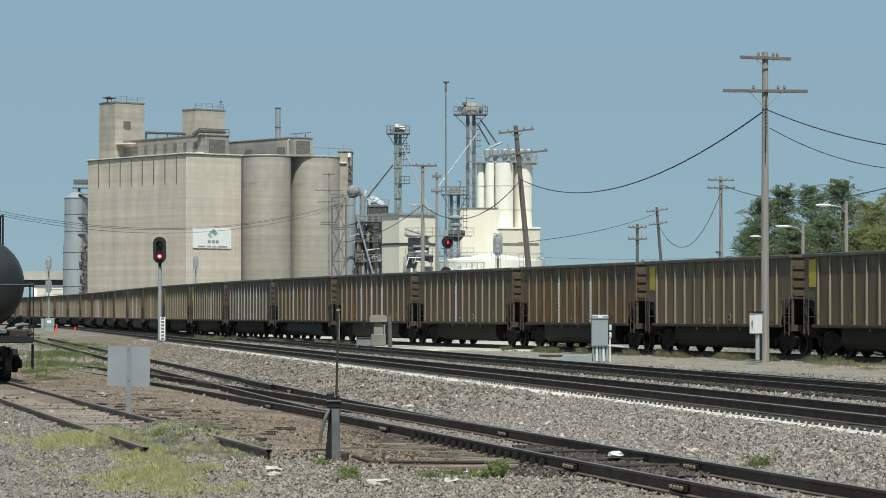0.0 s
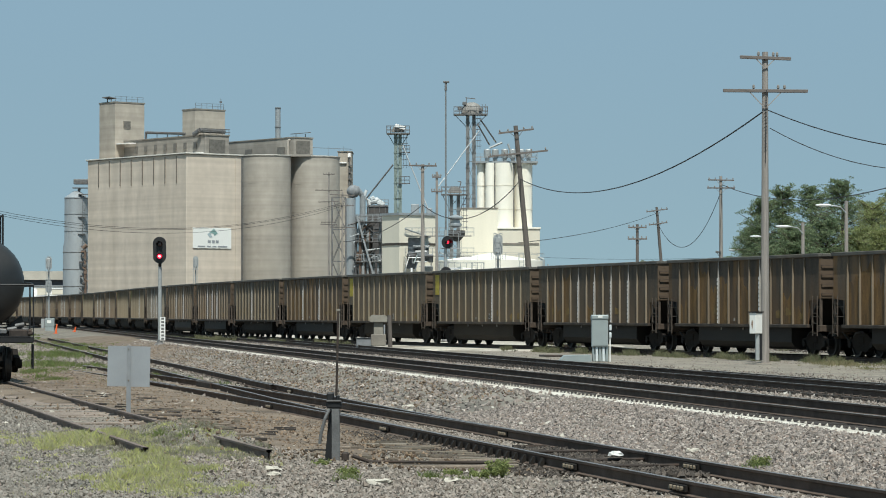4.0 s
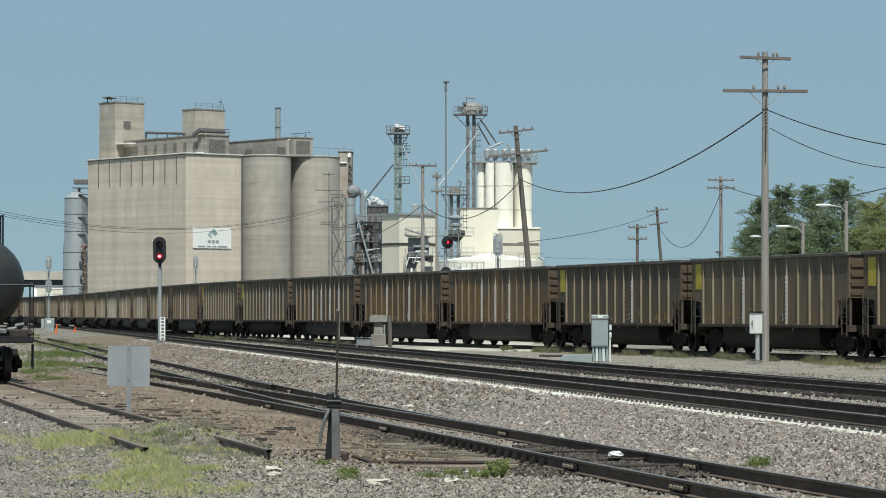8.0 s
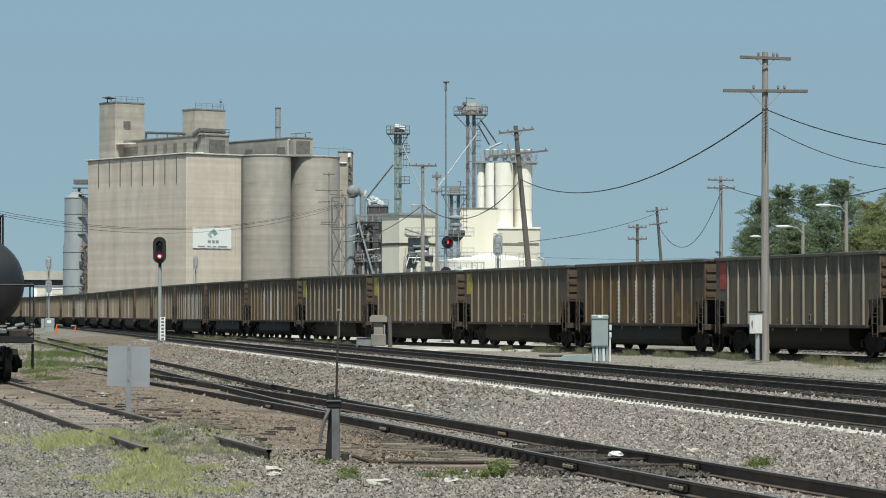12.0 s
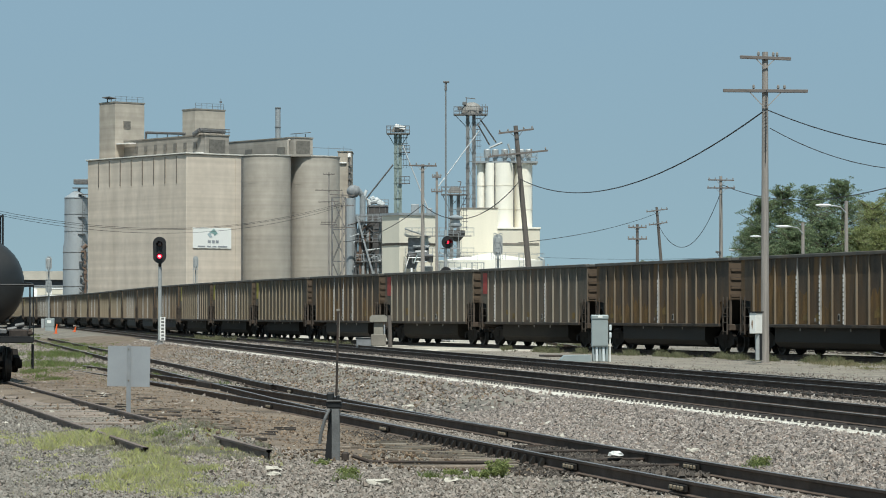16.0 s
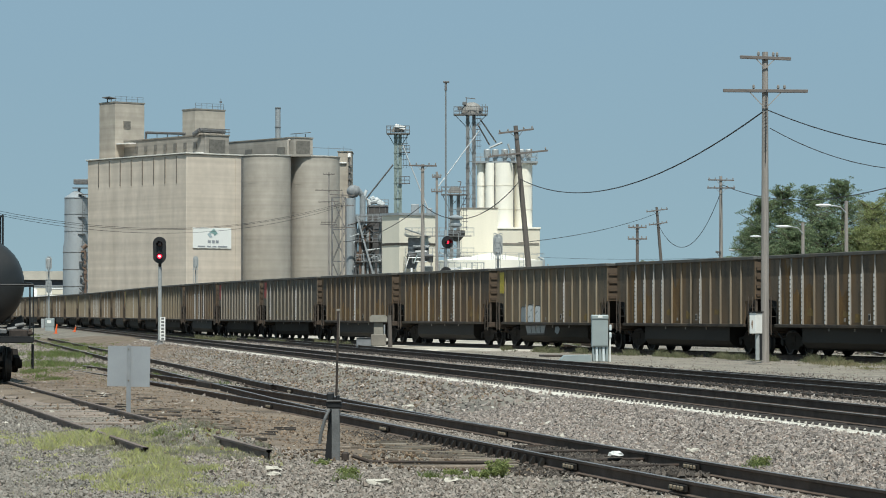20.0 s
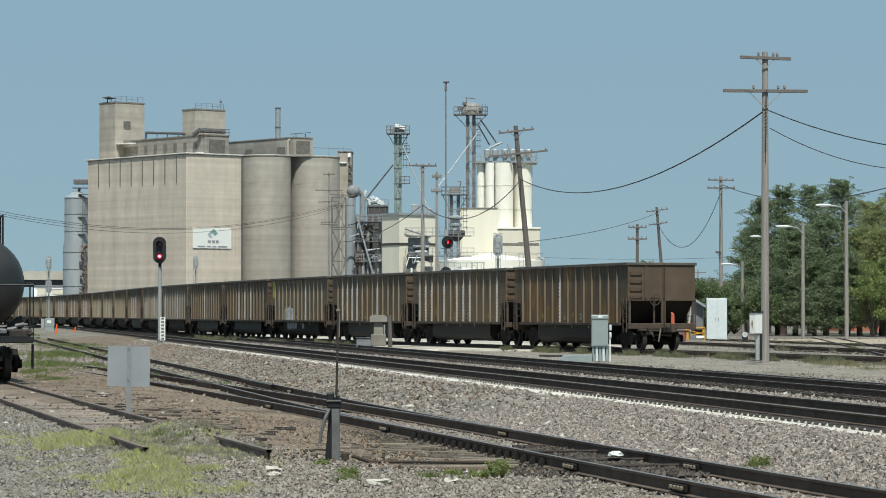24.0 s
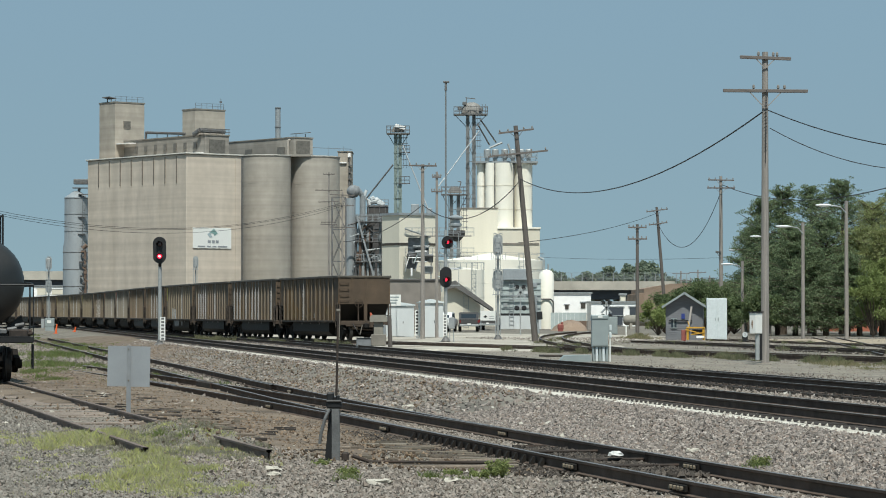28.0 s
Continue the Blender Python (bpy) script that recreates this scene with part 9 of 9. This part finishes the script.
for i, (x, y, s, a) in enumerate(((-2.08, 36.2, 0.20, 20), (-1.98, 35.0, 0.15, -10), (-0.73, 34.4, 0.26, 15), (0.11, 36.0, 0.18, 5), (-3.22, 74.0, 0.3, 0), (-0.75, 66.0, 0.2, 30), (5.06, 47.0, 0.12, 0), (3.71, 44.0, 0.24, 40))):
    rng2 = random.Random(i)
    bm = B()
    lathe(bm, [(0.0, 0.16), (0.28, 0.13), (0.46, 0.04), (0.5, -0.08), (0.0, -0.1)], 9, Matrix.Diagonal((1.25, 0.7, 1, 1)))
    for v in bm.verts:
        v.co = v.co * s + Vector((rng2.uniform(-1, 1), rng2.uniform(-1, 1), rng2.uniform(-0.5, 0.5))) * 0.14 * s
    ob = part("stone", bm, ST["pale"], None, m=pose(x, y, float(ground_z(np.array(x), y)) + 0.045, 0, 0, a))
    tagged(ob, "flat pale broken stone lying on the yard", "stone", "pale stones")


stones("yard_gravel", scatter(34000, 105, 215, lambda x, y: smooth(-22, -26, dmain(x, y)) * 0.8, 21, 0.175) + np.array([0, 0, 0.05]), 0.055, "yard", "grey-brown gravel round the yard tracks", 21, 0.5)


def clips():
    """Rail fastenings and tie ends along the near main: pale dusty iron."""
    bm = B()
    for p, h in along(lambda y: main_x(y, -0.60), 34, 150, 0.38):
        rod(bm, (p[0] + 0.04, p[1], 0.015), (p[0] + 0.05, p[1], 0.052 + 0.006 * math.sin(p[1] * 7)), 0.028, 0.006, seg=4)
    ob = part("rail_clips", bm, "fines_strip")
    tagged(ob, "pale dusty rail fastenings along the main", "rail fastening", kind="stuff")
    # dark tie ends and spikes that stick out of the ballast before the second main
    bm = B()
    for p, h in along(lambda y: main_x(y, 4.22), 46, 150, 0.60):
        box(bm, (p[0], p[1], 0.02), (0.22, 0.2, 0.075), rz=math.degrees(h))
        rod(bm, (p[0] + 0.28, p[1], 0.02), (p[0] + 0.28, p[1], 0.10), 0.05, 0.02, seg=4)
    ob = part("tie_ends", bm, "tie")
    tagged(ob, "dark tie ends and spikes along the second main", "tie end", kind="stuff")


clips()


# ---- grass and weeds ----
def grass(name, patches, mat, label, seed):
    """Tufts of blades; patches: x, y, radius across, radius along, number of blades, height."""
    rng = np.random.default_rng(seed)
    vs = []
    for cx, cy, rx, ry, n, h in patches:
        tufts = max(8, n // 18)
        a, r = rng.uniform(0, 6.283, tufts), np.abs(rng.normal(0, 0.62, tufts))
        tx, ty = cx + rx * r * np.cos(a), cy + ry * r * np.sin(a)
        th = h * np.clip(1.2 - 0.55 * r, 0.25, 1.2) * rng.uniform(0.45, 1.25, tufts)
        i = rng.integers(0, tufts, n)
        x, y = tx[i] + rng.normal(0, 0.05, n), ty[i] + rng.normal(0, 0.05, n)
        hh = th[i] * rng.uniform(0.25, 1.15, n)
        z = ground_z(x, y) - 0.01
        d = rng.uniform(0, 6.283, n)
        lean = rng.uniform(0.0, 0.75, n) * hh
        w = 0.0016 + 0.0026 * rng.random(n) + 0.012 * h * (cy > 60)
        b0 = np.stack([x - np.sin(d) * w, y + np.cos(d) * w, z], 1)
        b1 = np.stack([x + np.sin(d) * w, y - np.cos(d) * w, z], 1)
        m1 = np.stack([x + np.cos(d) * lean * 0.35 + np.sin(d) * w * 0.8, y + np.sin(d) * lean * 0.35 - np.cos(d) * w * 0.8, z + hh * 0.6], 1)
        tp = np.stack([x + np.cos(d) * lean, y + np.sin(d) * lean, z + hh], 1)
        vs.append(np.stack([b0, b1, m1, tp], 1).reshape(-1, 3))
    v = np.concatenate(vs)
    ob = new(name, mesh_np(name, v, np.arange(len(v)).reshape(-1, 4), LEAF[mat]))
    tagged(ob, label, "grass", kind="stuff")


patches, rng = [], random.Random(4)
for cx, cy, rx, ry, k, n, h in ((-5.45, 45.2, 0.75, 2.6, 60, 680, 0.14), (-3.95, 39.4, 0.42, 1.7, 26, 680, 0.13), (-3.45, 35.2, 0.50, 2.4, 46, 720, 0.13), (-2.75, 32.4, 0.55, 1.3, 20, 480, 0.09), (-5.15, 44.0, 0.42, 1.0, 30, 620, 0.20), (-6.54, 46.0, 0.8, 2.4, 12, 260, 0.08), (-3.79, 42.0, 1.2, 3.0, 12, 200, 0.075), (-5.71, 58.0, 1.4, 4.0, 12, 200, 0.08), (-2.57, 40.0, 0.6, 1.6, 7, 200, 0.08), (-3.05, 41.5, 0.35, 0.9, 12, 420, 0.11), (-4.0, 44.6, 0.8, 1.8, 16, 260, 0.08)):
    for _ in range(k):
        patches.append((cx + rng.gauss(0, rx * 0.55), cy + rng.gauss(0, ry * 0.55), rng.uniform(0.1, 0.32), rng.uniform(0.2, 0.7), int(n * rng.uniform(0.4, 1.5)), h * rng.uniform(0.6, 1.4)))
patches = [(a, b, c * 1.25, d * 1.25, int(n * 1.1), h * 0.57) for a, b, c, d, n, h in patches]
for _ in range(90):                          # stray tufts on the gravel
    y = rng.uniform(31.5, 50)
    patches.append((-0.15 * y + rng.uniform(0, 0.095) * y, y, rng.uniform(0.05, 0.2), rng.uniform(0.1, 0.4), rng.randint(60, 260), rng.uniform(0.03, 0.07)))
grass("yellow_grass", patches, "grass", "tufts of fresh yellow-green grass on the yard", 1)
scrub, rng = [], random.Random(14)
for cx, cy, rx, ry, k, n, h in ((-4.15, 46.2, 0.8, 2.6, 44, 420, 0.12), (-3.48, 42.0, 0.9, 2.2, 50, 520, 0.10), (-2.74, 40.0, 0.4, 1.2, 20, 480, 0.09), (-5.47, 49.0, 1.6, 2.0, 16, 260, 0.07), (-5.81, 42.0, 0.9, 2.5, 14, 260, 0.06)):
    for _ in range(k):
        scrub.append((cx + rng.gauss(0, rx * 0.65), cy + rng.gauss(0, ry * 0.65), rng.uniform(0.12, 0.4), rng.uniform(0.2, 0.8), int(n * rng.uniform(0.4, 1.5)), h * rng.uniform(0.35, 0.8)))
grass("grey_scrub", scrub, "scrub", "low grey dead scrub round the ends of the siding", 6)
grass("weeds", [(0.25, 37.0, 0.35, 0.3, 700, 0.07), (-0.17, 37.0, 0.25, 0.3, 400, 0.10), (-1.10, 35.2, 0.25, 0.6, 500, 0.09), (4.29, 40.2, 0.16, 0.3, 600, 0.11), (-9.24, 86.0, 0.6, 5.0, 1800, 0.20), (-2.78, 36.0, 0.2, 0.4, 200, 0.06), (-2.92, 42.0, 0.3, 1.0, 500, 0.08), (-4.4, 45.5, 0.7, 1.6, 500, 0.09), (-3.9, 44.0, 0.6, 1.4, 400, 0.08), (19.5, 140.0, 0.5, 1.2, 700, 0.2)], "weed", "green weeds beside the turnout", 2)
verge, rng = [], random.Random(31)
for _ in range(80):                          # thin growth all over the far ends of the old tracks
    y = rng.uniform(86, 180)
    verge.append((branch_x(y) + rng.uniform(-4.0, 2.4), y, rng.uniform(0.5, 1.1), rng.uniform(2.0, 4.5), rng.randint(250, 650), rng.uniform(0.08, 0.17)))
for _ in range(50):
    y = rng.uniform(170, 300)
    verge.append((-0.172 * y + 8.5 + rng.uniform(-3.5, 1.5), y, rng.uniform(0.8, 1.6), rng.uniform(3.0, 7.0), rng.randint(200, 420), rng.uniform(0.08, 0.16)))
grass("green_verge", verge + [(-18.16, 140.0, 2.4, 20.0, 10000, 0.22), (-14.32, 108.0, 1.6, 9.0, 7000, 0.20), (-20.91, 172.0, 2.6, 10.0, 4500, 0.2), (-13.07, 95.0, 1.2, 5.0, 4000, 0.15), (-24.28, 190.0, 3.0, 14.0, 6000, 0.2), (-11.06, 84.0, 0.9, 3.0, 3000, 0.12)], "weed", "green grass between the far ends of old tracks", 3)
edge = []
rng = random.Random(8)
for s in [k for k in range(-10, 150, 3) if not 33 < k < 56]:
    p = on_track(s, -0.75)
    edge.append((p.x + rng.uniform(-0.5, 0.3), p.y, 0.5, 1.6, 620 if 30 < s < 110 else 1500 if s < 33 else 420, 0.26 if 40 < s < 110 or s < 33 else 0.17))
grass("track_weeds", edge, "olive", "olive-green weeds along the foot of the train's track", 4)
tufts, rng = [], random.Random(23)
for fx, y0, y1 in ((yard_x, 96, 176), (yard2_x, 110, 188), (lead_x, 140, 230)):
    for p, h in along(fx, y0, y1, 1.6):
        tufts.append((p[0] + rng.uniform(-1.6, 1.2), p[1], 0.4, 0.9, rng.randint(60, 190), rng.uniform(0.10, 0.26)))
grass("yard_weeds", tufts, "olive", "olive weeds among the yard tracks", 7)
grass("dry_grass", [(9.68, 128.0, 2.2, 5.0, 3500, 0.22), (11.37, 118.0, 2.0, 5.0, 3500, 0.2), (13.67, 100.0, 2.0, 7.0, 5200, 0.16), (13.25, 92.0, 1.5, 5.0, 2500, 0.10), (13.60, 205.0, 1.5, 5.0, 2200, 0.35), (18.79, 150.0, 4.0, 6.0, 2500, 0.12)], "dry", "dry pale grass beyond the mains", 5)


def weed_bush(x, y, r, h, n, seed):
    """A low leafy weed: many small leaves on thin stems."""
    rng = random.Random(seed)
    z = float(ground_z(np.array(x), y))
    t = thing("weed_clump", pose(x, y, z), "leafy yellow-green weed beside the turnout", "weed", "weeds")
    bm = B()
    cen = []
    for _ in range(n):
        a, q = rng.uniform(0, 6.28), rng.uniform(0.2, 1.0)
        e = (r * q * math.cos(a), r * q * math.sin(a) * 1.4, h * rng.uniform(0.35, 1.0))
        rod(bm, (e[0] * 0.3, e[1] * 0.3, 0), e, 0.004, 0.002, seg=4, caps=False)
        cen.append((*e, 0.05))
        cen.append((e[0] * 0.7, e[1] * 0.7, e[2] * 0.55, 0.05))
    part("stems", bm, LEAF["weed"], t)
    leaves("leaves", cen, 0.4, 0.016, 26, "fresh", t, seed, 0.8, 1.6)


LEAF["fresh"] = leaf_mat("fresh_weed_leaves", ((0.21, 0.245, 0.085), (0.27, 0.30, 0.12), (0.17, 0.20, 0.07)), 0.4)
weed_bush(0.73, 38.0, 0.15, 0.22, 34, 1)
weed_bush(0.45, 37.6, 0.13, 0.10, 18, 2)
weed_bush(0.12, 37.8, 0.12, 0.08, 12, 3)
weed_bush(4.29, 40.3, 0.16, 0.14, 22, 4)
weed_bush(-1.18, 36.2, 0.14, 0.10, 16, 5)
weed_bush(-1.59, 38.6, 0.12, 0.07, 10, 6)
# ---- what moves ----
WHEEL_TURN = math.degrees(SPEED / 0.457)


def motions():
    for j, c in enumerate(COAL_CARS):
        walk(c, [(t, car_pose(j, t)) for t in [k * 0.5 for k in range(57)]])
    # every axle rolls at the same pace: the front and the rear axle of each truck share their keys
    rolled = {}
    for c in COAL_CARS:
        for tr in c.children:
            for w in tr.children:
                if not w.name.startswith("wheelset"):
                    continue
                side = 1 if w.matrix_basis.translation.x > 0 else -1
                if side not in rolled:
                    walk(w, [(k / 30, pose(side * 0.89, 0, 0.457, 0, WHEEL_TURN * k / 30, 0)) for k in range(30 * 28 + 1)])
                    rolled[side] = w.animation_data
                else:
                    w.rotation_mode = "QUATERNION"
                    w.animation_data_create()
                    w.animation_data.action = rolled[side].action
                    w.animation_data.action_slot = rolled[side].action_slot


motions()
